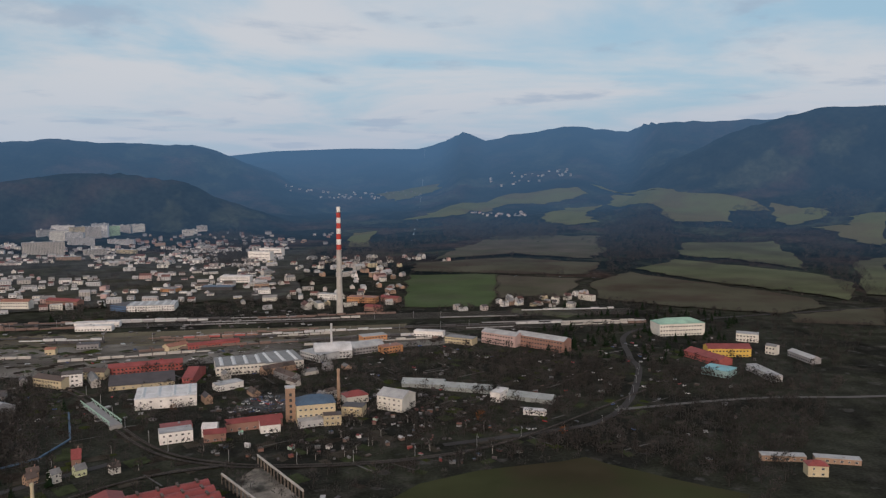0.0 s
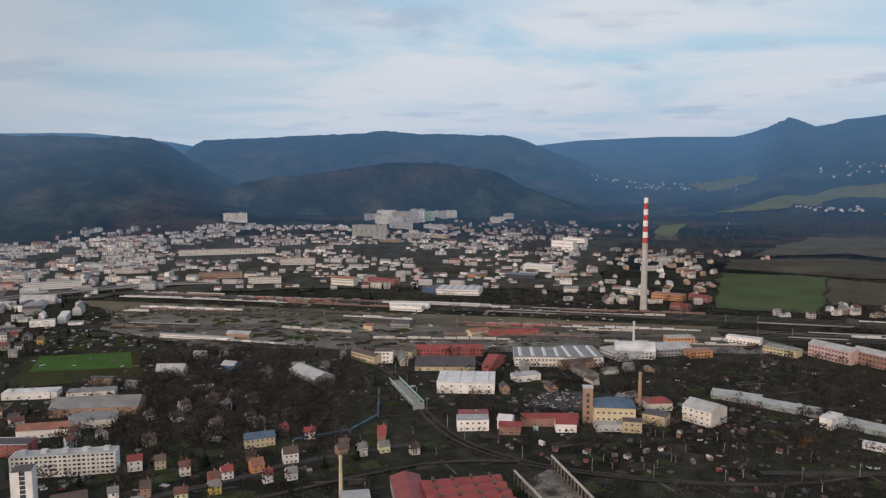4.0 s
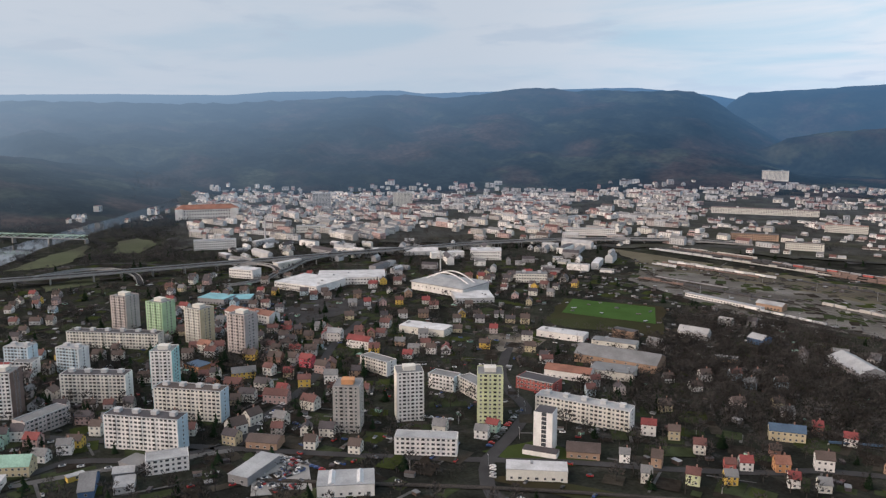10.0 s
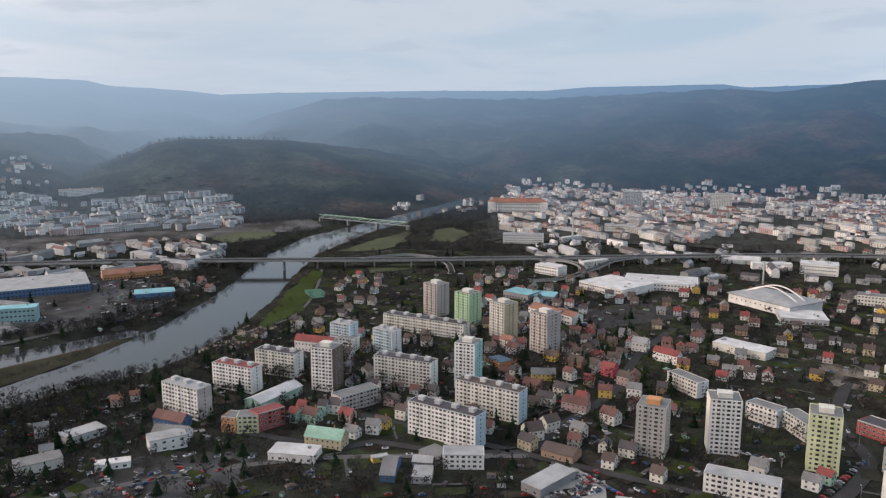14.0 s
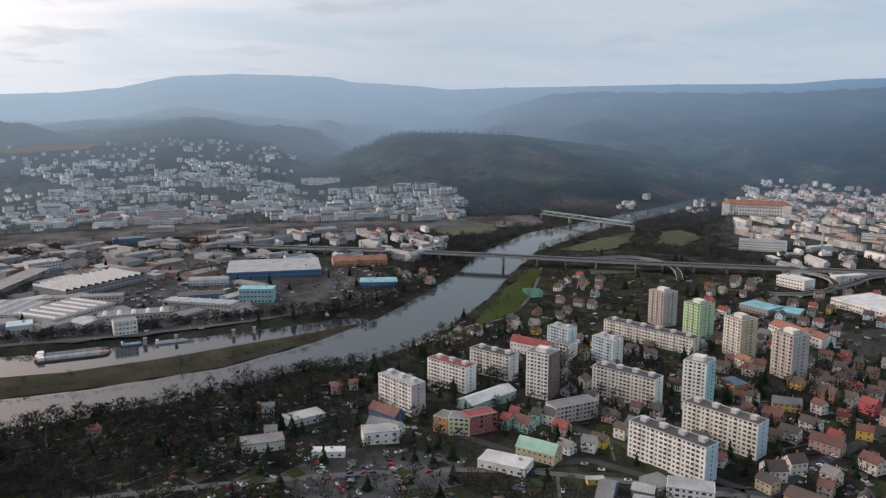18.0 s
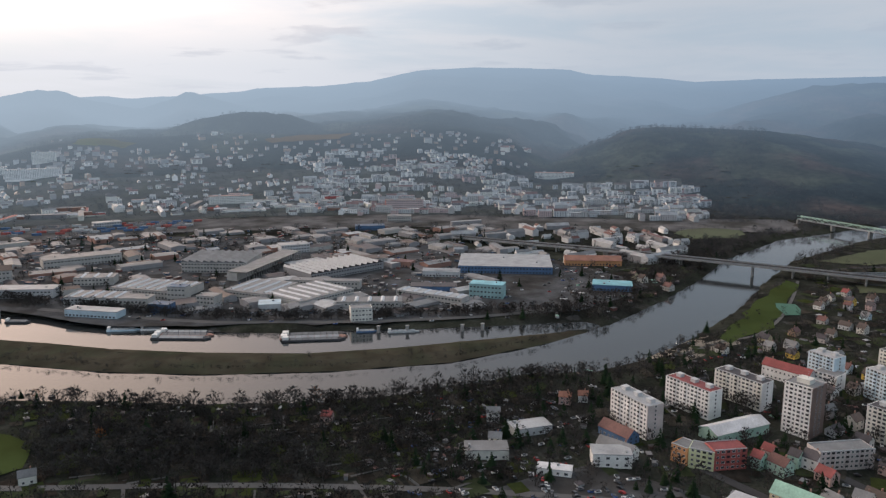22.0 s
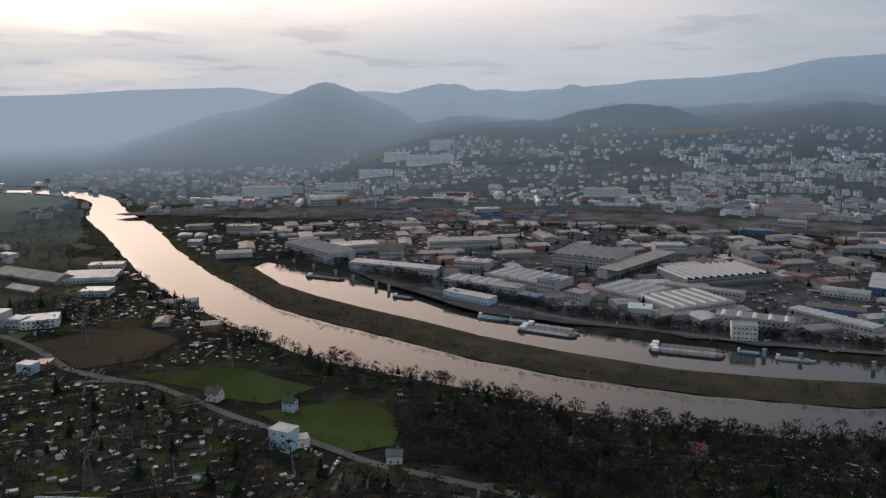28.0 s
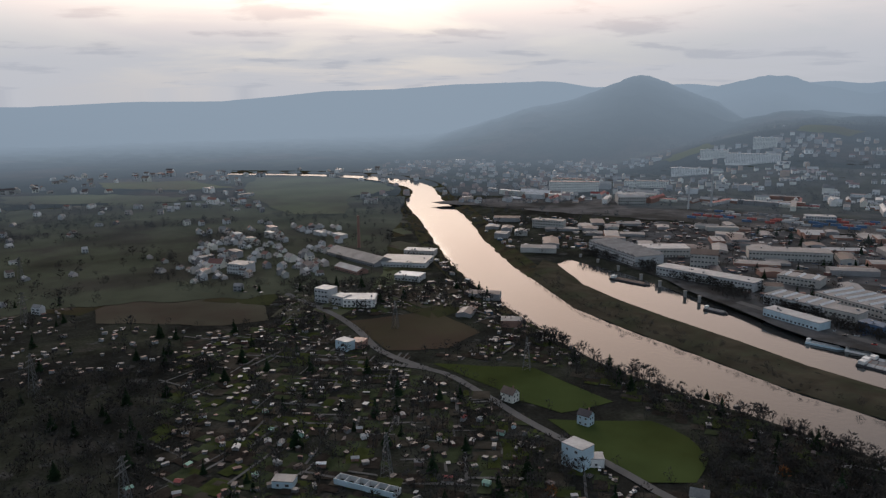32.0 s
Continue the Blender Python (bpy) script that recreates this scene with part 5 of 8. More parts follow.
hall(-61.7, 938.9, 31.0, 26.7, 16, 8, 'orange', 'orange', 'flat')
hall(-87.9, 999.6, 25.4, 33.2, 16, 8, 'orange', 'light', 'flat')
hall(-328.3, 953.5, 51.7, 27.2, 14, 6, 'yellow', 'orange', 'gable')
hall(-286.6, 971.6, 30.9, 63.6, 10, 5, 'redbrown', 'red', 'gable')
hall(-469.8, 929.1, 9.3, 11.9, 9, 7, 'yellow', 'orange', 'gable')
hall(-439.6, 962.0, 15.6, 25.4, 14, 6, 'grey', 'dark', 'flat')
hall(-41.5, 711.1, -28.7, 27.3, 24, 13, 'cream', 'light', 'gable')
hall(-82.0, 730.5, 26.7, 21.9, 14, 7, 'cream', 'red', 'hip')
hall(-418.8, 704.1, -29.2, 51.4, 24, 6, 'grey', 'light', 'gable')
hall(-516.1, 703.4, 5.5, 15.4, 16, 6, 'blue', 'light', 'gable')
hall(-646.5, 807.6, 7.0, 99.1, 8, 4, 'white', 'light', 'flat')
hall(-599.5, 831.4, 13.1, 29.8, 14, 6, 'orangebrick', 'light', 'gable')
hall(-480.6, 1073.4, 5.9, 48.7, 14, 7, 'white', 'white', 'flat')
hall(-239.5, 462.7, 31.4, 18.3, 14, 5, 'light', 'light', 'flat')
hall(-220.0, 434.3, 31.5, 18.4, 20, 7, 'cream', 'light', 'gable')
hall(56.3, 735.6, 61.2, 20.1, 10, 9, 'white', 'white', 'flat')
hall(86.9, 734.3, -23.4, 44.3, 16, 4, 'greenhouse', 'greenhouse', 'gable')
hall(27.2, 768.0, -15.8, 47.6, 16, 4, 'greenhouse', 'greenhouse', 'gable')
hall(-17.4, 785.5, -9.4, 42.7, 18, 4, 'greenhouse', 'greenhouse', 'gable')
hall(84.9, 689.8, -15.2, 20.2, 8, 4, 'white', 'white', 'flat')
hall(78.2, 979.6, -38.6, 51.5, 18, 14, 'pink', 'light', 'gable')
hall(126.8, 955.4, -39.8, 70.1, 18, 14, 'brick', 'light', 'gable')
hall(319.3, 1040.0, 9.7, 63.9, 30, 16, 'cream', 'mint', 'hip')
hall(340.4, 913.9, -0.9, 50.5, 20, 10, 'brightyellow', 'red', 'gable')
hall(308.6, 887.2, -66.0, 55.9, 20, 7, 'redbrown', 'red', 'gable')
hall(300.3, 826.6, -41.1, 29.2, 24, 7, 'aqua', 'aqua', 'flat')
hall(346.4, 820.8, -82.2, 51.6, 12, 6, 'light', 'light', 'flat')
hall(396.0, 993.5, -24.3, 26.8, 16, 10, 'cream', 'light', 'flat')
hall(397.1, 920.1, -48.1, 12.6, 10, 10, 'cream', 'grey', 'gable')
hall(421.8, 890.8, -79.0, 43.7, 12, 6, 'grey', 'light', 'gable')
hall(259.3, 575.3, -7.0, 32.4, 8, 4, 'orangebrick', 'light', 'flat')
hall(297.8, 569.5, -13.3, 32.0, 8, 4, 'orangebrick', 'light', 'flat')
hall(270.7, 546.1, -5.9, 14.2, 10, 8, 'yellow', 'red', 'hip')
hall(25.9, 984.6, -26.2, 38.6, 16, 8, 'yellow', 'grey', 'flat')
hall(-15.1, 1029.4, -13.8, 40.2, 12, 7, 'white', 'white', 'flat')
hall(-500.3, 1239.7, -25.3, 35.2, 40, 9, 'blue', 'dark', 'flat')
hall(-461.6, 1242.8, 10.5, 72.0, 45, 9, 'white', 'light', 'sky')
hall(-492.3, 1416.3, -17.0, 27.9, 24, 8, 'orange', 'grey', 'flat')
hall(-411.3, 1438.2, -1.2, 58.0, 24, 8, 'dark', 'blue', 'flat')
hall(-403.4, 1535.6, -1.3, 58.8, 24, 14, 'white', 'white', 'flat')
hall(-440.1, 1911.0, -16.1, 59.7, 20, 24, 'white', 'white', 'flat')
hall(-438.8, 2028.9, -16.7, 63.5, 20, 20, 'white', 'white', 'flat')
hall(-192.1, 1335.7, -19.3, 33.0, 14, 9, 'white', 'light', 'flat')
hall(-131.0, 1304.1, -12.5, 49.5, 20, 9, 'orange', 'orange', 'flat')
hall(-84.4, 1308.7, -29.4, 34.6, 14, 7, 'brick', 'red', 'gable')
hall(-105.5, 1220.8, -19.6, 27.0, 14, 7, 'brick', 'red', 'gable')
hall(-677.7, 1240.3, -1.1, 45.3, 16, 14, 'cream', 'orange', 'gable')
hall(-618.9, 1276.5, -15.7, 61.6, 16, 9, 'brick', 'red', 'gable')
hall(-486.5, 1097.3, 10.0, 60.5, 14, 7, 'white', 'white', 'flat')
hall(-878.6, -291.2, 85.4, 80.3, 18, 9, 'concrete', 'light', 'sky')
hall(-823.3, -336.9, 117.1, 67.2, 22, 9, 'concrete', 'grey', 'sky')
slab(-781.8, -323.0, 127.3, 21.0, 16, 13, 'cream', 'cream', 3, 'grey')
hall(-827.9, -415.6, 165.1, 76.5, 60, 9, 'concrete', 'grey', 'sky')
hall(-822.5, -474.4, 92.5, 56.5, 60, 9, 'concrete', 'grey', 'sky')
hall(-916.1, -607.6, 111.3, 81.9, 70, 13, 'concrete', 'grey', 'saw')
hall(-931.2, -550.8, -171.1, 144.4, 26, 11, 'concrete', 'grey', 'open')
hall(-880.4, -428.2, 108.7, 81.9, 14, 9, 'concrete', 'grey', 'flat')
hall(-956.9, -465.4, 158.5, 110.8, 60, 9, 'grey', 'dark', 'saw')
hall(-1010.2, -461.6, 119.7, 76.1, 24, 9, 'concrete', 'brown', 'flat')
hall(-1041.0, -587.1, 141.0, 41.0, 24, 12, 'light', 'light', 'flat')
hall(-755.7, -490.0, 98.9, 20.6, 16, 13, 'concrete', 'grey', 'flat')
hall(-762.7, -537.8, 108.5, 20.2, 14, 16, 'concrete', 'blue', 'flat')
hall(-719.7, -520.5, 103.8, 22.5, 14, 9, 'blue', 'blue', 'flat')
hall(-723.4, -557.2, 111.6, 30.0, 20, 11, 'concrete', 'grey', 'flat')
hall(-777.4, -582.6, 99.5, 85.4, 50, 9, 'concrete', 'grey', 'sky')
hall(-679.3, -568.6, 103.7, 57.3, 16, 7, 'paleblue', 'light', 'flat')
hall(-715.1, -604.0, 109.8, 60.4, 30, 10, 'light', 'grey', 'sky')
hall(-781.1, -681.2, 122.8, 43.7, 24, 9, 'concrete', 'grey', 'sky')
hall(-1022.1, -402.0, 93.4, 27.6, 16, 7, 'brick', 'redbrown', 'flat')
hall(-992.1, -332.9, 108.6, 45.2, 16, 7, 'light', 'light', 'arch')
hall(-918.2, -308.4, 113.4, 51.8, 20, 7, 'blue', 'dark', 'flat')
hall(-1359.0, -585.7, 117.7, 42.3, 24, 10, 'concrete', 'grey', 'flat')
hall(-1513.6, -659.8, 122.8, 70.0, 20, 15, 'redbrown', 'brown', 'flat')
hall(-1257.6, -587.7, 123.0, 48.2, 20, 7, 'blue', 'blue', 'flat')
hall(-775.5, -428.0, 125.5, 22.6, 20, 7, 'light', 'paleblue', 'flat')
hall(-1073.5, -279.9, 110.3, 117.3, 80, 9, 'blue', 'light', 'flat')
hall(-920.9, -243.9, 99.8, 37.4, 18, 15, 'aqua', 'aqua', 'flat')
hall(-1015.0, -127.4, 103.0, 44.6, 26, 7, 'blue', 'aqua', 'flat')
hall(-1140.9, -182.6, 111.7, 73.4, 24, 7, 'orange', 'orange', 'gable')
hall(-718.7, -857.6, 161.4, 65.5, 30, 11, 'concrete', 'light', 'flat')
hall(-668.5, -858.9, 95.1, 102.1, 40, 12, 'light', 'grey', 'saw')
hall(-693.0, -721.7, 117.8, 113.6, 22, 10, 'light', 'light', 'flat')
hall(-732.8, -786.3, 143.4, 30.5, 22, 16, 'concrete', 'brown', 'gable')
hall(-854.4, -790.2, 149.3, 94.6, 30, 11, 'concrete', 'grey', 'flat')
hall(-666.2, -1084.8, 142.1, 47.6, 18, 12, 'concrete', 'grey', 'flat')
hall(-904.3, -1263.7, 160.3, 48.6, 40, 14, 'concrete', 'light', 'arch')
hall(-1088.8, -1001.9, 148.0, 44.0, 20, 8, 'light', 'light', 'flat')
slab(-900.7, -1491.8, 140.0, 91.0, 14, 20, 'cream', 'cream', 6, 'orange')
hall(-350.9, -952.1, 116.2, 100.0, 30, 5, 'grey', 'grey', 'gable')
hall(-400.6, -912.5, 151.5, 60.0, 44, 6, 'light', 'grey', 'flat')
hall(-330.0, -890.0, 116.2, 44.0, 16, 5, 'brick', 'light', 'gable')
hall(-432.0, -960.0, 150.0, 40.0, 18, 6, 'concrete', 'light', 'flat')
hall(-284.1, -771.0, 135.0, 16.5, 16, 14, 'light', 'light', 'flat')
hall(-314.7, -747.8, 162.0, 30.9, 24, 8, 'white', 'light', 'flat')
hall(-297.3, -754.6, 132.3, 14.3, 14, 9, 'light', 'light', 'flat')
hall(-386.5, -833.2, 144.3, 29.5, 20, 6, 'light', 'white', 'flat')
hall(-206.8, -924.5, 138.4, 24.9, 20, 12, 'light', 'grey', 'flat')
hall(-289.9, -619.8, 146.6, 10.8, 12, 6, 'brick', 'orange', 'flat')
hall(-278.4, -617.9, 125.8, 13.1, 10, 8, 'paleblue', 'light', 'flat')
roofless_garages(-252.0, -387.0, 138.0, 38, 7, 3.2)
hall(-210.0, -403.9, 156.8, 11.8, 8, 4, 'paleblue', 'grey', 'flat')
hall(-371.2, -378.1, 115.2, 14.4, 11, 13, 'paleblue', 'light', 'flat')
hall(-381.1, -376.0, 161.3, 9.2, 9, 5, 'white', 'light', 'flat')
house(-400.3, -426.5, 124.2, 11.4, 9, 8, 'paleblue', 'dark')
house(-368.5, -477.0, 121.3, 13.9, 10, 7, 'cream', 'brown')
house(-412.6, -321.9, 141.3, 12.5, 9, 6, 'cream', 'grey')
house(-558.6, -216.8, 102.5, 9.7, 7, 5, 'pink', 'red')
house(-606.6, -115.5, 110.8, 12.1, 9, 8, 'white', 'grey')
house(-571.1, -100.4, 107.0, 10.9, 9, 7, 'cream', 'grey')
house(-656.7, -79.8, 98.9, 11.5, 8, 7, 'pink', 'orange')
house(-666.7, -69.5, 107.1, 9.5, 8, 6, 'white', 'orange')
hall(-555.2, -100.2, 116.4, 26.4, 14, 6, 'cream', 'grey', 'flat')
hall(-600.2, -87.5, 132.6, 26.0, 14, 5, 'light', 'light', 'flat')
hall(-577.4, -28.9, 111.0, 23.3, 14, 8, 'white', 'light', 'flat')
hall(-550.4, -55.5, 100.5, 20.2, 8, 4, 'white', 'white', 'flat')
house(-412.0, 453.5, 42.8, 13.5, 10, 9, 'white', 'red')
house(-396.9, 461.9, 46.3, 10.2, 10, 8, 'yellow', 'brown')
house(-465.4, 352.0, 40.5, 12.6, 10, 7, 'white', 'grey')
house(-470.7, 364.5, 31.2, 12.0, 9, 7, 'mint', 'red')
house(-388.0, 408.7, 46.2, 8.6, 9, 7, 'white', 'grey')
house(-372.9, 421.7, 36.7, 8.5, 12, 8, 'orangebrick', 'brown')
house(-360.8, 400.6, 43.4, 8.1, 10, 8, 'cream', 'grey')
house(-489.4, 333.0, 42.8, 12.7, 12, 6, 'cream', 'grey')
house(-372.9, 459.5, 44.0, 10.4, 10, 8, 'cream', 'redbrown')
house(-341.4, 464.8, 52.4, 10.4, 10, 7, 'white', 'red')
house(-329.1, 482.4, 52.4, 11.9, 12, 7, 'orange', 'orange')
house(-312.1, 470.8, 43.7, 8.6, 10, 7, 'white', 'red')
house(-316.8, 506.6, 42.9, 14.5, 12, 9, 'white', 'brown')
house(-329.8, 554.5, 35.5, 11.4, 10, 7, 'white', 'red')
house(-357.6, 526.6, 42.9, 24.0, 12, 8, 'yellow', 'blue')
house(-353.5, 553.9, 43.8, 7.9, 10, 7, 'brick', 'red')
house(-346.1, 499.1, 44.9, 7.8, 9, 5, 'brick', 'brown')
house(-333.2, 441.0, 52.4, 10.1, 10, 7, 'brightyellow', 'grey')
house(-344.9, 422.8, 36.4, 10.9, 10, 8, 'lime', 'redbrown')
house(-299.4, 480.8, 47.5, 9.8, 10, 6, 'cream', 'grey')
house(-289.8, 534.1, 52.4, 10.0, 10, 6, 'orangebrick', 'brown')
house(-274.1, 537.1, 52.4, 9.2, 9, 8, 'cream', 'grey')
house(-262.4, 550.2, 47.5, 10.3, 10, 6, 'lime', 'grey')
house(-238.9, 554.7, 44.0, 8.5, 9, 6, 'cream', 'brown')
house(-275.8, 574.7, 23.3, 8.0, 20, 6, 'brick', 'red')
house(-347.3, 457.6, 52.4, 6.4, 8, 5, 'redbrown', 'redbrown')
house(-292.4, 542.8, 31.3, 10.6, 9, 7, 'orangebrick', 'brown')
house(-541.7, 202.7, 37.3, 14.2, 11, 8, 'yellow', 'dark')
house(-555.4, 241.3, 40.1, 12.4, 12, 8, 'cream', 'grey')
house(-624.2, 284.4, 67.3, 13.5, 10, 8, 'brightyellow', 'redbrown')
house(-576.3, 271.2, 31.7, 16.9, 12, 8, 'cream', 'redbrown')
house(-667.5, 269.8, 34.3, 12.2, 10, 8, 'white', 'redbrown')
house(-669.2, 247.9, 79.9, 20.3, 12, 7, 'brightyellow', 'grey')
house(-653.1, 217.8, 29.8, 12.0, 10, 8, 'orange', 'redbrown')
house(-678.1, 227.0, 52.3, 10.0, 10, 8, 'cream', 'dark')
house(-646.7, 233.4, 52.4, 18.4, 12, 7, 'brick', 'redbrown')
house(-615.3, 235.4, 52.4, 16.6, 11, 8, 'cream', 'dark')
house(-601.0, 253.7, 48.9, 20.3, 12, 8, 'pink', 'redbrown')
house(-612.4, 262.5, 42.8, 11.7, 10, 8, 'pink', 'red')
house(-760.2, 239.4, 37.9, 17.9, 11, 9, 'cream', 'orange')
house(-556.1, 209.5, 100.5, 16.6, 14, 9, 'cream', 'brown')
house(-568.3, 224.6, 113.0, 15.4, 12, 9, 'cream', 'brown')
house(-508.4, 245.5, 52.4, 10.5, 11, 7, 'cream', 'brown')
house(-487.0, 268.0, 47.5, 10.7, 11, 7, 'cream', 'brown')
house(-634.6, 254.1, 41.4, 17.7, 11, 7, 'cream', 'dark')
house(-694.3, 284.2, 46.8, 17.2, 12, 8, 'brick', 'brown')
house(-685.2, 295.9, 45.2, 13.4, 12, 8, 'cream', 'brown')
house(-671.8, 305.0, 37.2, 15.7, 11, 9, 'redpink', 'red')
house(-648.1, 309.6, 37.0, 14.7, 11, 9, 'pink', 'brown')
house(-621.4, 306.4, 60.9, 14.6, 11, 9, 'white', 'grey')
house(-733.7, 357.4, 46.1, 19.1, 12, 10, 'white', 'light')
house(-700.4, 368.2, 34.3, 25.1, 12, 9, 'white', 'red')
house(-565.6, 73.8, 64.8, 27.2, 16, 8, 'yellow', 'mint')
house(-581.5, 105.3, 69.8, 12.3, 10, 8, 'white', 'grey')
house(-605.0, 127.2, 55.1, 11.2, 10, 8, 'cream', 'brown')
house(-608.1, 51.7, 63.8, 7.4, 10, 9, 'mint', 'red')
house(-620.8, 57.0, 62.7, 9.6, 10, 9, 'pink', 'red')
house(-606.7, 63.7, 56.0, 15.9, 12, 8, 'mint', 'redbrown')
house(-619.6, 71.6, 65.9, 6.1, 10, 9, 'mint', 'dark')
house(-620.7, 80.7, 63.2, 12.5, 12, 9, 'white', 'dark')
house(-775.0, 63.6, 63.2, 39.7, 14, 11, 'white', 'red')
house(-615.1, -32.5, 59.4, 26.6, 14, 6, 'blue', 'redbrown')
house(-589.2, -27.6, 71.9, 25.7, 12, 7, 'white', 'grey')
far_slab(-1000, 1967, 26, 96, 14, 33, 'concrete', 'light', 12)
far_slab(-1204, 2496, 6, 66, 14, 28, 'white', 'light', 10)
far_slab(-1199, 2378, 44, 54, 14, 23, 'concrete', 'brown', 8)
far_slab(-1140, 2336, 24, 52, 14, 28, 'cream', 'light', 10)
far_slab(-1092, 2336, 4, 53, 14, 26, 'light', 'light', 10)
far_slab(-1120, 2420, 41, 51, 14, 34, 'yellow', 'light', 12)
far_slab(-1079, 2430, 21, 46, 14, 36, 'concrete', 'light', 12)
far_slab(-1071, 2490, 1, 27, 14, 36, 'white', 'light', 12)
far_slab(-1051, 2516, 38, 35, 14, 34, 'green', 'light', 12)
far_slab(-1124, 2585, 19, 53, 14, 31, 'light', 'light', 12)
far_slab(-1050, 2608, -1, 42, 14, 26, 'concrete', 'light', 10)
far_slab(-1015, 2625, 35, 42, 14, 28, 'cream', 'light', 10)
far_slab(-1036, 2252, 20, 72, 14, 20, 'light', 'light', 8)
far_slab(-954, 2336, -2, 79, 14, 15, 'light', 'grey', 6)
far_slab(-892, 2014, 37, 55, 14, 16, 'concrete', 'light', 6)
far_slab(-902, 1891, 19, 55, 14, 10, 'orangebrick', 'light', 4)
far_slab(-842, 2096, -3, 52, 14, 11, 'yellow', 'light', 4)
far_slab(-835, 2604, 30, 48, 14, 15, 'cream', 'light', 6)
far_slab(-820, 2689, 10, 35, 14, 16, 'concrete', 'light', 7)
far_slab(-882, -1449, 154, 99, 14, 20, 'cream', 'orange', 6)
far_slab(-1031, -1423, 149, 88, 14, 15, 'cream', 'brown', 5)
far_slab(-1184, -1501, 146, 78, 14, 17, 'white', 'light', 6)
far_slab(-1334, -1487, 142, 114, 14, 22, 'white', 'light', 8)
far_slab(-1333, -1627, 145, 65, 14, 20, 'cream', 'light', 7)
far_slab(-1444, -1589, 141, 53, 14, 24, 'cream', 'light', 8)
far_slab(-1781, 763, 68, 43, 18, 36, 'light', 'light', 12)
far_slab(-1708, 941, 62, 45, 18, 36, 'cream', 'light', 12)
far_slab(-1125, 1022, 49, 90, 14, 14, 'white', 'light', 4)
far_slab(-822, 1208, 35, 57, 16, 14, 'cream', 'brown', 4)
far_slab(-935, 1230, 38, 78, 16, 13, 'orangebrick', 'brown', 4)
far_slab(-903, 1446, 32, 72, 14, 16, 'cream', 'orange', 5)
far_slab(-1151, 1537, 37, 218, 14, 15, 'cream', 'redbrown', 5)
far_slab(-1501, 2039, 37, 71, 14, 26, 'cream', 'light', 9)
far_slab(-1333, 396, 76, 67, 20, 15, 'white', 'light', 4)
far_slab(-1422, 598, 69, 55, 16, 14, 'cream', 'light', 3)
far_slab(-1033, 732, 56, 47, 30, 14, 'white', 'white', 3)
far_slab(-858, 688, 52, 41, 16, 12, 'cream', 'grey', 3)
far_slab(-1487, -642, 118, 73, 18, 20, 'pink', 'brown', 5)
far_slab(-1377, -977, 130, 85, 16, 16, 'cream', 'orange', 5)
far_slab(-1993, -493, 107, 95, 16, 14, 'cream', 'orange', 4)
chateau(-1733, 483, 76, 129, 30, 22)

# ---- roads, rails ----
BUSY = []            # lines kept clear: points, half width


def road(name, pts, width, material, label, category="road", lift=0.5, keep=None):
    ob, line = strip(name, [(x, y, 0) for x, y in pts], width, material, label, category, lift + (len(BUSY) % 12) * 0.012)
    BUSY.append(([(p.x, p.y) for p in line], keep or width / 2 + 2))
    return ob


RAIL = paint("rusty_rail", (0.085, 0.070, 0.060), 0.7, 0.4, 0.2)
road("road", [(-383, 308), (-405, 316), (-422, 326), (-434, 336), (-447, 355), (-461, 375), (-492, 409), (-523, 418), (-570, 440), (-640, 500)], 9, ASPHALT, "grey town street with a bend past parked cars")
road("road", [(-620, 90), (-560, 165), (-507, 233), (-472, 279), (-434, 333), (-405, 376), (-360, 430), (-326, 479), (-316, 502), (-250, 570)], 7, ASPHALT, "narrow grey street along the houses")
road("road", [(-250, -600), (-330, -553), (-353, -498), (-365, -448), (-377, -409), (-391, -365), (-402, -327), (-422, -288), (-470, -190), (-520, -60), (-545, 60), (-530, 200)], 6, paint("pale_asphalt", (0.115, 0.115, 0.115), 0.9, 0.05, 0.15), "pale country road past the meadows and allotments")
road("road", [(-330, -553), (-305, -603), (-297, -664), (-285, -717), (-263, -774), (-245, -827), (-226, -939), (-262, -985), (-290, -1032), (-287, -1095), (-277, -1192), (-282, -1299), (-286, -1461), (-262, -1560)], 7, MATS["pale_asphalt"], "pale country road through the village")
road("road", [(-536, 204), (-567, 228), (-607, 270), (-644, 302), (-720, 350), (-800, 420)], 8, ASPHALT, "grey street between tenement houses")
road("road", [(2, 609), (99, 645), (140, 668), (180, 730), (219, 847), (224, 912), (260, 1050), (420, 1150), (700, 1230)], 7, ASPHALT, "curving grey road with street lamps")
road("road", [(-672, -640), (-704, -470), (-738, -392), (-778, -312), (-845, -215), (-905, -160)], 9, MATS["pale_asphalt"], "grey quay road above the moored barges", "quay")
road("road", [(160, 700), (300, 735), (420, 740), (620, 770), (900, 900)], 6, MATS["pale_asphalt"], "pale road along a concrete wall")
road("road", [(-1190, 300), (-1160, 215), (-1175, 120), (-1240, 110), (-1290, 190), (-1250, 270), (-1190, 300)], 7, ASPHALT, "looping slip road below the viaduct")
for pts in ([(-958, 1034), (-800, 1064), (-648, 1087), (-347, 1132), (-56, 1175), (300, 1215)], [(-862, 932), (-588, 989), (-312, 1022), (-51, 1078), (300, 1130)], [(-797, 841), (-613, 884), (-452, 901), (-260, 963), (0, 1030)]):
    for off in (-27, -18, -9, 0, 9, 18):
        line = [(x + off * 0.2, y + off) for x, y in pts]
        road("railway_track", line, 3.2, BALLAST, "railway track on dark ballast in the yard", "railway track", 0.55)
        for g in (-0.75, 0.75):
            road("rail", [(x, y + g) for x, y in line], 0.22, RAIL, "steel rail of the goods yard", "rail", 0.75)
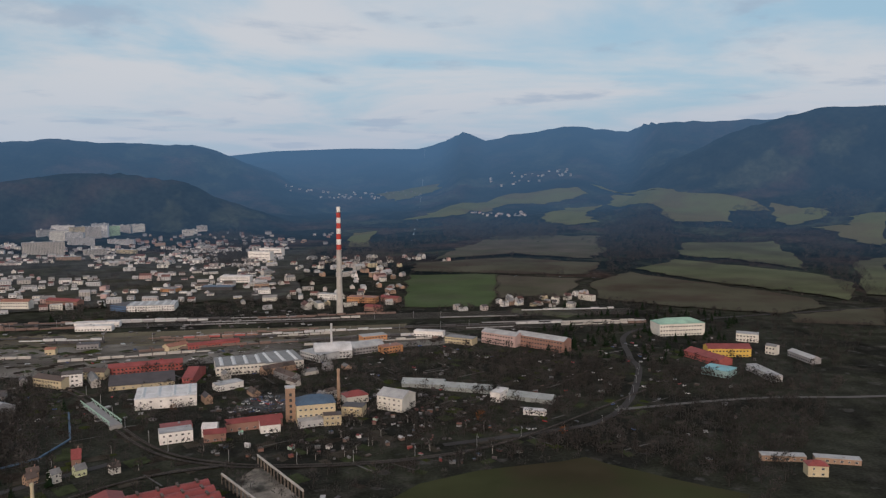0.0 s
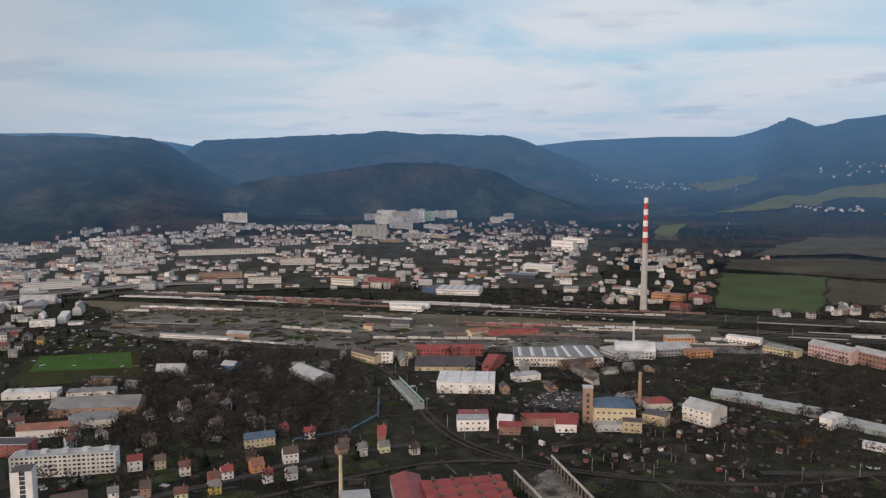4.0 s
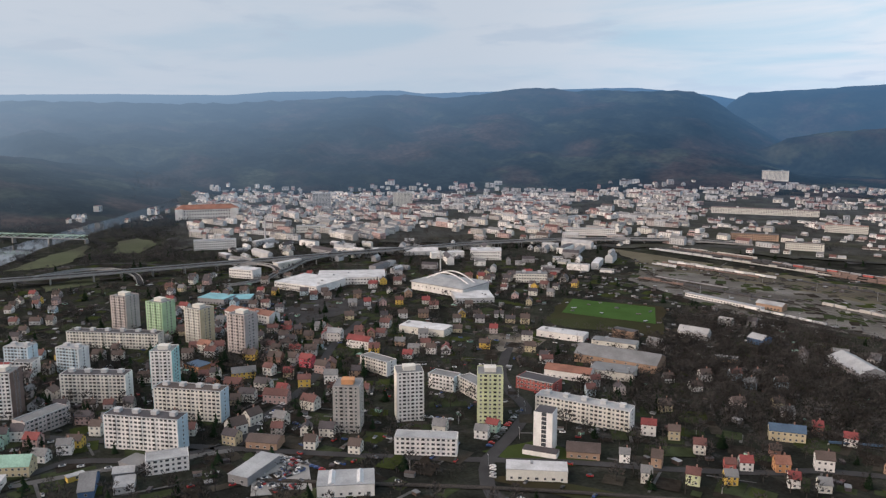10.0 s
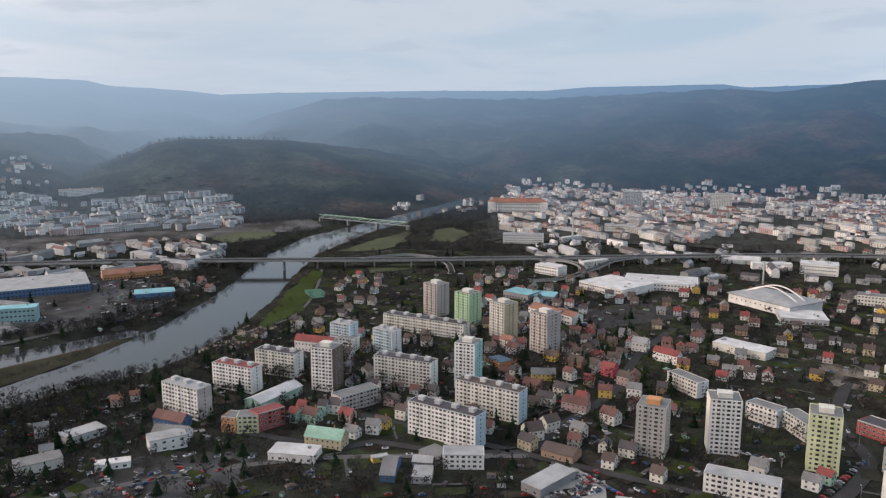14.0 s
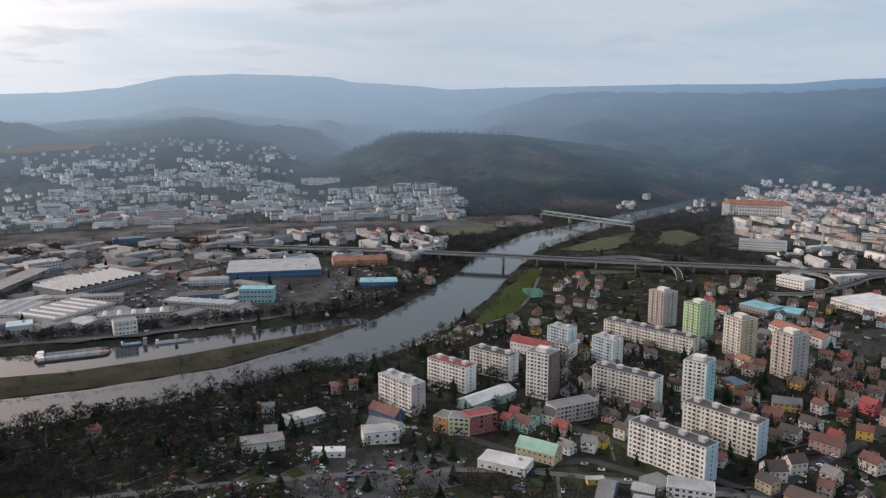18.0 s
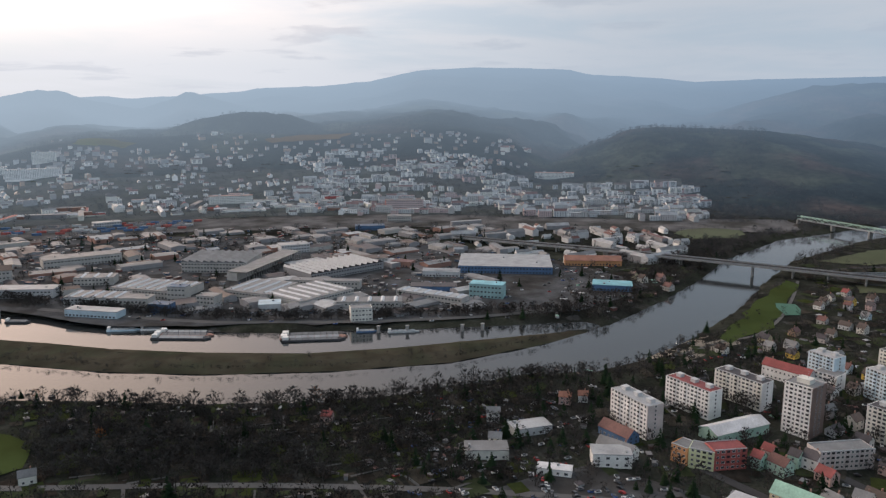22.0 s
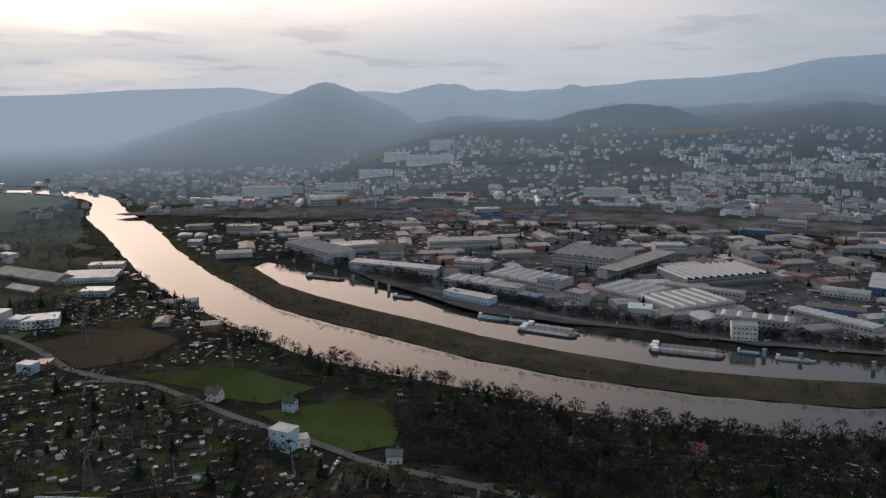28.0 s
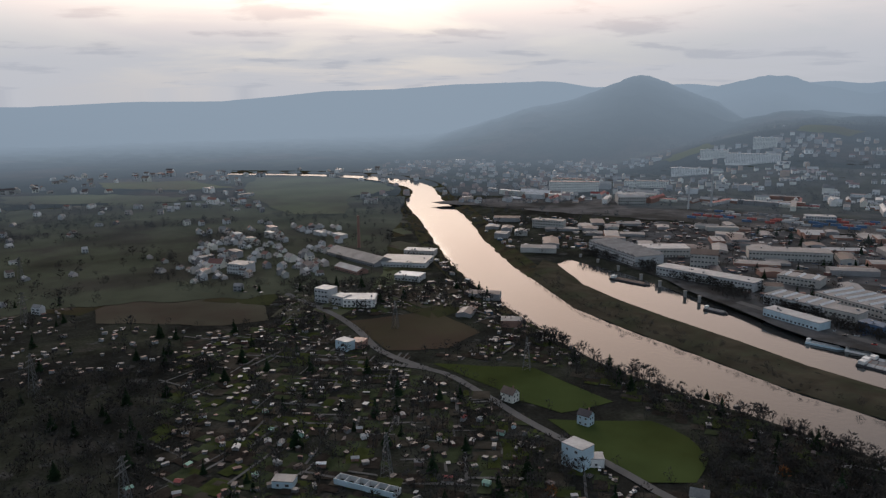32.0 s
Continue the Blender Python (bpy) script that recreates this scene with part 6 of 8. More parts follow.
for pts in ([(-842, 868), (-742, 828), (-594, 798), (-512, 812), (-440, 807), (-354, 748), (-277, 649), (-220, 590), (-166, 566), (-114, 562), (-26, 575), (60, 620), (200, 760)], [(-480, 200), (-395, 322), (-331, 403), (-276, 477), (-221, 538), (-165, 564)]):
    for off in (0, 4.5):
        road("railway_track", [(x + off, y + off) for x, y in pts], 3.4, DARK_BALLAST, "curving railway track on an embankment", "railway track", 0.9)
        for g in (-0.75, 0.75):
            road("rail", [(x + off + g * 0.7, y + off + g * 0.7) for x, y in pts], 0.22, RAIL, "steel rail", "rail", 1.1)
for k in range(10):
    road("railway_track", [(-640 - k * 12, -1320 + k * 6), (-900 - k * 9, -1085 + k * -7), (-1120 - k * 10, -860 - k * 4), (-1330 - k * 8, -560 - k * 4), (-1450 - k * 8, -200 - k * 3), (-1560 - k * 8, 60)], 4, BALLAST, "railway track of the station on the far bank", "railway track", 0.6)
patch("goods_yard", [(-1000, 960), (-640, 1030), (-350, 1070), (-50, 1115), (-40, 1050), (-300, 985), (-600, 945), (-880, 900)], STRAW, "straw coloured strip of ground between the tracks", "ground", 0.3)
patch("goods_yard", [(-870, 905), (-600, 960), (-300, 1000), (0, 1065), (60, 1000), (-200, 900), (-420, 830), (-600, 780), (-800, 800)], paint("goods_gravel", (0.165, 0.160, 0.152), 0.95, 0.04, 0.35, second=(0.095, 0.092, 0.082), second_scale=0.02), "grey gravel ground of the goods yard", "ground", 0.25)
patch("factory_yard", [(-640, -880), (-660, -520), (-760, -330), (-900, -140), (-1060, -80), (-1150, -250), (-1200, -560), (-1050, -850), (-850, -1080)], YARD, "grey paved ground of the works", "ground", 0.3)
patch("parking_lot", [(-800, 330), (-880, 350), (-930, 470), (-850, 480)], ASPHALT, "asphalt parking lot of the supermarket", "parking lot", 0.4)
patch("parking_lot", [(-516, 210), (-503, 241), (-450, 223), (-461, 192)], CONCRETE, "grey paved parking lot behind a wall", "parking lot", 0.4)
patch("parking_lot", [(-470, -40), (-520, -80), (-570, -40), (-560, 30), (-500, 20)], YARD, "grey yard with parked cars and sheds", "parking lot", 0.4)
patch("rubble_yard", [(-671, 493), (-670, 523), (-630, 532), (-595, 494), (-625, 472)], paint("rubble", (0.21, 0.19, 0.16), 0.95, 0.12, 0.4, bump=0.3, second=(0.10, 0.09, 0.08), second_scale=0.06), "sandy rubble of a cleared building site", "building site", 0.4)
patch("factory_yard", [(-196, 690), (-186, 752), (-148, 753), (-143, 696)], YARD, "grey paved yard with parked cars beside the factory", "parking lot", 0.4)
patch("hard_court", [(-1024, 46), (-1029, 66), (-983, 74), (-977, 52)], paint("green_court", (0.05, 0.13, 0.09), 0.8, 0.1, 0.12), "green hard court beside the river bank", "sports court", 0.75)
patch("crane_yard", [(-150, 530), (-135, 566), (-95, 506), (-118, 488)], paint("crane_yard_concrete", (0.20, 0.185, 0.165), 0.95, 0.08, 0.4, second=(0.06, 0.06, 0.055), second_scale=0.05), "cracked pale concrete between the crane runways", "yard", 0.4)
road("road", [(-600, 9), (-574, 52), (-558, 84), (-566, 104), (-552, 130), (-540, 160), (-538, 190)], 7, ASPHALT, "grey street curving below the apartment blocks")
road("footpath", [(-805, -20), (-863, 12), (-890, 34), (-960, 52), (-1060, 62), (-1150, 66)], 3.5, MATS["pale_asphalt"], "pale path along the grassy river bank", "path")
patch("lawn", [(-414, 317), (-404, 345), (-336, 387), (-317, 402), (-330, 375)], DULL_GRASS, "dull green strip beside the railway", "lawn", 0.35)
patch("lawn", [(-446, 340), (-415, 350), (-390, 395), (-440, 385)], GRASS, "green lawn by the street junction", "lawn", 0.35)
patch("sand_bank", [(-800, -62), (-879, -6), (-900, 6), (-860, 24), (-780, -20)], paint("river_sand", (0.22, 0.20, 0.17), 0.95, 0.1, 0.2), "pale sandy bank of the river", "sand bank", 0.1)

# ---- what may be built where ----
CELL, GX, GY, GN = 4.0, -2900.0, -2500.0, 1500
full = np.zeros((GN, GN), bool)


def cells(x0, y0, x1, y1):
    return max(0, int((x0 - GX) / CELL)), max(0, int((y0 - GY) / CELL)), min(GN, int((x1 - GX) / CELL) + 2), min(GN, int((y1 - GY) / CELL) + 2)


def block_poly(grid, poly, grow=0.0):
    xs, ys = [p[0] for p in poly], [p[1] for p in poly]
    i0, j0, i1, j1 = cells(min(xs) - grow, min(ys) - grow, max(xs) + grow, max(ys) + grow)
    if i1 <= i0 or j1 <= j0:
        return
    gx, gy = np.meshgrid(GX + (np.arange(i0, i1) + 0.5) * CELL, GY + (np.arange(j0, j1) + 0.5) * CELL, indexing="ij")
    grid[i0:i1, j0:j1] |= inside(gx, gy, poly)
    if grow:
        grid[i0:i1, j0:j1] |= edge_distance(gx, gy, poly) < grow


def block_disc(grid, x, y, r):
    i0, j0, i1, j1 = cells(x - r, y - r, x + r, y + r)
    if i1 <= i0 or j1 <= j0:
        return
    gx, gy = np.meshgrid(GX + (np.arange(i0, i1) + 0.5) * CELL, GY + (np.arange(j0, j1) + 0.5) * CELL, indexing="ij")
    grid[i0:i1, j0:j1] |= (gx - x) ** 2 + (gy - y) ** 2 < r * r


block_poly(full, RIVER, 6)
block_poly(full, BASIN, 6)
block_poly(full, FAR_BANK[6:17] + BASIN[0:12])
open_ground = full.copy()                    # river and fields only
for ob in scene.objects:
    if ob.name.split(".")[0] in ("field", "football_pitch", "lawn"):
        poly = [(v.co.x, v.co.y) for v in ob.data.vertices]
        cx, cy = sum(p[0] for p in poly) / len(poly), sum(p[1] for p in poly) / len(poly)
        for p in poly:
            block_disc(open_ground, p[0], p[1], 16)
        for f in ob.data.polygons:
            c = f.center
            block_disc(open_ground, c.x, c.y, 14)
full |= open_ground
for line, half in BUSY:
    for (x1, y1), (x2, y2) in zip(line, line[1:]):
        block_disc(full, (x1 + x2) / 2, (y1 + y2) / 2, half + 5)
tree_full = full.copy()
for lawn in (RIVERSIDE, PARK_LAWN, BRIDGE_LAWN):
    block_poly(tree_full, lawn)
block_poly(full, [(-1000, 1060), (-350, 1150), (100, 1190), (60, 1000), (-420, 830), (-600, 770), (-880, 840)])
block_poly(tree_full, [(-1000, 1060), (-350, 1150), (100, 1190), (60, 1000), (-420, 830), (-600, 780), (-880, 840)])
for x, y, r in TAKEN:
    block_disc(full, x, y, r + 1)
    block_disc(tree_full, x, y, r + 1)


def is_full(grid, x, y):
    i, j = int((x - GX) / CELL), int((y - GY) / CELL)
    return not (0 <= i < GN and 0 <= j < GN) or grid[i, j]


def spots(seed, count, a0, a1, r0, r1, room, grid=None, mark=True, tries=14, grids=()):
    """Places in a stretch of the plan between two bearings and two ranges, none on top of another."""
    rng = random.Random(seed)
    out = []
    for _ in range(count * tries):
        if len(out) >= count:
            break
        a, r = radians(rng.uniform(a0, a1)), math.sqrt(rng.uniform(r0 * r0, r1 * r1))
        x, y = CX - r * math.sin(a), CY + r * math.cos(a)
        outside = not (GX < x < GX + GN * CELL and GY < y < GY + GN * CELL)
        if not outside and is_full(full if grid is None else grid, x, y):
            continue
        out.append((x, y, rng))
        if mark and not outside:
            block_disc(full if grid is None else grid, x, y, room)
    return out


# ---- houses in numbers ----
works_full = full.copy()
block_poly(works_full, BASIN, 42)
block_poly(works_full, FAR_BANK[2:8] + [(-1000, -60)], 45)

TOWN_WALLS = ["white", "cream", "concrete", "light", "pinkgrey", "yellow", "light", "orangebrick", "cream", "pink", "concrete"]
TOWN_ROOFS = ["redbrown", "brown", "grey", "light", "grey", "dark", "redbrown", "grey", "light", "light"]


def street_turn(x, y):
    return 38 + 30 * float(wavy(np.float64(x), np.float64(y), 700, 11))


def leafy(x, y):
    """Where the town leaves room for gardens, parks and woods."""
    r, az = math.hypot(x - CX, y - CY), math.degrees(math.atan2(CX - x, y - CY))
    for far, front, back, line in RIDGES:
        if r > far - front * 0.8 and np.interp(az if az > -60 else az + 360, [a for a, _ in line], [b for _, b in line], left=0, right=0) > 25:
            return True
    return float(wavy(np.float64(x), np.float64(y), 330, 41)) + 0.6 * float(wavy(np.float64(x), np.float64(y), 140, 42)) > 0.42


def street_rows(seed, count, a0, a1, r0, r1, lie, gap, pitch, keep=0.85, green=True):
    """Places side by side along both sides of bending streets; each carries the street's direction."""
    rng = random.Random(seed)
    c, q = math.cos(radians(lie)), math.sin(radians(lie))
    am, rm = radians((a0 + a1) / 2), (r0 + r1) / 2
    ox, oy = CX - rm * math.sin(am), CY + rm * math.cos(am)
    reach = int(1.2 * max(r1 - r0, radians(a1 - a0) * r1))
    out = []
    for row in range(-reach // gap, reach // gap):
        for side in (-1, 1):
            u = -reach + rng.uniform(0, pitch)
            while u < reach:
                u += pitch * rng.uniform(0.8, 1.45) * (3.0 if rng.random() < 0.08 else 1.0)
                bend = 26 * math.sin(u / 190 + row * 0.7) + 14 * math.sin(u / 77)
                slope = 26 / 190 * math.cos(u / 190 + row * 0.7) + 14 / 77 * math.cos(u / 77)
                v = row * gap + side * gap * 0.24 + bend
                x, y = ox + u * c - v * q, oy + u * q + v * c
                r, az = math.hypot(x - CX, y - CY), math.degrees(math.atan2(CX - x, y - CY)) % 360
                if not (r0 < r < r1 and a0 % 360 < az < a1) or rng.random() > keep or (green and leafy(x, y)):
                    continue
                if GX < x < GX + GN * CELL and GY < y < GY + GN * CELL and is_full(full, x, y):
                    continue
                out.append((x, y, rng, lie + math.degrees(math.atan(slope)) + (90 if rng.random() < 0.12 else 0) + rng.uniform(-2, 2)))
    rng.shuffle(out)
    out = out[:count]
    for x, y, *_ in out:
        block_disc(full, x, y, pitch * 0.45)
    return out


def crowd(name, label, places, walls, roofs, lo, hi, block_share=0.0, floors=(1, 3), category="houses", lie=None, panes=True, distant=False, deep=None):
    """Many distant houses in one mesh: walls, pitched or flat roofs and rows of windows."""
    s = Shape()
    wk, rk = sorted(set(walls)), sorted(set(roofs))
    mats = [wall_paint(k) for k in wk] + [roof_paint(k) for k in rk] + [GLASS]
    if distant:          # town, slope and village houses: copies with haze painted in as emission
        mats = [paint_haze(q.copy(), start=1300.0, most=0.9) for q in mats]
    pane = len(mats) - 1
    zs = land(np.array([p[0] for p in places]), np.array([p[1] for p in places])) if places else []
    for (x, y, rng, *along_street), z in zip(places, zs):
        big = rng.random() < block_share
        L = rng.uniform(lo, hi) * (2.1 if big else 1.0)
        D = rng.uniform(8.5, 12) if big else min(rng.uniform(6.5, 9), L)
        D = rng.uniform(*deep) if deep else D
        n = rng.randint(*floors) + (1 if big else 0)
        h = n * 2.9 + 0.6
        turn = radians(along_street[0] if along_street else (street_turn(x, y) if lie is None else lie) + rng.choice((0, 90)) + rng.uniform(-6, 6))
        c, q = math.cos(turn), math.sin(turn)
        rise = rng.choice((0.4, 1.2, 2.0)) if deep else 0.5 if big and rng.random() < 0.5 else D * rng.uniform(0.32, 0.45)
        w, r = wk.index(rng.choice(walls)), len(wk) + rk.index(rng.choice(roofs))
        local = [(-L / 2, -D / 2, -3), (L / 2, -D / 2, -3), (L / 2, D / 2, -3), (-L / 2, D / 2, -3), (-L / 2, -D / 2, h), (L / 2, -D / 2, h), (L / 2, D / 2, h), (-L / 2, D / 2, h), (-L / 2, 0, h + rise), (L / 2, 0, h + rise)]
        k = len(s.v)
        s.v += [(x + a * c - b * q, y + a * q + b * c, z + e) for a, b, e in local]
        s.f += [(k, k + 1, k + 5, k + 4), (k + 1, k + 2, k + 6, k + 9, k + 5), (k + 2, k + 3, k + 7, k + 6), (k + 3, k, k + 4, k + 8, k + 7)]
        s.m += [w] * 4
        s.f += [(k + 4, k + 5, k + 9, k + 8), (k + 6, k + 7, k + 8, k + 9)]
        s.m += [r] * 2
        for side in (-1, 1) if panes else ():
            cols = max(2, int(L / 4)) if math.hypot(x - CX, y - CY) < 1700 else 2
            wide = 0.7 if cols > 2 else L * 0.14
            for f in range(n):
                for col in range(cols):
                    a, e, b = -L / 2 + (col + 0.5) * L / cols, 1.0 + f * 2.9, side * (D / 2 + 0.06)
                    kk = len(s.v)
                    s.v += [(x + aa * c - b * q, y + aa * q + b * c, z + ee) for aa, ee in ((a - wide, e), (a + wide, e), (a + wide, e + 1.4), (a - wide, e + 1.4))]
                    s.f.append((kk, kk + 1, kk + 2, kk + 3) if side < 0 else (kk + 3, kk + 2, kk + 1, kk))
                    s.m.append(pane)
    return tagged(new(name, s.mesh(name, mats)), label, category, kind="stuff")


CALM_WALLS = ["white", "light", "concrete", "light", "cream", "pinkgrey", "light", "white", "concrete", "pink", "cream"]
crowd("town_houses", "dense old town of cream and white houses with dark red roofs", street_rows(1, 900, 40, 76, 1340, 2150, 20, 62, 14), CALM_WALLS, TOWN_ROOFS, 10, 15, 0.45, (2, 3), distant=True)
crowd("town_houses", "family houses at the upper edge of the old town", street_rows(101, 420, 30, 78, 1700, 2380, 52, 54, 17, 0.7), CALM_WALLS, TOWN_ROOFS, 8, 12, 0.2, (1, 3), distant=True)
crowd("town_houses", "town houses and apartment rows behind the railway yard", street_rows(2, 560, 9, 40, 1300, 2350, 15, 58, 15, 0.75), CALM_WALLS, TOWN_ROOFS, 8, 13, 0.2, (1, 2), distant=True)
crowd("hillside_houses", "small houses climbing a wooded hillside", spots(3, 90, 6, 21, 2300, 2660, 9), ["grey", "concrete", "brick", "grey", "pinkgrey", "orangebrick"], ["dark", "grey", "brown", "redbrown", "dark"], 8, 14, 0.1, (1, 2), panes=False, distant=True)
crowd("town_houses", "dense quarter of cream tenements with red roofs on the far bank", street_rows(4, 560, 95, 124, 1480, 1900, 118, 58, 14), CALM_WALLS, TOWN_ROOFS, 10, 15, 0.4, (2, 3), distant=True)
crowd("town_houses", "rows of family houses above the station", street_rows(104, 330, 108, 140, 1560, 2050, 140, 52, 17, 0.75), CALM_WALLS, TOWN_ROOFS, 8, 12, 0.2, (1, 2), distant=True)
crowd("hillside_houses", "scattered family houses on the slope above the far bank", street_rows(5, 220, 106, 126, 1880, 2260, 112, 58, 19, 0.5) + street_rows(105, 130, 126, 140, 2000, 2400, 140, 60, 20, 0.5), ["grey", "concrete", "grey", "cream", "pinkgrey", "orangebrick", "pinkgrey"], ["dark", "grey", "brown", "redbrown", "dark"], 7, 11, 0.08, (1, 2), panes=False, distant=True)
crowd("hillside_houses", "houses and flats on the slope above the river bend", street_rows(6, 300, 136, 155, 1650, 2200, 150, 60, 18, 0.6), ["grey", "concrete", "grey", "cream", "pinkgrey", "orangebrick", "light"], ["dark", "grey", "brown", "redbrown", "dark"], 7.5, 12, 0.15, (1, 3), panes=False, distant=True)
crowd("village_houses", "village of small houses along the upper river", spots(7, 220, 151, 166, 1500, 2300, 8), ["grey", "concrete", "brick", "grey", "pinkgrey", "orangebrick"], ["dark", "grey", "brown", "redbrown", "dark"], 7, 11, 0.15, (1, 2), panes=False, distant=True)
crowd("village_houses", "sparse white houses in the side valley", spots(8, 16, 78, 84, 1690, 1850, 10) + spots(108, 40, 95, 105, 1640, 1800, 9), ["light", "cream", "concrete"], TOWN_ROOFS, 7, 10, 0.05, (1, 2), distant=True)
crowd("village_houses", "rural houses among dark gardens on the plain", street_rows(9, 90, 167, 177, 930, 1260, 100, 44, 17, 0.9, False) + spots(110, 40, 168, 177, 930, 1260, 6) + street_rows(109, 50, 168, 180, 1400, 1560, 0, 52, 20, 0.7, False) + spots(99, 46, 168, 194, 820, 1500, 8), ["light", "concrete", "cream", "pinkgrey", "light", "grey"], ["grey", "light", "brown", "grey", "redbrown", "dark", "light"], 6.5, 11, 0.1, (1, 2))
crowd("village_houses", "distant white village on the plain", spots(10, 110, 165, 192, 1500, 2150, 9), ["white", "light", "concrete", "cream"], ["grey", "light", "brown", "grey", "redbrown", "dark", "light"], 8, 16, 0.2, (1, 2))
# Far villages: greyed wall and roof colours imitate haze, besides the painted emission.
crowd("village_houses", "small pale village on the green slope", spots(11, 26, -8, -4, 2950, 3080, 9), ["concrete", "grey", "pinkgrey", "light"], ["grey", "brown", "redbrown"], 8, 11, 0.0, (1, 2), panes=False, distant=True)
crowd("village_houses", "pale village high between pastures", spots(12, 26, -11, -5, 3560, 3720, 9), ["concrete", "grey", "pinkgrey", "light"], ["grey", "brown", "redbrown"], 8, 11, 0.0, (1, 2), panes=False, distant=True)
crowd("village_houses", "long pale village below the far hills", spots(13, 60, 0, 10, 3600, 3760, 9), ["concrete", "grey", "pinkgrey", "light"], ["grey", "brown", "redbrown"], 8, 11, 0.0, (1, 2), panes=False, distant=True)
crowd("edge_houses", "family houses and workshops round the heating plant", spots(14, 130, -5, 12, 1210, 1950, 9), TOWN_WALLS, TOWN_ROOFS, 8, 15, 0.2, (1, 2))
crowd("edge_houses", "farmhouses and sheds at the foot of the fields", spots(15, 26, -15, -5, 1150, 1400, 9), TOWN_WALLS, TOWN_ROOFS, 8, 15, 0.1, (1, 2))
crowd("works_sheds", "crowded low grey halls and sheds of the works", spots(16, 130, 109, 158, 740, 1330, 17, grid=works_full), ["grey", "grey", "concrete", "grey", "brick", "grey"], ["grey", "grey", "dark", "grey", "dark", "light", "brown", "grey"], 18, 52, 0.0, (1, 2), "works buildings", 62, False, deep=(11, 26))
crowd("works_sheds", "long pale sheds along the station tracks", spots(17, 90, 118, 156, 1540, 1640, 11), ["light", "white", "grey", "cream", "brick"], ["grey", "light", "white", "red", "grey"], 14, 40, 0.4, (1, 2), "works buildings", None, False)
crowd("works_sheds", "low grey workshops beside the viaduct", spots(18, 90, 44, 74, 1050, 1330, 11), ["light", "white", "grey", "cream"], ["grey", "light", "dark", "white"], 12, 26, 0.3, (1, 2), "works buildings", None, False)
crowd("works_sheds", "low workshops and stores on the far bank by the bridge", spots(19, 70, 96, 112, 1080, 1450, 11), ["light", "white", "grey", "light"], ["grey", "light", "redbrown", "grey", "light"], 12, 26, 0.3, (1, 2), "works buildings", None, False)
crowd("works_sheds", "grey sheds beside the goods yard", spots(20, 26, 0, 46, 700, 860, 11), ["light", "grey", "orangebrick", "concrete"], ["grey", "light", "dark", "brown"], 9, 20, 0.2, (1, 2), "works buildings", None, False)

NEAR_ROOFS = ["redbrown", "brown", "dark", "redbrown", "brown", "brown", "dark", "grey", "red"]
# family houses that stand singly
for seed, count, a0, a1, r0, r1, room in ((31, 125, 46, 77, 660, 1040, 10), (32, 66, 60, 86, 480, 780, 10), (33, 26, 84, 99, 690, 1010, 11), (34, 22, -28, -13, 760, 1250, 14), (35, 16, 28, 50, 560, 680, 14)):
    for x, y, rng, turn in street_rows(seed, count, a0, a1, r0, r1, 50, 46, room * 1.7, 0.9, False):
        house(x, y, turn, rng.uniform(9.5, 15), rng.uniform(9, 12), rng.choice((5.0, 5.8, 6.5, 7.2)), rng.choice(CALM_WALLS + ["yellow", "orangebrick", "paleblue", "brightyellow"]), rng.choice(NEAR_ROOFS), windows=False)


# ---- a wood beside the country road ----
ROAD_WOOD = [(-453, -385), (-503, -334), (-510, -275), (-525, -231), (-521, -189), (-485, -166), (-450, -247), (-418, -317)]
block_poly(full, ROAD_WOOD)


# ---- sheds of the allotments ----
def shed(x, y, rot, L, D, h, wall, roof):
    t = thing("garden_shed", x, y, rot, "small %s garden shed with a %s roof" % (WORDS[wall], ROOFWORDS[roof]), "shed", "allotment sheds")
    s = Shape()
    s.box(0, 0, -0.5, L, D, h + 0.5)
    part("wall", s, wall_paint(wall), t)
    s = Shape()
    s.gable(L, D, h, D * 0.22, 0.3, thick=0.12)
    part("roof", s, roof_paint(roof), t)
    s = Shape()
    s.box(-L * 0.2, -D / 2 - 0.02, 0, 0.9, 0.08, 1.9)
    part("door", s, wall_paint("brown"), t)


SHED_WALLS = ["brown", "white", "light", "orangebrick", "brick", "mint", "paleblue", "grey", "brown", "grey"]
SHED_ROOFS = ["light", "grey", "brown", "red", "dark", "white", "mint", "grey", "brown"]
for seed, count, a0, a1, r0, r1 in ((41, 42, 150, 176, 420, 560), (42, 14, -6, 8, 560, 680)):
    for x, y, rng in spots(seed, count, a0, a1, r0, r1, 7):
        shed(x, y, rng.uniform(0, 180), rng.uniform(3, 5.5), rng.uniform(2.5, 4), rng.uniform(2.1, 2.7), rng.choice(SHED_WALLS), rng.choice(SHED_ROOFS))


def clutter(name, label, places, lo, hi, h0, h1, keys, category):
    """Small boxy things too many to count: sheds, cold frames, sheets."""
    s = Shape()
    ks = sorted(set(keys))
    zs = land(np.array([p[0] for p in places]), np.array([p[1] for p in places])) if places else []
    for (x, y, rng), z in zip(places, zs):
        L, D, h, turn = rng.uniform(lo, hi), rng.uniform(lo, hi) * 0.7, rng.uniform(h0, h1), rng.uniform(0, 180)
        s.box(x, y, z - 0.3, L, D, h + 0.3, ks.index(rng.choice(keys)), turn, bottom=False)
        s.box(x, y, z + h, L + 0.4, D + 0.4, 0.15, ks.index(rng.choice(keys)), turn + rng.uniform(-1, 1), bottom=False)
    return tagged(new(name, s.mesh(name, [roof_paint(k) for k in ks])), label, category, kind="stuff")


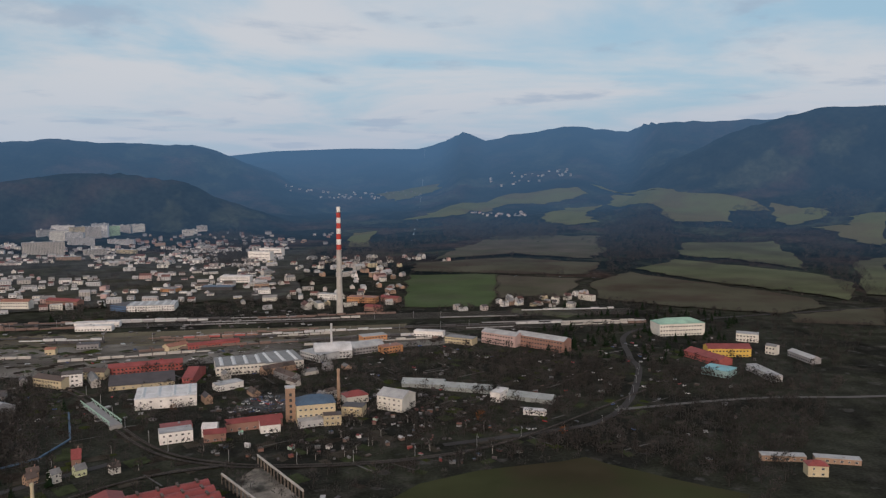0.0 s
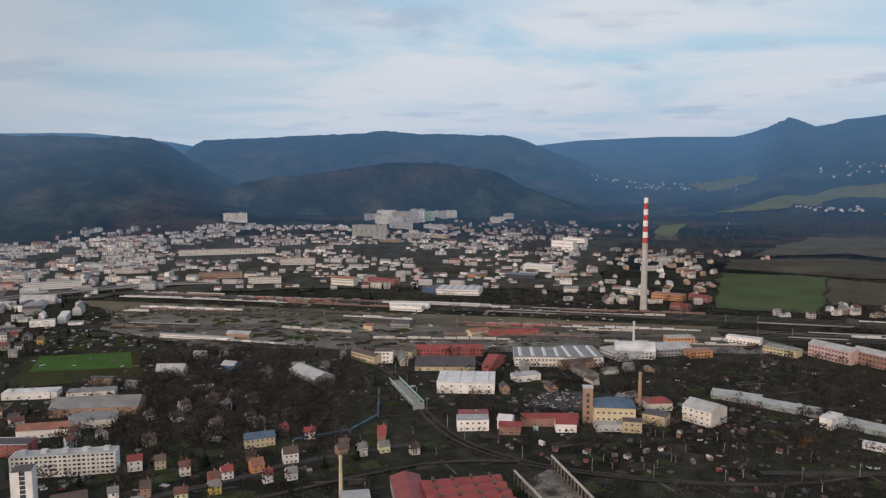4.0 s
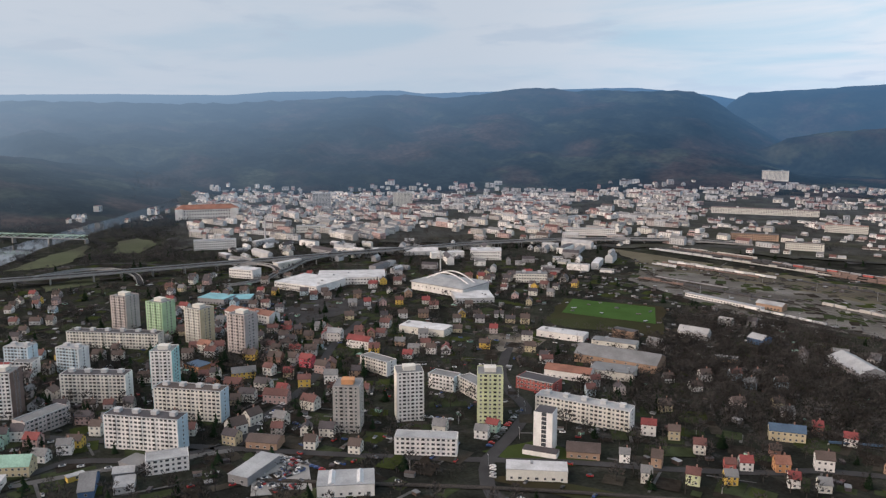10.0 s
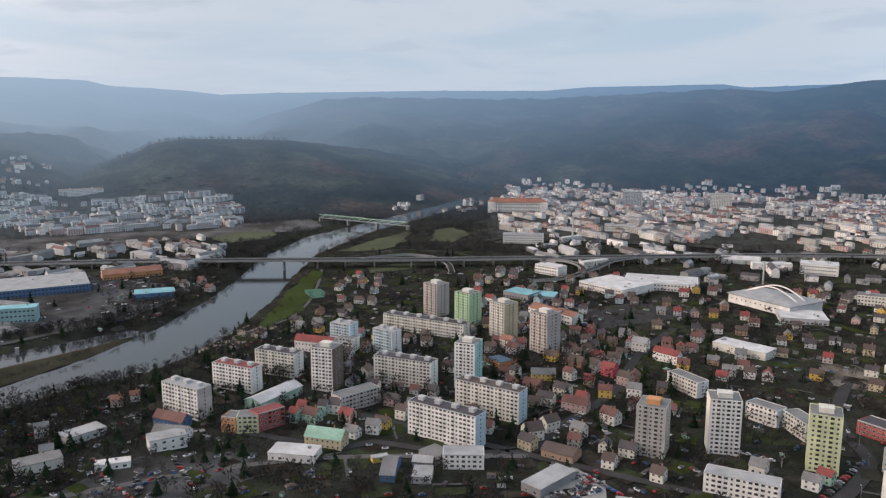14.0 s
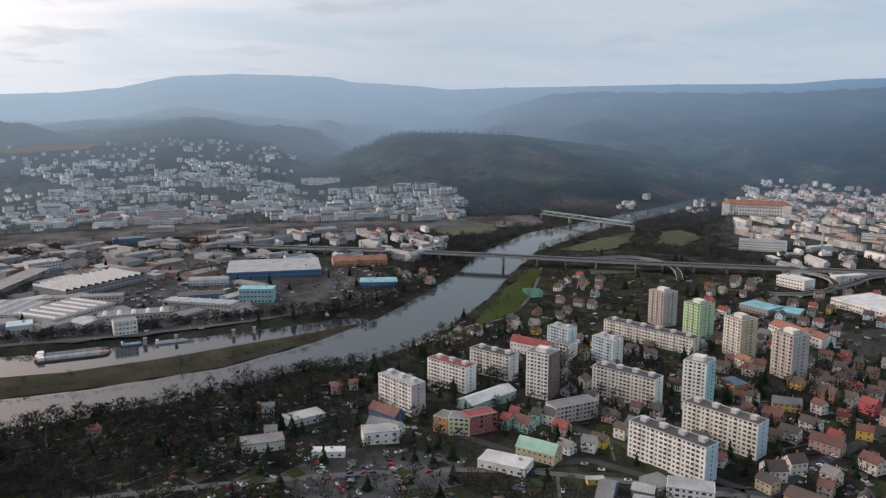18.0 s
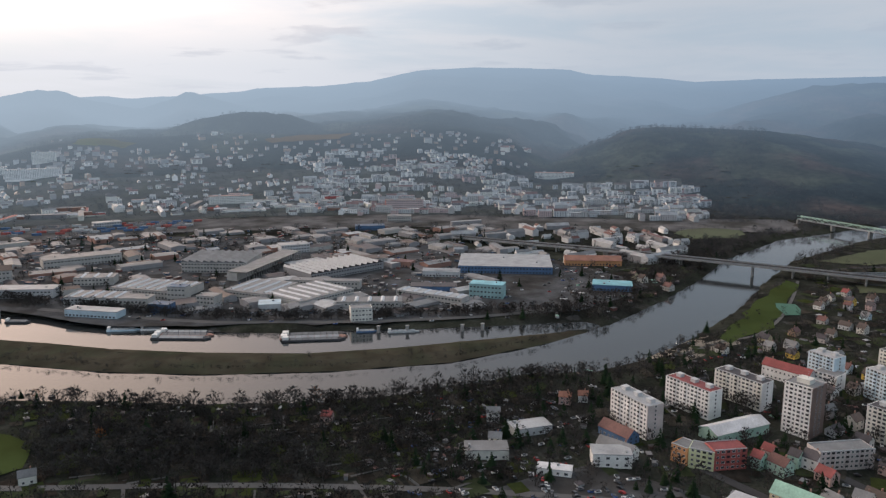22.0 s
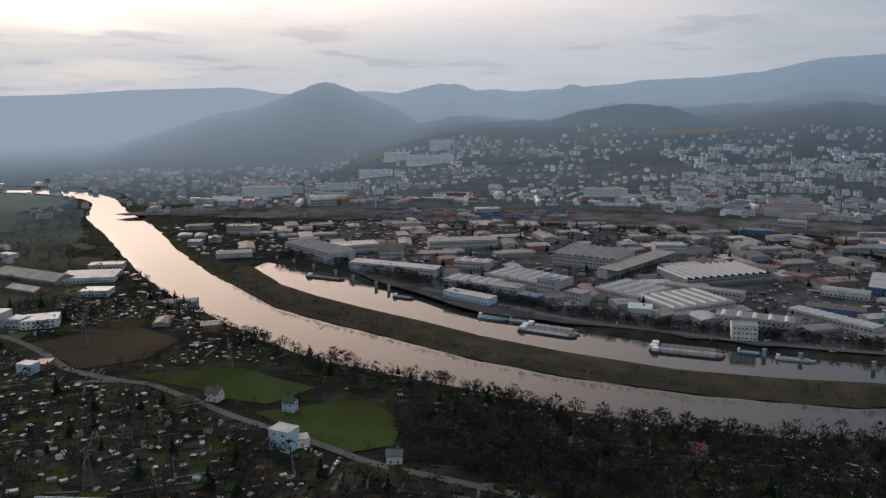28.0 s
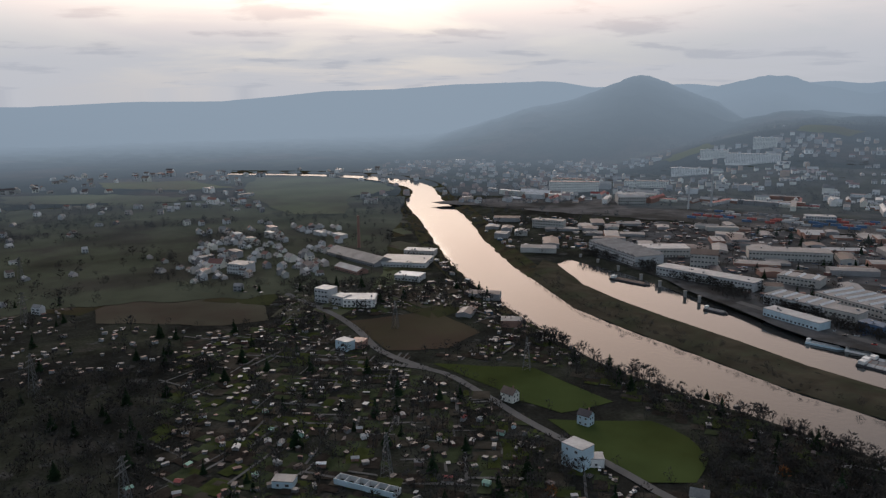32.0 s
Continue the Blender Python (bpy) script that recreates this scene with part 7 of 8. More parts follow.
DARKS = ["dark", "grey", "brown", "grey", "dark", "brown", "redbrown", "dark", "grey", "dark", "light", "dark", "dark", "brown", "grey"]
clutter("allotment_sheds", "hundreds of small sheds, cold frames and sheets in allotments", spots(43, 560, 148, 174, 400, 900, 5, tries=6) + spots(143, 120, 174, 188, 640, 880, 5, tries=6), 1.5, 5, 0.4, 2.4, DARKS, "sheds")
clutter("allotment_sheds", "small sheds and huts in gardens below the railway", spots(44, 120, -14, 10, 540, 720, 4.5), 1.5, 4.5, 0.6, 2.4, DARKS + ["red", "orange", "blue"], "sheds")
clutter("allotment_sheds", "huts and sheds in the riverside gardens", spots(45, 250, 106, 150, 390, 640, 5), 1.5, 5, 0.5, 2.4, DARKS, "sheds")
clutter("garden_clutter", "garages, sheds and stacks between the houses", spots(46, 520, 24, 104, 380, 1050, 5), 2, 7, 0.8, 2.8, DARKS + ["mint", "light"], "sheds")
clutter("garden_clutter", "huts and stacks beside the road", spots(47, 90, -30, 0, 430, 1100, 5), 2, 6, 0.5, 2.5, DARKS, "sheds")
clutter("yard_clutter", "stacked goods and containers in the works yards", spots(48, 700, 109, 160, 700, 1350, 5, grid=works_full), 2, 9, 1, 3.5, ["grey", "light", "blue", "brown", "dark", "redbrown", "grey", "dark"], "stacked goods")
clutter("yard_clutter", "stacked timber and rubble along the tracks", spots(49, 420, 5, 50, 640, 1200, 5, grid=np.zeros((GN, GN), bool)), 1.5, 7, 0.5, 2, ["grey", "light", "brown", "dark", "brown", "grey", "dark"], "stacked goods")

# trains at the station on the far bank
train_rows = []
for k in (1, 3, 4, 6, 8):
    a = Vector((-900 - k * 9, -1085 - k * 7))
    b = Vector((-1120 - k * 10, -860 - k * 4))
    rng = random.Random(k)
    for i in range(19):
        q = a.lerp(b, (i + 0.5) / 19)
        if rng.random() < 0.75:
            train_rows.append((q.x, q.y, math.degrees(math.atan2(b.y - a.y, b.x - a.x)), rng.choice((0, 1, 2, 2, 3))))
s = Shape()
for x, y, turn, m in train_rows:
    s.box(x, y, 0.9, 14, 2.9, 3.4, m, turn)
tagged(new("station_trains", s.mesh("station_trains", [wall_paint(k) for k in ("blue", "light", "grey", "redbrown")])), "rows of blue and grey railway carriages at the station", "trains", kind="stuff")


def plots(name, label, places, lo, hi, mats=None):
    """Garden plots, lawns, paths and trodden patches, laid side by side."""
    mats = mats or [paint("plot_lawn", (0.040, 0.050, 0.027), 0.95, 0.1, 0.3), paint("plot_soil", (0.032, 0.028, 0.024), 0.95, 0.2, 0.3), paint("plot_litter", (0.050, 0.046, 0.038), 0.95, 0.1, 0.35), paint("plot_path", (0.105, 0.105, 0.104), 0.95, 0.1, 0.3), paint("plot_moss", (0.040, 0.050, 0.018), 0.95, 0.1, 0.3)]
    s = Shape()
    k = 0
    banks = np.array([(p[0], p[1]) for p in places])
    shore = np.minimum(edge_distance(banks[:, 0], banks[:, 1], RIVER), edge_distance(banks[:, 0], banks[:, 1], BASIN))
    for (x, y, rng), margin in zip(places, shore):
        L, D = rng.uniform(lo, hi), rng.uniform(lo, hi)
        m = rng.choice((0, 0, 1, 1, 2, 3, 4))
        if m == 3:
            L, D = rng.uniform(14, 40), rng.uniform(1.2, 2.4)
        a = radians(street_turn(x, y) + rng.choice((0, 90)) + rng.uniform(-8, 8))
        c, q = math.cos(a), math.sin(a)
        if margin < max(L, D) * 0.7 + 6:
            continue
        k += 1
        z = float(land(x, y)) + 0.28 + (k * 0.6180339887) % 1.0 * 0.32
        s.add([(x + u * c - v * q, y + u * q + v * c, z) for u, v in ((-L / 2, -D / 2), (L / 2, -D / 2 * rng.uniform(0.7, 1.2)), (L / 2 * rng.uniform(0.8, 1.1), D / 2), (-L / 2, D / 2))], [(0, 1, 2, 3)], m)
    return tagged(new(name, s.mesh(name, mats)), label, "garden plots", kind="stuff")


plain_grid = open_ground.copy()
plots("garden_plots", "patchwork of small garden plots, lawns and paths in the allotments", spots(101, 1200, 140, 175, 380, 860, 3, grid=plain_grid, mark=False), 5, 15)
plots("garden_plots", "garden plots and paths among the riverside huts", spots(102, 700, 104, 142, 380, 660, 3, grid=plain_grid, mark=False), 5, 15)
plots("garden_plots", "lawns, yards and paths between the houses", spots(103, 2200, 20, 100, 380, 1200, 3, grid=plain_grid, mark=False), 6, 20)
plots("garden_plots", "garden plots and paths beside the railway", spots(104, 420, -24, 20, 480, 1000, 3, grid=plain_grid, mark=False), 5, 18)
plots("garden_plots", "strips of field and grass on the plain", spots(105, 420, 158, 196, 800, 1600, 3, grid=plain_grid, mark=False), 25, 80, [MEADOW, DULL_GRASS, DRY_MEADOW, MATS["pale_asphalt"], FALLOW])

plots("town_yards", "grey streets, yards and gardens between the town's houses", spots(106, 900, 8, 78, 1290, 2250, 3, grid=plain_grid, mark=False), 12, 34, [DRY_MEADOW, YARD, DULL_GRASS, MATS["pale_asphalt"], YARD])
plots("town_yards", "grey streets and gardens of the far bank's quarters", spots(107, 800, 92, 150, 1480, 2000, 3, grid=plain_grid, mark=False), 8, 22, [DRY_MEADOW, YARD, DULL_GRASS, MATS["pale_asphalt"], YARD])

# wagons far off in the goods yard
s = Shape()
rng = random.Random(110)
for pts, shares in (([(-958, 1034), (-800, 1064), (-648, 1087), (-347, 1132), (-56, 1175), (300, 1215)], (-27, -9, 9, 18)), ([(-862, 932), (-588, 989), (-312, 1022), (-51, 1078), (300, 1130)], (-18, 0, 18)), ([(-797, 841), (-613, 884), (-452, 901), (-260, 963), (0, 1030)], (-18, 9))):
    for off in shares:
        line = smooth_line([(x + off * 0.2, y + off, 0) for x, y in pts], 14.6)
        run, m = 0, 0
        for p, q in zip(line, line[1:]):
            if run <= 0:
                run, m = rng.randint(4, 12), rng.choice((-1, -1, -1, -1, 0, 1, 1, 2, 3, 4))
            run -= 1
            if m < 0:
                continue
            c, a = (p + q) / 2, math.degrees(math.atan2((q - p).y, (q - p).x))
            s.box(c.x, c.y, 1.0, (q - p).length - 1.2, 2.8, rng.choice((1.2, 2.6, 3.0)) if m else 1.0, m, a)
tagged(new("goods_wagons", s.mesh("goods_wagons", [wall_paint(k) for k in ("grey", "brown", "dark", "concrete", "light")])), "long rows of grey and brown goods wagons", "railway wagons", kind="stuff")
# ---- trees ----
def bare_tree_shape(seed, h, spread, blades=70, tall=0.35):
    """A bare crown: a tapered trunk with limbs, and many thin twigs reaching outwards and up."""
    rng = random.Random(seed)
    wood, twig = Shape(), Shape()
    wood.tube(0, 0, -0.5, h * 0.022 + 0.08, h * 0.012 + 0.04, h * 0.55, n=4)
    for _ in range(4):
        a, z0 = rng.uniform(0, 6.283), h * rng.uniform(0.22, 0.5)
        r, z1 = spread * rng.uniform(0.35, 0.7), h * rng.uniform(0.55, 0.85)
        w = h * 0.008 + 0.03
        x1, y1 = r * math.cos(a), r * math.sin(a)
        wood.add([(-w * math.sin(a), w * math.cos(a), z0), (w * math.sin(a), -w * math.cos(a), z0), (0, 0, z0 + 2 * w), (x1, y1, z1)], [(0, 1, 3), (1, 2, 3), (2, 0, 3)])
    for _ in range(blades):
        a, u, v = rng.uniform(0, 6.283), rng.random() ** 0.5, rng.random()
        r = spread * u * math.sin(math.pi * (0.15 + 0.8 * v)) * 0.9
        x, y, z = r * math.cos(a), r * math.sin(a), h * (tall + (1 - tall) * v * 0.9)
        out = Vector((math.cos(a) * u, math.sin(a) * u, rng.uniform(0.2, 1.1))).normalized() * rng.uniform(0.13, 0.26) * h
        side = out.cross(Vector((rng.uniform(-1, 1), rng.uniform(-1, 1), rng.uniform(-1, 1)))).normalized() * rng.uniform(0.020, 0.050) * h
        p = Vector((x, y, z))
        twig.add([p - side, p + side, p + out], [(0, 1, 2)])
    return wood, twig


def conifer_shape(seed, h, spread):
    rng = random.Random(seed)
    wood, twig = Shape(), Shape()
    wood.tube(0, 0, -0.5, h * 0.02 + 0.05, 0.05, h * 0.95, n=6)
    for k in range(110):
        v = rng.random() ** 1.3
        a, r = rng.uniform(0, 6.283), spread * (1 - v) * rng.uniform(0.6, 1.1) + 0.25
        z = h * (0.08 + 0.92 * v)
        w = 0.35 * r + 0.2
        c, s = math.cos(a), math.sin(a)
        twig.add([(0, 0, z + 0.1 * h * (1 - v)), (r * c - w * s, r * s + w * c, z - 0.03 * h), (r * c + w * s, r * s - w * c, z - 0.05 * h)], [(0, 1, 2)])
    return wood, twig


BARE = [bare_tree_shape(i, 10, 3.6 + 0.5 * (i % 3), 52, 0.25 + 0.06 * (i % 3)) for i in range(6)]
FIRS = [conifer_shape(20 + i, 10, 2.4 + 0.4 * i) for i in range(3)]
BUSHY = [bare_tree_shape(40 + i, 10, 6.5, 46, 0.05) for i in range(3)]

TINY = [bare_tree_shape(60 + i, 10, 6.0, 26, 0.05) for i in range(4)]


def tree_thing(x, y, rng, kind):
    if kind == "fir":
        k, size, label, mats, pool = rng.randrange(3), rng.uniform(0.9, 1.7), "dark green fir tree", (BARK, NEEDLES), "fir"
    else:
        k, size, label, mats, pool = rng.randrange(6), rng.uniform(0.8, 1.5), "leafless deciduous tree with a fine grey-brown crown", (BARK, TWIGS), "bare"
    if rng.random() < 0.05 and kind != "fir":
        mats, label, pool = (BARK, RUST_LEAVES), "tree with withered rust-brown leaves", "rust"
    t = thing("tree", x, y, rng.uniform(0, 360), label, "tree")
    key = (pool, k)
    if key not in TREE_MESH:
        wood, twig = (FIRS if kind == "fir" else BARE)[k]
        TREE_MESH[key] = (wood.mesh("trunk", [mats[0]]), twig.mesh("crown", [mats[1]]))
    t.scale = (size, size, size)
    part("trunk", TREE_MESH[key][0], None, t)
    part("crown", TREE_MESH[key][1], None, t)


TREE_MESH = {}


def wood_of(name, label, places, pool, lo, hi, mats, stretch=1.0):
    """Many trees in one mesh."""
    src = [(np.array(w.v + t.v), [f for f in w.f], [tuple(i + len(w.v) for i in f) for f in t.f]) for w, t in pool]
    vs, tris, mi, base = [], [], [], 0
    zs = land(np.array([p[0] for p in places]), np.array([p[1] for p in places])) if places else []
    flat = []
    for v, fw, ft in src:
        tri = [(f[0], f[i], f[i + 1]) for f in fw for i in range(1, len(f) - 1)]
        flat.append((v, np.array(tri + ft), np.array([0] * len(tri) + [1] * len(ft))))
    for (x, y, rng), z in zip(places, zs):
        v, t, m = flat[rng.randrange(len(flat))]
        a, k = rng.uniform(0, 6.283), rng.uniform(lo, hi) / 10
        c, s = math.cos(a) * k, math.sin(a) * k
        vs.append(np.stack([x + v[:, 0] * c - v[:, 1] * s, y + v[:, 0] * s + v[:, 1] * c, z + v[:, 2] * k * stretch], -1))
        tris.append(t + base)
        mi.append(m)
        base += len(v)
    vs, tris, mi = np.concatenate(vs), np.concatenate(tris), np.concatenate(mi)
    me = bpy.data.meshes.new(name)
    me.vertices.add(len(vs))
    me.vertices.foreach_set("co", vs.ravel())
    me.loops.add(tris.size)
    me.loops.foreach_set("vertex_index", tris.ravel().astype(np.int32))
    me.polygons.add(len(tris))
    me.polygons.foreach_set("loop_start", np.arange(0, tris.size, 3, dtype=np.int32))
    me.polygons.foreach_set("loop_total", np.full(len(tris), 3, np.int32))
    for q in mats:
        me.materials.append(q)
    me.polygons.foreach_set("material_index", mi.astype(np.int32))
    me.update()
    return tagged(new(name, me), label, "trees", kind="stuff")


def along(seed, count, line, inland0, inland1, side):
    rng = random.Random(seed)
    out = []
    for _ in range(count):
        i = rng.randrange(len(line) - 1)
        a, b = Vector(line[i]), Vector(line[i + 1])
        n = Vector(((b - a).y, -(b - a).x)).normalized() * side
        p = a.lerp(b, rng.random()) + n * rng.uniform(inland0, inland1)
        if not wet(p.x, p.y):
            out.append((p.x, p.y, rng))
    return out


for x, y, rng in along(51, 60, NEAR_BANK[8:20], 6, 26, -1):
    tree_thing(x, y, rng, "bare")
for seed, count, a0, a1, r0, r1, kind in ((52, 45, 104, 150, 380, 640, "bare"), (53, 40, 24, 86, 400, 640, "bare"), (54, 30, 60, 110, 400, 640, "fir"), (55, 22, 110, 180, 400, 700, "fir"), (56, 25, -20, 20, 480, 700, "bare")):
    for x, y, rng in spots(seed, count, a0, a1, r0, r1, 5, grid=tree_full):
        tree_thing(x, y, rng, kind)

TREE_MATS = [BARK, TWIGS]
wood_of("riverside_trees", "leafless trees and brush lining the near river bank", along(60, 300, NEAR_BANK[5:22], 5, 34, -1), BARE, 3, 8, TREE_MATS)
wood_of("riverside_brush", "low brown brush along the water's edge", along(61, 700, NEAR_BANK[4:23], 1.5, 8, -1) + along(62, 600, FAR_BANK[4:19], 1.5, 7, 1), BUSHY, 1.0, 3.0, TREE_MATS)
wood_of("island_trees", "sparse bushes on the river dam", along(63, 130, FAR_BANK[6:16], 2, 30, 1), BUSHY, 2, 6, TREE_MATS)
wood_of("far_bank_trees", "leafless trees along the quay and the far bank", [p for p in along(64, 420, BASIN[12:23], 14, 40, 1) + along(65, 500, FAR_BANK[2:8], 10, 70, 1) if not is_full(tree_full, p[0], p[1])], BARE + BUSHY, 5, 12, TREE_MATS)
for i, (a0, a1, r0, r1, n, what) in enumerate(((-34, -10, 520, 900, 1500, "dense dark leafless wood beside the road"), (-34, -4, 900, 1350, 700, "leafless trees round the farmyards"), (-12, 24, 620, 1300, 1100, "leafless trees along the railway and gardens"),
                                               (24, 40, 560, 760, 800, "leafless wood beside the goods yard"), (28, 43, 640, 860, 700, "leafless wood beside the football pitch"), (24, 104, 380, 700, 1500, "leafless trees between the apartment blocks"),
                                               (46, 104, 700, 1340, 1500, "leafless trees between houses and sheds"), (104, 134, 340, 640, 1300, "dense leafless riverside wood"), (134, 170, 360, 900, 1300, "leafless trees in the allotments"),
                                               (172, 200, 330, 660, 1500, "dense dark leafless wood"), (160, 200, 640, 1700, 1000, "leafless hedges and groves on the plain"), (108, 160, 640, 1700, 1000, "leafless trees among the works"),
                                               (86, 96, 1000, 1900, 450, "leafless trees on the river meadows"))):
    wood_of("trees", what, spots(70 + i, int(n * 0.6), a0, a1, r0, r1, 3, grid=tree_full, mark=False), BARE + TINY, 6, 13, TREE_MATS)


def parks(seed, count, a0, a1, r0, r1):
    return [p for p in spots(seed, count, a0, a1, r0, r1, 3, grid=open_ground, mark=False) if leafy(p[0], p[1])]


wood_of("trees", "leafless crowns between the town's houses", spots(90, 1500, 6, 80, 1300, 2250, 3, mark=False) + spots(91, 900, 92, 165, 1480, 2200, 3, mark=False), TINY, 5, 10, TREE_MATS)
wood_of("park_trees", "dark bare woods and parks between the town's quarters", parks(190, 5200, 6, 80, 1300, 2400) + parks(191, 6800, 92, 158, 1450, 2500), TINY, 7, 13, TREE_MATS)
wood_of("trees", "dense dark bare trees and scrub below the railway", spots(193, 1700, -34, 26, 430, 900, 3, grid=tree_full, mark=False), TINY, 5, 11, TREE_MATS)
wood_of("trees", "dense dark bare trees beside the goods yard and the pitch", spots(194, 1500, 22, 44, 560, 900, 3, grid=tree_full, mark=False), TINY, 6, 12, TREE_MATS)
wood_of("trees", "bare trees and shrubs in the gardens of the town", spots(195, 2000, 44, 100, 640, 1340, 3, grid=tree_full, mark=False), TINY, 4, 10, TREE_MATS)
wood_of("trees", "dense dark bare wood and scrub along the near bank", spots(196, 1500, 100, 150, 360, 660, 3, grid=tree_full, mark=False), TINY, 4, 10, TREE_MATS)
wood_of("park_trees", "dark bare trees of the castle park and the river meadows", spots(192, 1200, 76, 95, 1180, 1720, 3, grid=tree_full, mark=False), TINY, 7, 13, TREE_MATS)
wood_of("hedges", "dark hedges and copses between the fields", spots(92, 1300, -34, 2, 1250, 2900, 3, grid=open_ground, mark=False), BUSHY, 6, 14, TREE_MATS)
wood_of("firs", "scattered dark fir trees in gardens", spots(93, 380, 20, 140, 380, 1300, 3, grid=tree_full, mark=False) + spots(94, 120, 140, 196, 380, 900, 3, grid=tree_full, mark=False) + spots(95, 160, -26, -12, 900, 1250, 3, grid=tree_full, mark=False), FIRS, 6, 14, [BARK, NEEDLES])



def within(seed, count, poly):
    """Places strewn over a stretch of the plan."""
    rng = random.Random(seed)
    xs, ys = [p[0] for p in poly], [p[1] for p in poly]
    pts = [(rng.uniform(min(xs), max(xs)), rng.uniform(min(ys), max(ys))) for _ in range(count)]
    ok = inside([p[0] for p in pts], [p[1] for p in pts], poly)
    return [(x, y, rng) for (x, y), k in zip(pts, ok) if k]


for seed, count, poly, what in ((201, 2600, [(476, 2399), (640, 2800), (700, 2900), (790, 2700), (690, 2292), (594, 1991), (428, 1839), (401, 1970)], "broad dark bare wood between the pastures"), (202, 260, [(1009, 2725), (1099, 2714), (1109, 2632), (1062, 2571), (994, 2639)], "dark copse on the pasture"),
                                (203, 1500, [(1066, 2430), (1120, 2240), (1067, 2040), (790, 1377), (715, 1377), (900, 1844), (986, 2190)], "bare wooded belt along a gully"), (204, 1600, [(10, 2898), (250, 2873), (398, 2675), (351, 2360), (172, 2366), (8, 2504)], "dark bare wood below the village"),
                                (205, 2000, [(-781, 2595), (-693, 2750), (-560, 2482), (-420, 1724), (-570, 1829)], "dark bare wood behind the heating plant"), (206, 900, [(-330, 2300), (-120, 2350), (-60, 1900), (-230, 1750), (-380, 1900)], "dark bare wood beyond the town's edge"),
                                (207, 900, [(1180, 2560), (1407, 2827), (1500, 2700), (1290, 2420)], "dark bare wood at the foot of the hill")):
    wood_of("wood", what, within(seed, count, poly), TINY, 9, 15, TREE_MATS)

wood_of("wood", "dense dark bare wood beside the country road", within(208, 900, ROAD_WOOD), BARE + TINY, 5, 11, TREE_MATS)

hedge_spots = []
rng = random.Random(97)
for far, edges in FIELD_EDGES:
    for a, b in edges:
        if a.y < -900 or (far < 1150 and rng.random() < 0.3):
            continue
        for _ in range(max(1, int((b - a).length / 9))):
            if rng.random() < 0.7:
                p = a.lerp(b, rng.random())
                hedge_spots.append((p.x + rng.uniform(-3, 3), p.y + rng.uniform(-3, 3), rng))
wood_of("hedgerows", "dark leafless hedgerows along the field edges", hedge_spots, TINY, 4, 9, TREE_MATS)

BIRCH = paint("birch_bark", (0.24, 0.235, 0.225), 0.9, 0.6, 0.3)
wood_of("birches", "slender pale-trunked birches along the railway", spots(120, 24, -14, 10, 520, 640, 3, mark=False) + spots(121, 16, 10, 60, 430, 600, 3, mark=False), BARE, 9, 14, [BIRCH, TWIGS])
wood_of("trees", "bare trees and shrubs close round the apartment blocks", spots(122, 900, 66, 118, 420, 760, 3, grid=tree_full, mark=False), BARE + TINY, 4, 10, TREE_MATS)
wood_of("firs", "dark fir trees beside the apartment blocks", spots(123, 260, 58, 112, 430, 800, 3, grid=tree_full, mark=False), FIRS, 5, 13, [BARK, NEEDLES])

# groves and hedges on the plain, in clumps and rows
grove_spots = []
rng = random.Random(124)
for _ in range(50):
    a, r = radians(rng.uniform(162, 197)), math.sqrt(rng.uniform(780 ** 2, 1650 ** 2))
    x, y, turn, long = CX - r * math.sin(a), CY + r * math.cos(a), radians(rng.uniform(-25, 20)), rng.uniform(40, 150)
    for _ in range(int(long / 4)):
        u, v = rng.uniform(-long / 2, long / 2), rng.gauss(0, rng.choice((3, 9)))
        px, py = x + u * math.cos(turn) - v * math.sin(turn), y + u * math.sin(turn) + v * math.cos(turn)
        if not is_full(open_ground, px, py):
            grove_spots.append((px, py, rng))
wood_of("groves", "dark groves and hedges on the plain", grove_spots, TINY, 5, 12, TREE_MATS)
wood_of("quay_trees", "dark belt of bare trees behind the quay road", along(125, 420, BASIN[12:23], 24, 40, 1), BARE, 6, 11, TREE_MATS)
RUNWAY = paint("weathered_runway", (0.17, 0.145, 0.12), 0.9, 0.2, 0.3)


# ---- wagons, barges, cars, masts ----
def wagon(x, y, rot, colour, form):
    t = thing("goods_wagon", x, y, rot, "%s goods wagon standing in the yard" % WORDS[colour], "railway wagon", "goods wagons", z=float(land(x, y)) + 0.75)
    s = Shape()
    if form == "tank":
        s.box(0, 0, 1.0, 13.5, 2.6, 0.3)
    s.box(0, 0, 1.1, 13.6, 2.9, 2.6 if form == "box" else 1.7)
    part("body", s, wall_paint(colour), t)
    s = Shape()
    s.box(0, 0, 0.0, 11, 1.8, 1.08)
    part("running_gear", s, SHADE, t)
    if form == "box":
        s = Shape()
        s.add([(-6.9, -1.5, 3.72), (6.9, -1.5, 3.72), (6.9, 0, 4.2), (-6.9, 0, 4.2), (6.9, 1.5, 3.72), (-6.9, 1.5, 3.72)], [(0, 1, 2, 3), (3, 2, 4, 5)])
        part("roof", s, roof_paint("light"), t)


def train(x0, y0, x1, y1, colours, form):
    d = math.hypot(x1 - x0, y1 - y0)
    n = int(d / 14.6)
    rot = math.degrees(math.atan2(y1 - y0, x1 - x0))
    for k in range(n):
        s = (k + 0.5) / n
        wagon(x0 + (x1 - x0) * s, y0 + (y1 - y0) * s, rot, colours[k % len(colours)], form)


train(-614, 806, -520, 815, ["white", "light"], "flat")
train(-538, 1107, -341, 1136, ["light", "grey", "light"], "box")
train(-338, 1010, -243, 1030, ["redbrown", "brick"], "box")
train(-776, 1066, -620, 1094, ["brown", "grey", "redbrown"], "box")
train(-860, 942, -700, 975, ["light", "white"], "box")


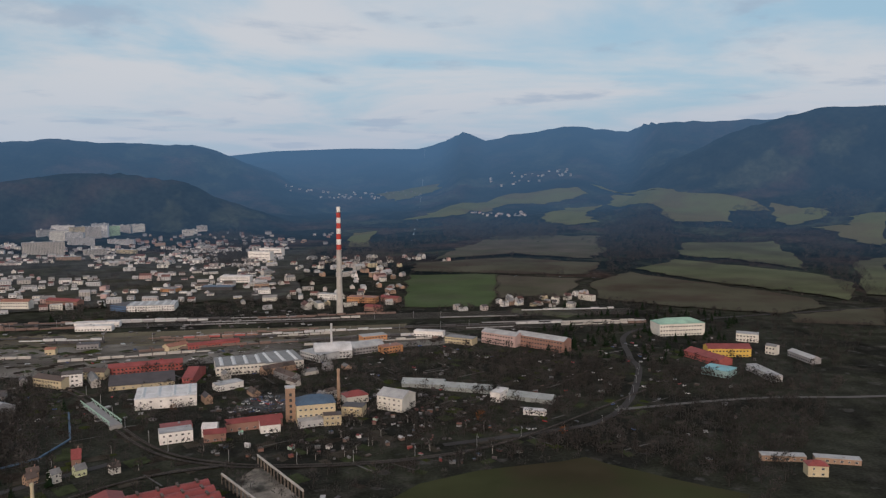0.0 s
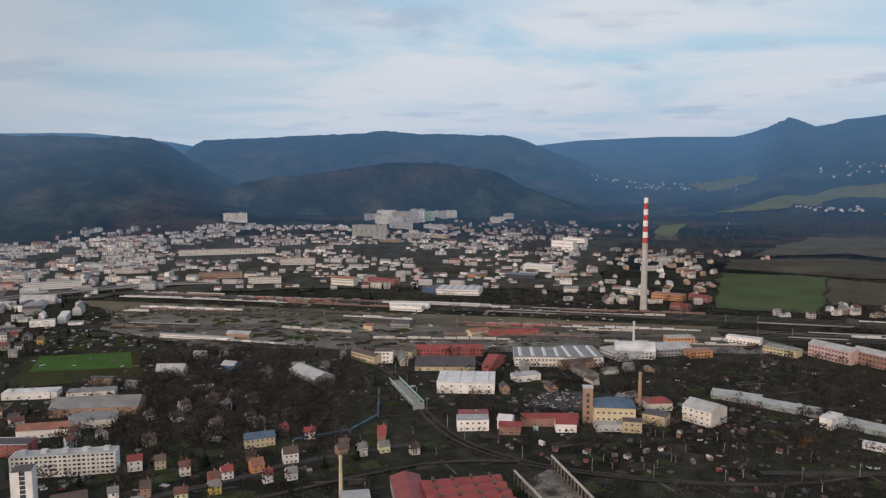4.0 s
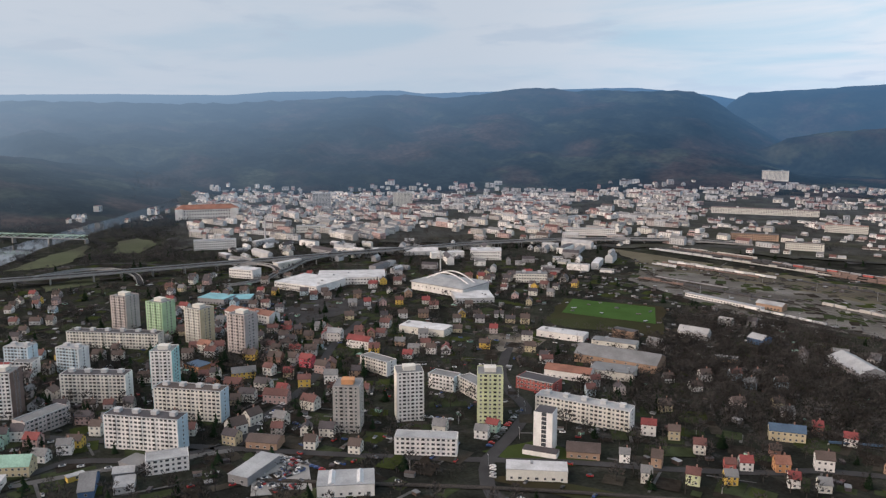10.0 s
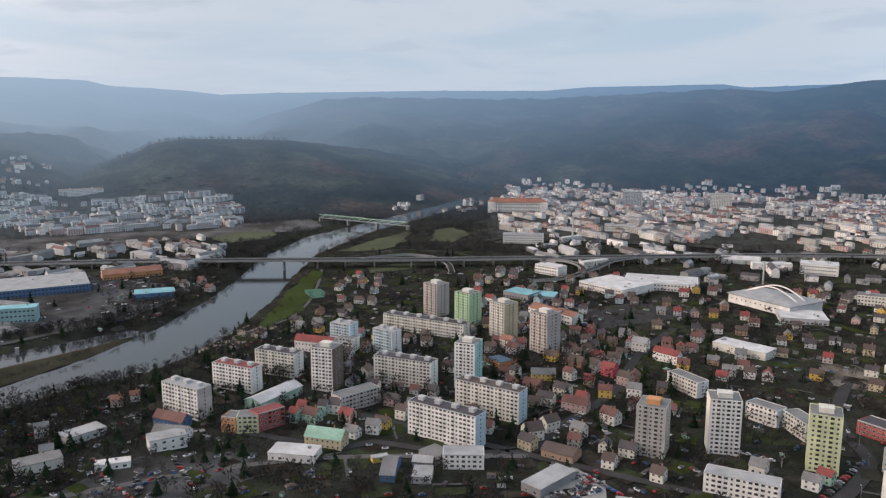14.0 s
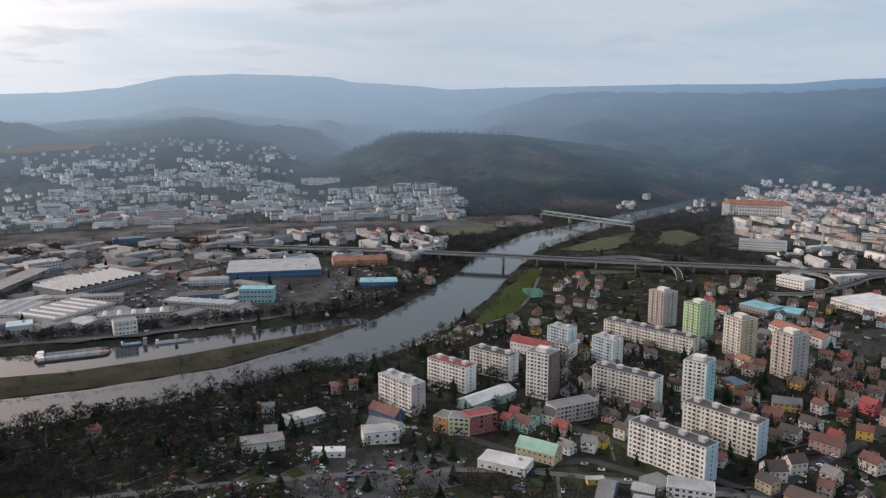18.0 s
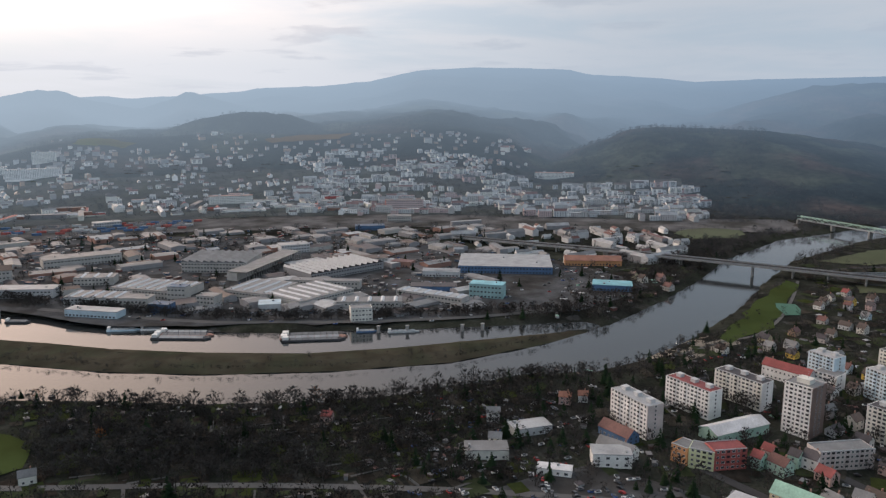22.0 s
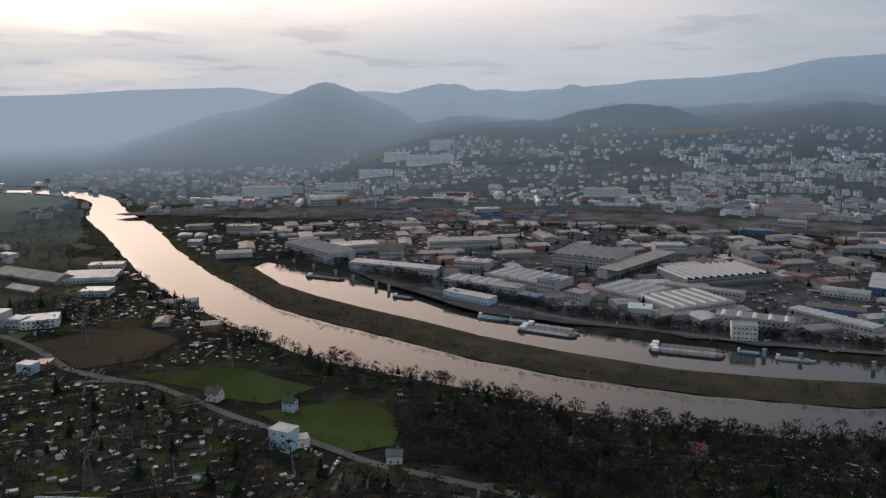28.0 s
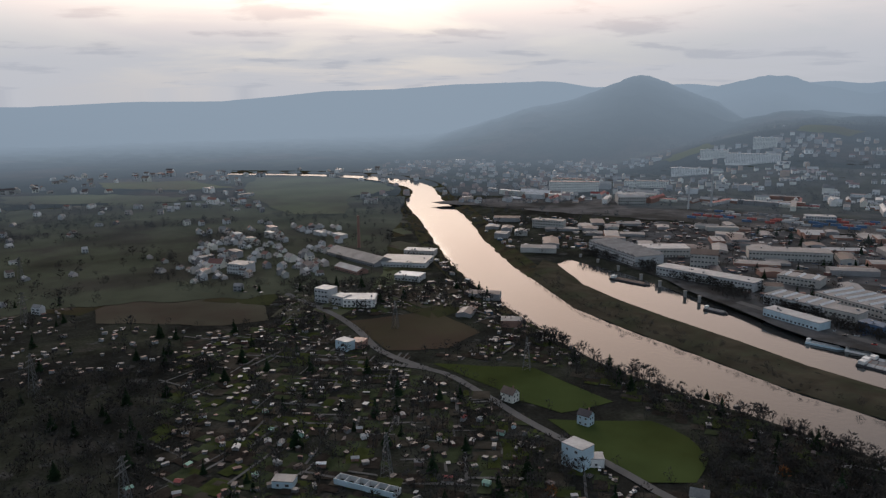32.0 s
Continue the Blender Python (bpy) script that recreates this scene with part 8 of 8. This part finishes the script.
def barge(x, y, rot, L, W, hull, hatch, label):
    t = thing("barge", x, y, rot, label, "barge", "moored barges", z=-4.0)
    s = Shape()
    k = [(-L / 2, -W / 2), (L / 2 - 5, -W / 2), (L / 2, 0), (L / 2 - 5, W / 2), (-L / 2, W / 2)]
    s.add([(a, b, -0.6) for a, b in k] + [(a, b, 1.5) for a, b in k], [(i, (i + 1) % 5, 5 + (i + 1) % 5, 5 + i) for i in range(5)] + [(5, 6, 7, 8, 9)])
    part("hull", s, wall_paint(hull), t)
    n = max(3, int(L / 7))
    for i in range(n):
        s = Shape()
        xx, w = -L * 0.36 + i * L * 0.74 / n, L * 0.74 / n - 0.5
        s.add([(xx, -W * 0.4, 1.52), (xx + w, -W * 0.4, 1.52), (xx + w, W * 0.4, 1.52), (xx, W * 0.4, 1.52), (xx, 0, 2.9), (xx + w, 0, 2.9)], [(0, 1, 5, 4), (2, 3, 4, 5), (1, 2, 5), (3, 0, 4)])
        part("hatch_cover", s, roof_paint(hatch), t)
    s = Shape()
    s.box(-L * 0.44, 0, 1.51, L * 0.09, W * 0.7, 2.6)
    part("wheelhouse", s, wall_paint("white"), t)


barge(-722, -338, 122, 62, 9, "brick", "light", "long rust-red barge with grey hatch covers")
barge(-716, -334, 122, 58, 8, "dark", "grey", "long dark barge with grey hatch covers")
barge(-668, -447, 114, 55, 9, "dark", "light", "long dark barge with grey hatch covers")
barge(-730, -343, 122, 60, 9, "dark", "grey", "long dark barge moored beside others")
barge(-676, -451, 114, 56, 9, "brick", "grey", "long rusty barge moored beside another")
barge(-684, -455, 114, 50, 8, "dark", "light", "dark barge with pale hatch covers by the quay")
barge(-664, -515, 122, 30, 7, "paleblue", "light", "small white and blue river boat")
barge(-678, -492, 122, 22, 6, "white", "light", "small white work boat")
barge(-759, -303, 120, 20, 5, "blue", "light", "small blue moored boat")
barge(-773, -271, 122, 30, 4, "light", "light", "long flat grey pontoon")
barge(-621, -760, 118, 50, 9, "dark", "brown", "dark barge loaded with brown cargo")
barge(-640, -630, 114, 24, 7, "dark", "grey", "dark work barge beside the quay")
for i, (x, y) in enumerate(((-620, -883), (-627, -850), (-633, -810), (-637, -765), (-640, -731), (-642, -686), (-644, -664), (-762, -292), (-775, -268), (-800, -222), (-812, -206))):
    t = thing("mooring_pillar", x, y, 0, "grey concrete mooring pillar in the basin", "pillar", "mooring pillars", z=-8)
    s = Shape()
    s.box(0, 0, 0, 2.4, 2.4, 10)
    part("shaft", s, CONCRETE, t)
    s = Shape()
    s.box(0, 0, 10.01, 3.2, 3.2, 0.8)
    part("cap", s, CONCRETE, t)


def car_mesh():
    """A body with a rounded cabin outline, extruded."""
    side = [(-2.1, 0.3), (2.1, 0.3), (2.15, 0.75), (1.2, 0.9), (0.65, 1.42), (-1.1, 1.45), (-1.75, 0.95), (-2.15, 0.85)]
    s = Shape()
    n = len(side)
    s.add([(a, -0.85, b) for a, b in side] + [(a, 0.85, b) for a, b in side], [tuple(range(n)), tuple(range(2 * n - 1, n - 1, -1))] + [(i, n + i, n + (i + 1) % n, (i + 1) % n) for i in range(n)])
    glass = Shape()
    glass.add([(1.18, -0.8, 0.93), (1.18, 0.8, 0.93), (0.66, 0.7, 1.44), (0.66, -0.7, 1.44)], [(0, 1, 2, 3)])
    glass.add([(-1.0, -0.87, 0.95), (0.95, -0.87, 0.95), (0.6, -0.87, 1.36), (-0.95, -0.87, 1.38)], [(0, 1, 2, 3)])
    glass.add([(-1.0, 0.87, 0.95), (-0.95, 0.87, 1.38), (0.6, 0.87, 1.36), (0.95, 0.87, 0.95)], [(0, 1, 2, 3)])
    return s, glass


CAR_BODY, CAR_GLASS = car_mesh()
CAR_PAINTS = {k: paint("car_" + k, c, 0.35, 0.5, 0.03) for k, c in {"white": (0.7, 0.7, 0.7), "silver": (0.42, 0.43, 0.44), "black": (0.02, 0.02, 0.022), "red": (0.3, 0.03, 0.03), "blue": (0.04, 0.08, 0.22), "grey": (0.14, 0.14, 0.15)}.items()}
CAR_MESHES = {k: CAR_BODY.mesh("body", [m]) for k, m in CAR_PAINTS.items()}
CAR_PANE = CAR_GLASS.mesh("windows", [GLASS])


def car(x, y, rot, k):
    t = thing("car", x, y, rot, "%s car parked beside the street" % k, "car", "parked cars", z=float(land(x, y)) + 0.52)
    part("body", CAR_MESHES[k], None, t)
    part("glazing", CAR_PANE, None, t)


rng = random.Random(81)
for x0, y0, x1, y1, n, turn in ((-448, 345, -486, 396, 12, 40), (-408, 322, -426, 334, 4, 30), (-478, 228, -508, 216, 8, 50), (-470, 240, -500, 226, 8, 50), (-500, -30, -540, -60, 10, 20), (-510, 0, -555, -20, 9, 70), (-383, -352, -378, -382, 6, 60), (-390, -345, -374, -330, 5, 20), (-520, 330, -500, 350, 6, 50), (-560, 226, -600, 262, 8, 42)):
    for k in range(n):
        s = (k + rng.uniform(0.3, 0.7)) / n
        car(x0 + (x1 - x0) * s, y0 + (y1 - y0) * s, turn + rng.choice((0, 0, 180)) + rng.uniform(-4, 4), rng.choice(list(CAR_PAINTS)))


def cars_afar(name, label, places):
    s = Shape()
    ks = sorted(CAR_PAINTS)
    zs = land(np.array([p[0] for p in places]), np.array([p[1] for p in places]))
    for (x, y, rng), z in zip(places, zs):
        a = street_turn(x, y) + rng.choice((0, 90)) + rng.uniform(-5, 5)
        m = ks.index(rng.choice(ks))
        s.box(x, y, z + 0.5, 4.2, 1.75, 0.75, m, a, bottom=False)
        s.box(x, y, z + 1.25, 2.1, 1.55, 0.55, len(ks), a, bottom=False)
    return tagged(new(name, s.mesh(name, [CAR_PAINTS[k] for k in ks] + [GLASS])), label, "cars", kind="stuff")


nowhere = np.zeros((GN, GN), bool)
for x, y, r in TAKEN:
    block_disc(nowhere, x, y, r)
block_poly(nowhere, RIVER, 4)
block_poly(nowhere, BASIN, 10)
cars_afar("parked_cars", "parked cars on the concrete lot behind a wall", [(x, y, r) for x, y, r in within(182, 90, [(-514, 212), (-503, 238), (-454, 222), (-462, 195)])])
cars_afar("parked_cars", "parked cars in the factory yard", within(183, 60, [(-192, 694), (-184, 748), (-150, 748), (-146, 698)]))
cars_afar("parked_cars", "rows of parked cars before the supermarket", spots(82, 230, 68, 76, 780, 880, 3, grid=nowhere, mark=False))
cars_afar("parked_cars", "parked cars along the estate's streets", spots(83, 330, 40, 96, 400, 760, 3, grid=nowhere, mark=False))
cars_afar("parked_cars", "parked cars and vans in the yards by the street", spots(86, 170, 96, 113, 390, 580, 3, grid=nowhere, mark=False))
cars_afar("parked_cars", "parked cars and vans between the works halls", spots(84, 420, 100, 135, 760, 1300, 3, grid=nowhere, mark=False))
cars_afar("parked_cars", "parked cars in yards beside the railway", spots(85, 160, -26, 24, 620, 1000, 3, grid=nowhere, mark=False))


def bar(s, a, b, w, m=0):
    """A thin square bar between two points."""
    a, b = Vector(a), Vector(b)
    d = (b - a).normalized()
    u = d.cross(Vector((0.3, 0.2, 1))).normalized() * w / 2
    v = d.cross(u).normalized() * w / 2
    s.add([a - u - v, a + u - v, a + u + v, a - u + v, b - u - v, b + u - v, b + u + v, b - u + v], [(0, 1, 5, 4), (1, 2, 6, 5), (2, 3, 7, 6), (3, 0, 4, 7)], m)


PYLON_STEEL = paint("weathered_steel", (0.13, 0.13, 0.13), 0.7, 0.4, 0.2)


def pylon(x, y, rot, h):
    t = thing("pylon", x, y, rot, "grey steel lattice power pylon", "power pylon", "power pylons")
    s = Shape()
    w = lambda z: 2.6 * (1 - z / h) + 0.35
    for i, j in ((-1, -1), (1, -1), (1, 1), (-1, 1)):
        bar(s, (i * w(0), j * w(0), -1), (i * w(h), j * w(h), h), 0.28)
    for k in range(9):
        z0, z1 = h * k / 9, h * (k + 1) / 9
        for (i, j), (p, q) in (((-1, -1), (1, -1)), ((1, -1), (1, 1)), ((1, 1), (-1, 1)), ((-1, 1), (-1, -1))):
            bar(s, (i * w(z0), j * w(z0), z0), (p * w(z1), q * w(z1), z1), 0.16)
    part("mast", s, PYLON_STEEL, t)
    for z, l in ((h * 0.72, 6.5), (h * 0.84, 5.0), (h * 0.95, 3.5)):
        s = Shape()
        bar(s, (-l, 0, z), (l, 0, z), 0.3)
        bar(s, (-l, 0, z), (0, 0, z + 1.2), 0.18)
        bar(s, (l, 0, z), (0, 0, z + 1.2), 0.18)
        part("cross_arm", s, PYLON_STEEL, t)


for x, y, h in ((-53, -583, 32), (-265, -397, 26), (-130, -402, 30), (-8, -778, 30), (-402, -529, 26), (30, -950, 30), (-330, -660, 26)):
    pylon(x, y, 60, h)
for x, y, h, r in ((-1012, -1174, 62, 2), (-961, -1166, 48, 1.6), (-363, -1022, 44, 2.2), (-131, 924, 38, 1.6), (-980, 620, 30, 1.2), (-1330, 480, 40, 1.6)):
    smokestack(x, y, h, r, r * 0.7, "light" if h > 45 or h < 42 else "brick", 0, "slim pale smokestack of the works" if h != 44 else "round brick smokestack of the works")

# catenary and lamp posts
for line, step in (([(-842, 868), (-742, 834), (-594, 804), (-512, 818), (-440, 813), (-348, 752), (-270, 652), (-214, 596)], 38), ([(-160, 572), (-108, 568), (-20, 581), (66, 626)], 38), ([(-920, 1020), (-600, 1075), (-300, 1120), (0, 1160)], 55), ([(-800, 925), (-500, 985), (-250, 1020), (40, 1085)], 55)):
    pts = smooth_line([(a, b, 0) for a, b in line], step)
    for p in pts:
        t = thing("railway_mast", p.x, p.y, 20, "thin grey mast of the railway's overhead line", "mast", "railway masts")
        s = Shape()
        s.tube(0, 0, -0.5, 0.22, 0.16, 11, n=6)
        part("post", s, METAL, t)
        s = Shape()
        bar(s, (0, 0, 9.2), (0, -4, 9.2), 0.16)
        bar(s, (0, 0, 10.3), (0, -3.6, 9.3), 0.1)
        part("arm", s, METAL, t)
for pts in ([(99, 640), (135, 660), (175, 728), (214, 846)], [(-520, 418), (-492, 404), (-455, 372), (-430, 330)]):
    for p in smooth_line([(a, b, 0) for a, b in pts], 30):
        t = thing("street_lamp", p.x + 5, p.y, 0, "slim grey street lamp", "street lamp", "street lamps")
        s = Shape()
        s.tube(0, 0, -0.3, 0.14, 0.09, 8.3, n=6)
        part("post", s, METAL, t)
        s = Shape()
        s.box(-0.7, 0, 7.9, 1.6, 0.25, 0.18)
        part("lamp_head", s, wall_paint("light"), t)


def crane_way(x0, y0, x1, y1, h):
    """A row of concrete posts with a beam along their heads: an old crane runway."""
    t = thing("crane_runway", x0, y0, math.degrees(math.atan2(y1 - y0, x1 - x0)), "old concrete crane runway on posts", "crane runway")
    L = math.hypot(x1 - x0, y1 - y0)
    n = int(L / 6)
    for k in range(n + 1):
        s = Shape()
        s.box(k * L / n, 0, -1, 0.9, 0.9, h)
        part("post", s, RUNWAY, t)
    s = Shape()
    s.box(L / 2, 0, h - 0.99, L + 1, 1.0, 1.3)
    part("beam", s, wall_paint("concrete"), t)


crane_way(-154, 532, -118, 486, 8)
crane_way(-137, 568, -92, 503, 8)


def truss_bridge(x0, y0, x1, y1, z, h, W, n, colour, label):
    t = thing("truss_bridge", x0, y0, math.degrees(math.atan2(y1 - y0, x1 - x0)), label, "bridge", z=z)
    L = math.hypot(x1 - x0, y1 - y0)
    s = Shape()
    s.box(L / 2, 0, 0, L, W, 0.8)
    part("deck", s, wall_paint("grey"), t)
    for j in (-W / 2, W / 2):
        s = Shape()
        bar(s, (0, j, h), (L, j, h), 0.7)
        for k in range(n):
            bar(s, (k * L / n, j, 0.8), ((k + 0.5) * L / n, j, h), 0.45)
            bar(s, ((k + 0.5) * L / n, j, h), ((k + 1) * L / n, j, 0.8), 0.45)
        part("truss", s, wall_paint(colour), t)
    for k in range(0, n + 1, 3):
        s = Shape()
        s.box(k * L / n, 0, -z - 8, 3, W, z + 8)
        part("pier", s, CONCRETE, t)


truss_bridge(-1640, 60, -1500, 220, 7, 7, 8, 9, "mint", "green steel truss bridge across the river")
truss_bridge(-332, 716, -278, 652, 3, 4, 10, 6, "mint", "green steel railway bridge")


def ramp(pts, label):
    """A curving slip road on pillars that joins the viaduct."""
    t = thing("slip_road_bridge", pts[0][0], pts[0][1], 0, label, "bridge", z=0)
    inv = t.matrix_basis.inverted()
    line = smooth_line(pts, 9)
    for name, off, w, z0, thick, material in (("deck", 0, 8, 0, 1.3, CONCRETE), ("carriageway", 0, 6.6, 0.1, 0.08, ASPHALT), ("railing", -3.8, 0.3, 1.2, 1.3, METAL), ("railing", 3.8, 0.3, 1.2, 1.3, METAL)):
        s = Shape()
        for i, p in enumerate(line):
            d = (line[min(i + 1, len(line) - 1)] - line[max(i - 1, 0)]).to_2d().normalized()
            for zz in (p.z + z0, p.z + z0 - thick):
                for k in (off - w / 2, off + w / 2):
                    s.v.append(tuple(inv @ Vector((p.x - d.y * k, p.y + d.x * k, zz))))
        for i in range(len(line) - 1):
            a, b = i * 4, i * 4 + 4
            s.f += [(a, a + 1, b + 1, b)[::-1], (a, a + 2, b + 2, b)[::-1], (a + 1, b + 1, b + 3, a + 3)[::-1], (a + 2, b + 2, b + 3, a + 3)]
        s.m = [0] * len(s.f)
        part(name, s, material, t)
    for p in line[2:-2:3]:
        q = inv @ Vector((p.x, p.y, -1))
        s = Shape()
        s.tube(q.x, q.y, q.z, 0.9, 0.9, p.z, n=8)
        part("pillar", s, CONCRETE, t)


ramp([(-1166, 118, 10.6), (-1178, 140, 10.4), (-1191, 164, 10), (-1197, 189, 9.5), (-1186, 213, 9), (-1160, 231, 8.6), (-1128, 240, 6.5), (-1090, 238, 3)], "curved concrete slip road rising to the viaduct")
ramp([(-1132, 385, 10), (-1113, 406, 9.5), (-1094, 415, 8.5), (-1070, 414, 7.5), (-1050, 404, 6.5), (-1036, 386, 5), (-1028, 358, 3.2), (-1034, 330, 1.5)], "curved concrete slip road looping down from the viaduct")
ramp([(-1048, 404, 6.7), (-1073, 433, 8), (-1110, 470, 9.5), (-1130, 515, 10)], "second arm of the looping slip road")
t = thing("pipe_bridge", -337, 692, 0, "bent blue steel pipe bridge", "pipe bridge", z=2.5)
for a, b in (((0, 0), (35, -72)), ((35, -72), (31, -115)), ((31, -115), (0, -150))):
    s = Shape()
    bar(s, (*a, 0), (*b, 0), 1.3)
    part("pipe", s, paint("faded_blue_steel", (0.075, 0.13, 0.21), 0.6, 0.3, 0.2), t)
for a in ((0, 0), (18, -36), (35, -72), (31, -115), (0, -150)):
    s = Shape()
    s.box(a[0], a[1], -4, 1, 1, 3)
    part("support", s, CONCRETE, t)
# Made-up wall in place of a bare earth embankment.
t = thing("concrete_wall", 400, 742, 5, "long pale concrete retaining wall", "wall")
s = Shape()
s.box(110, 0, -1, 150, 0.6, 4.5)
part("panel", s, CONCRETE, t)
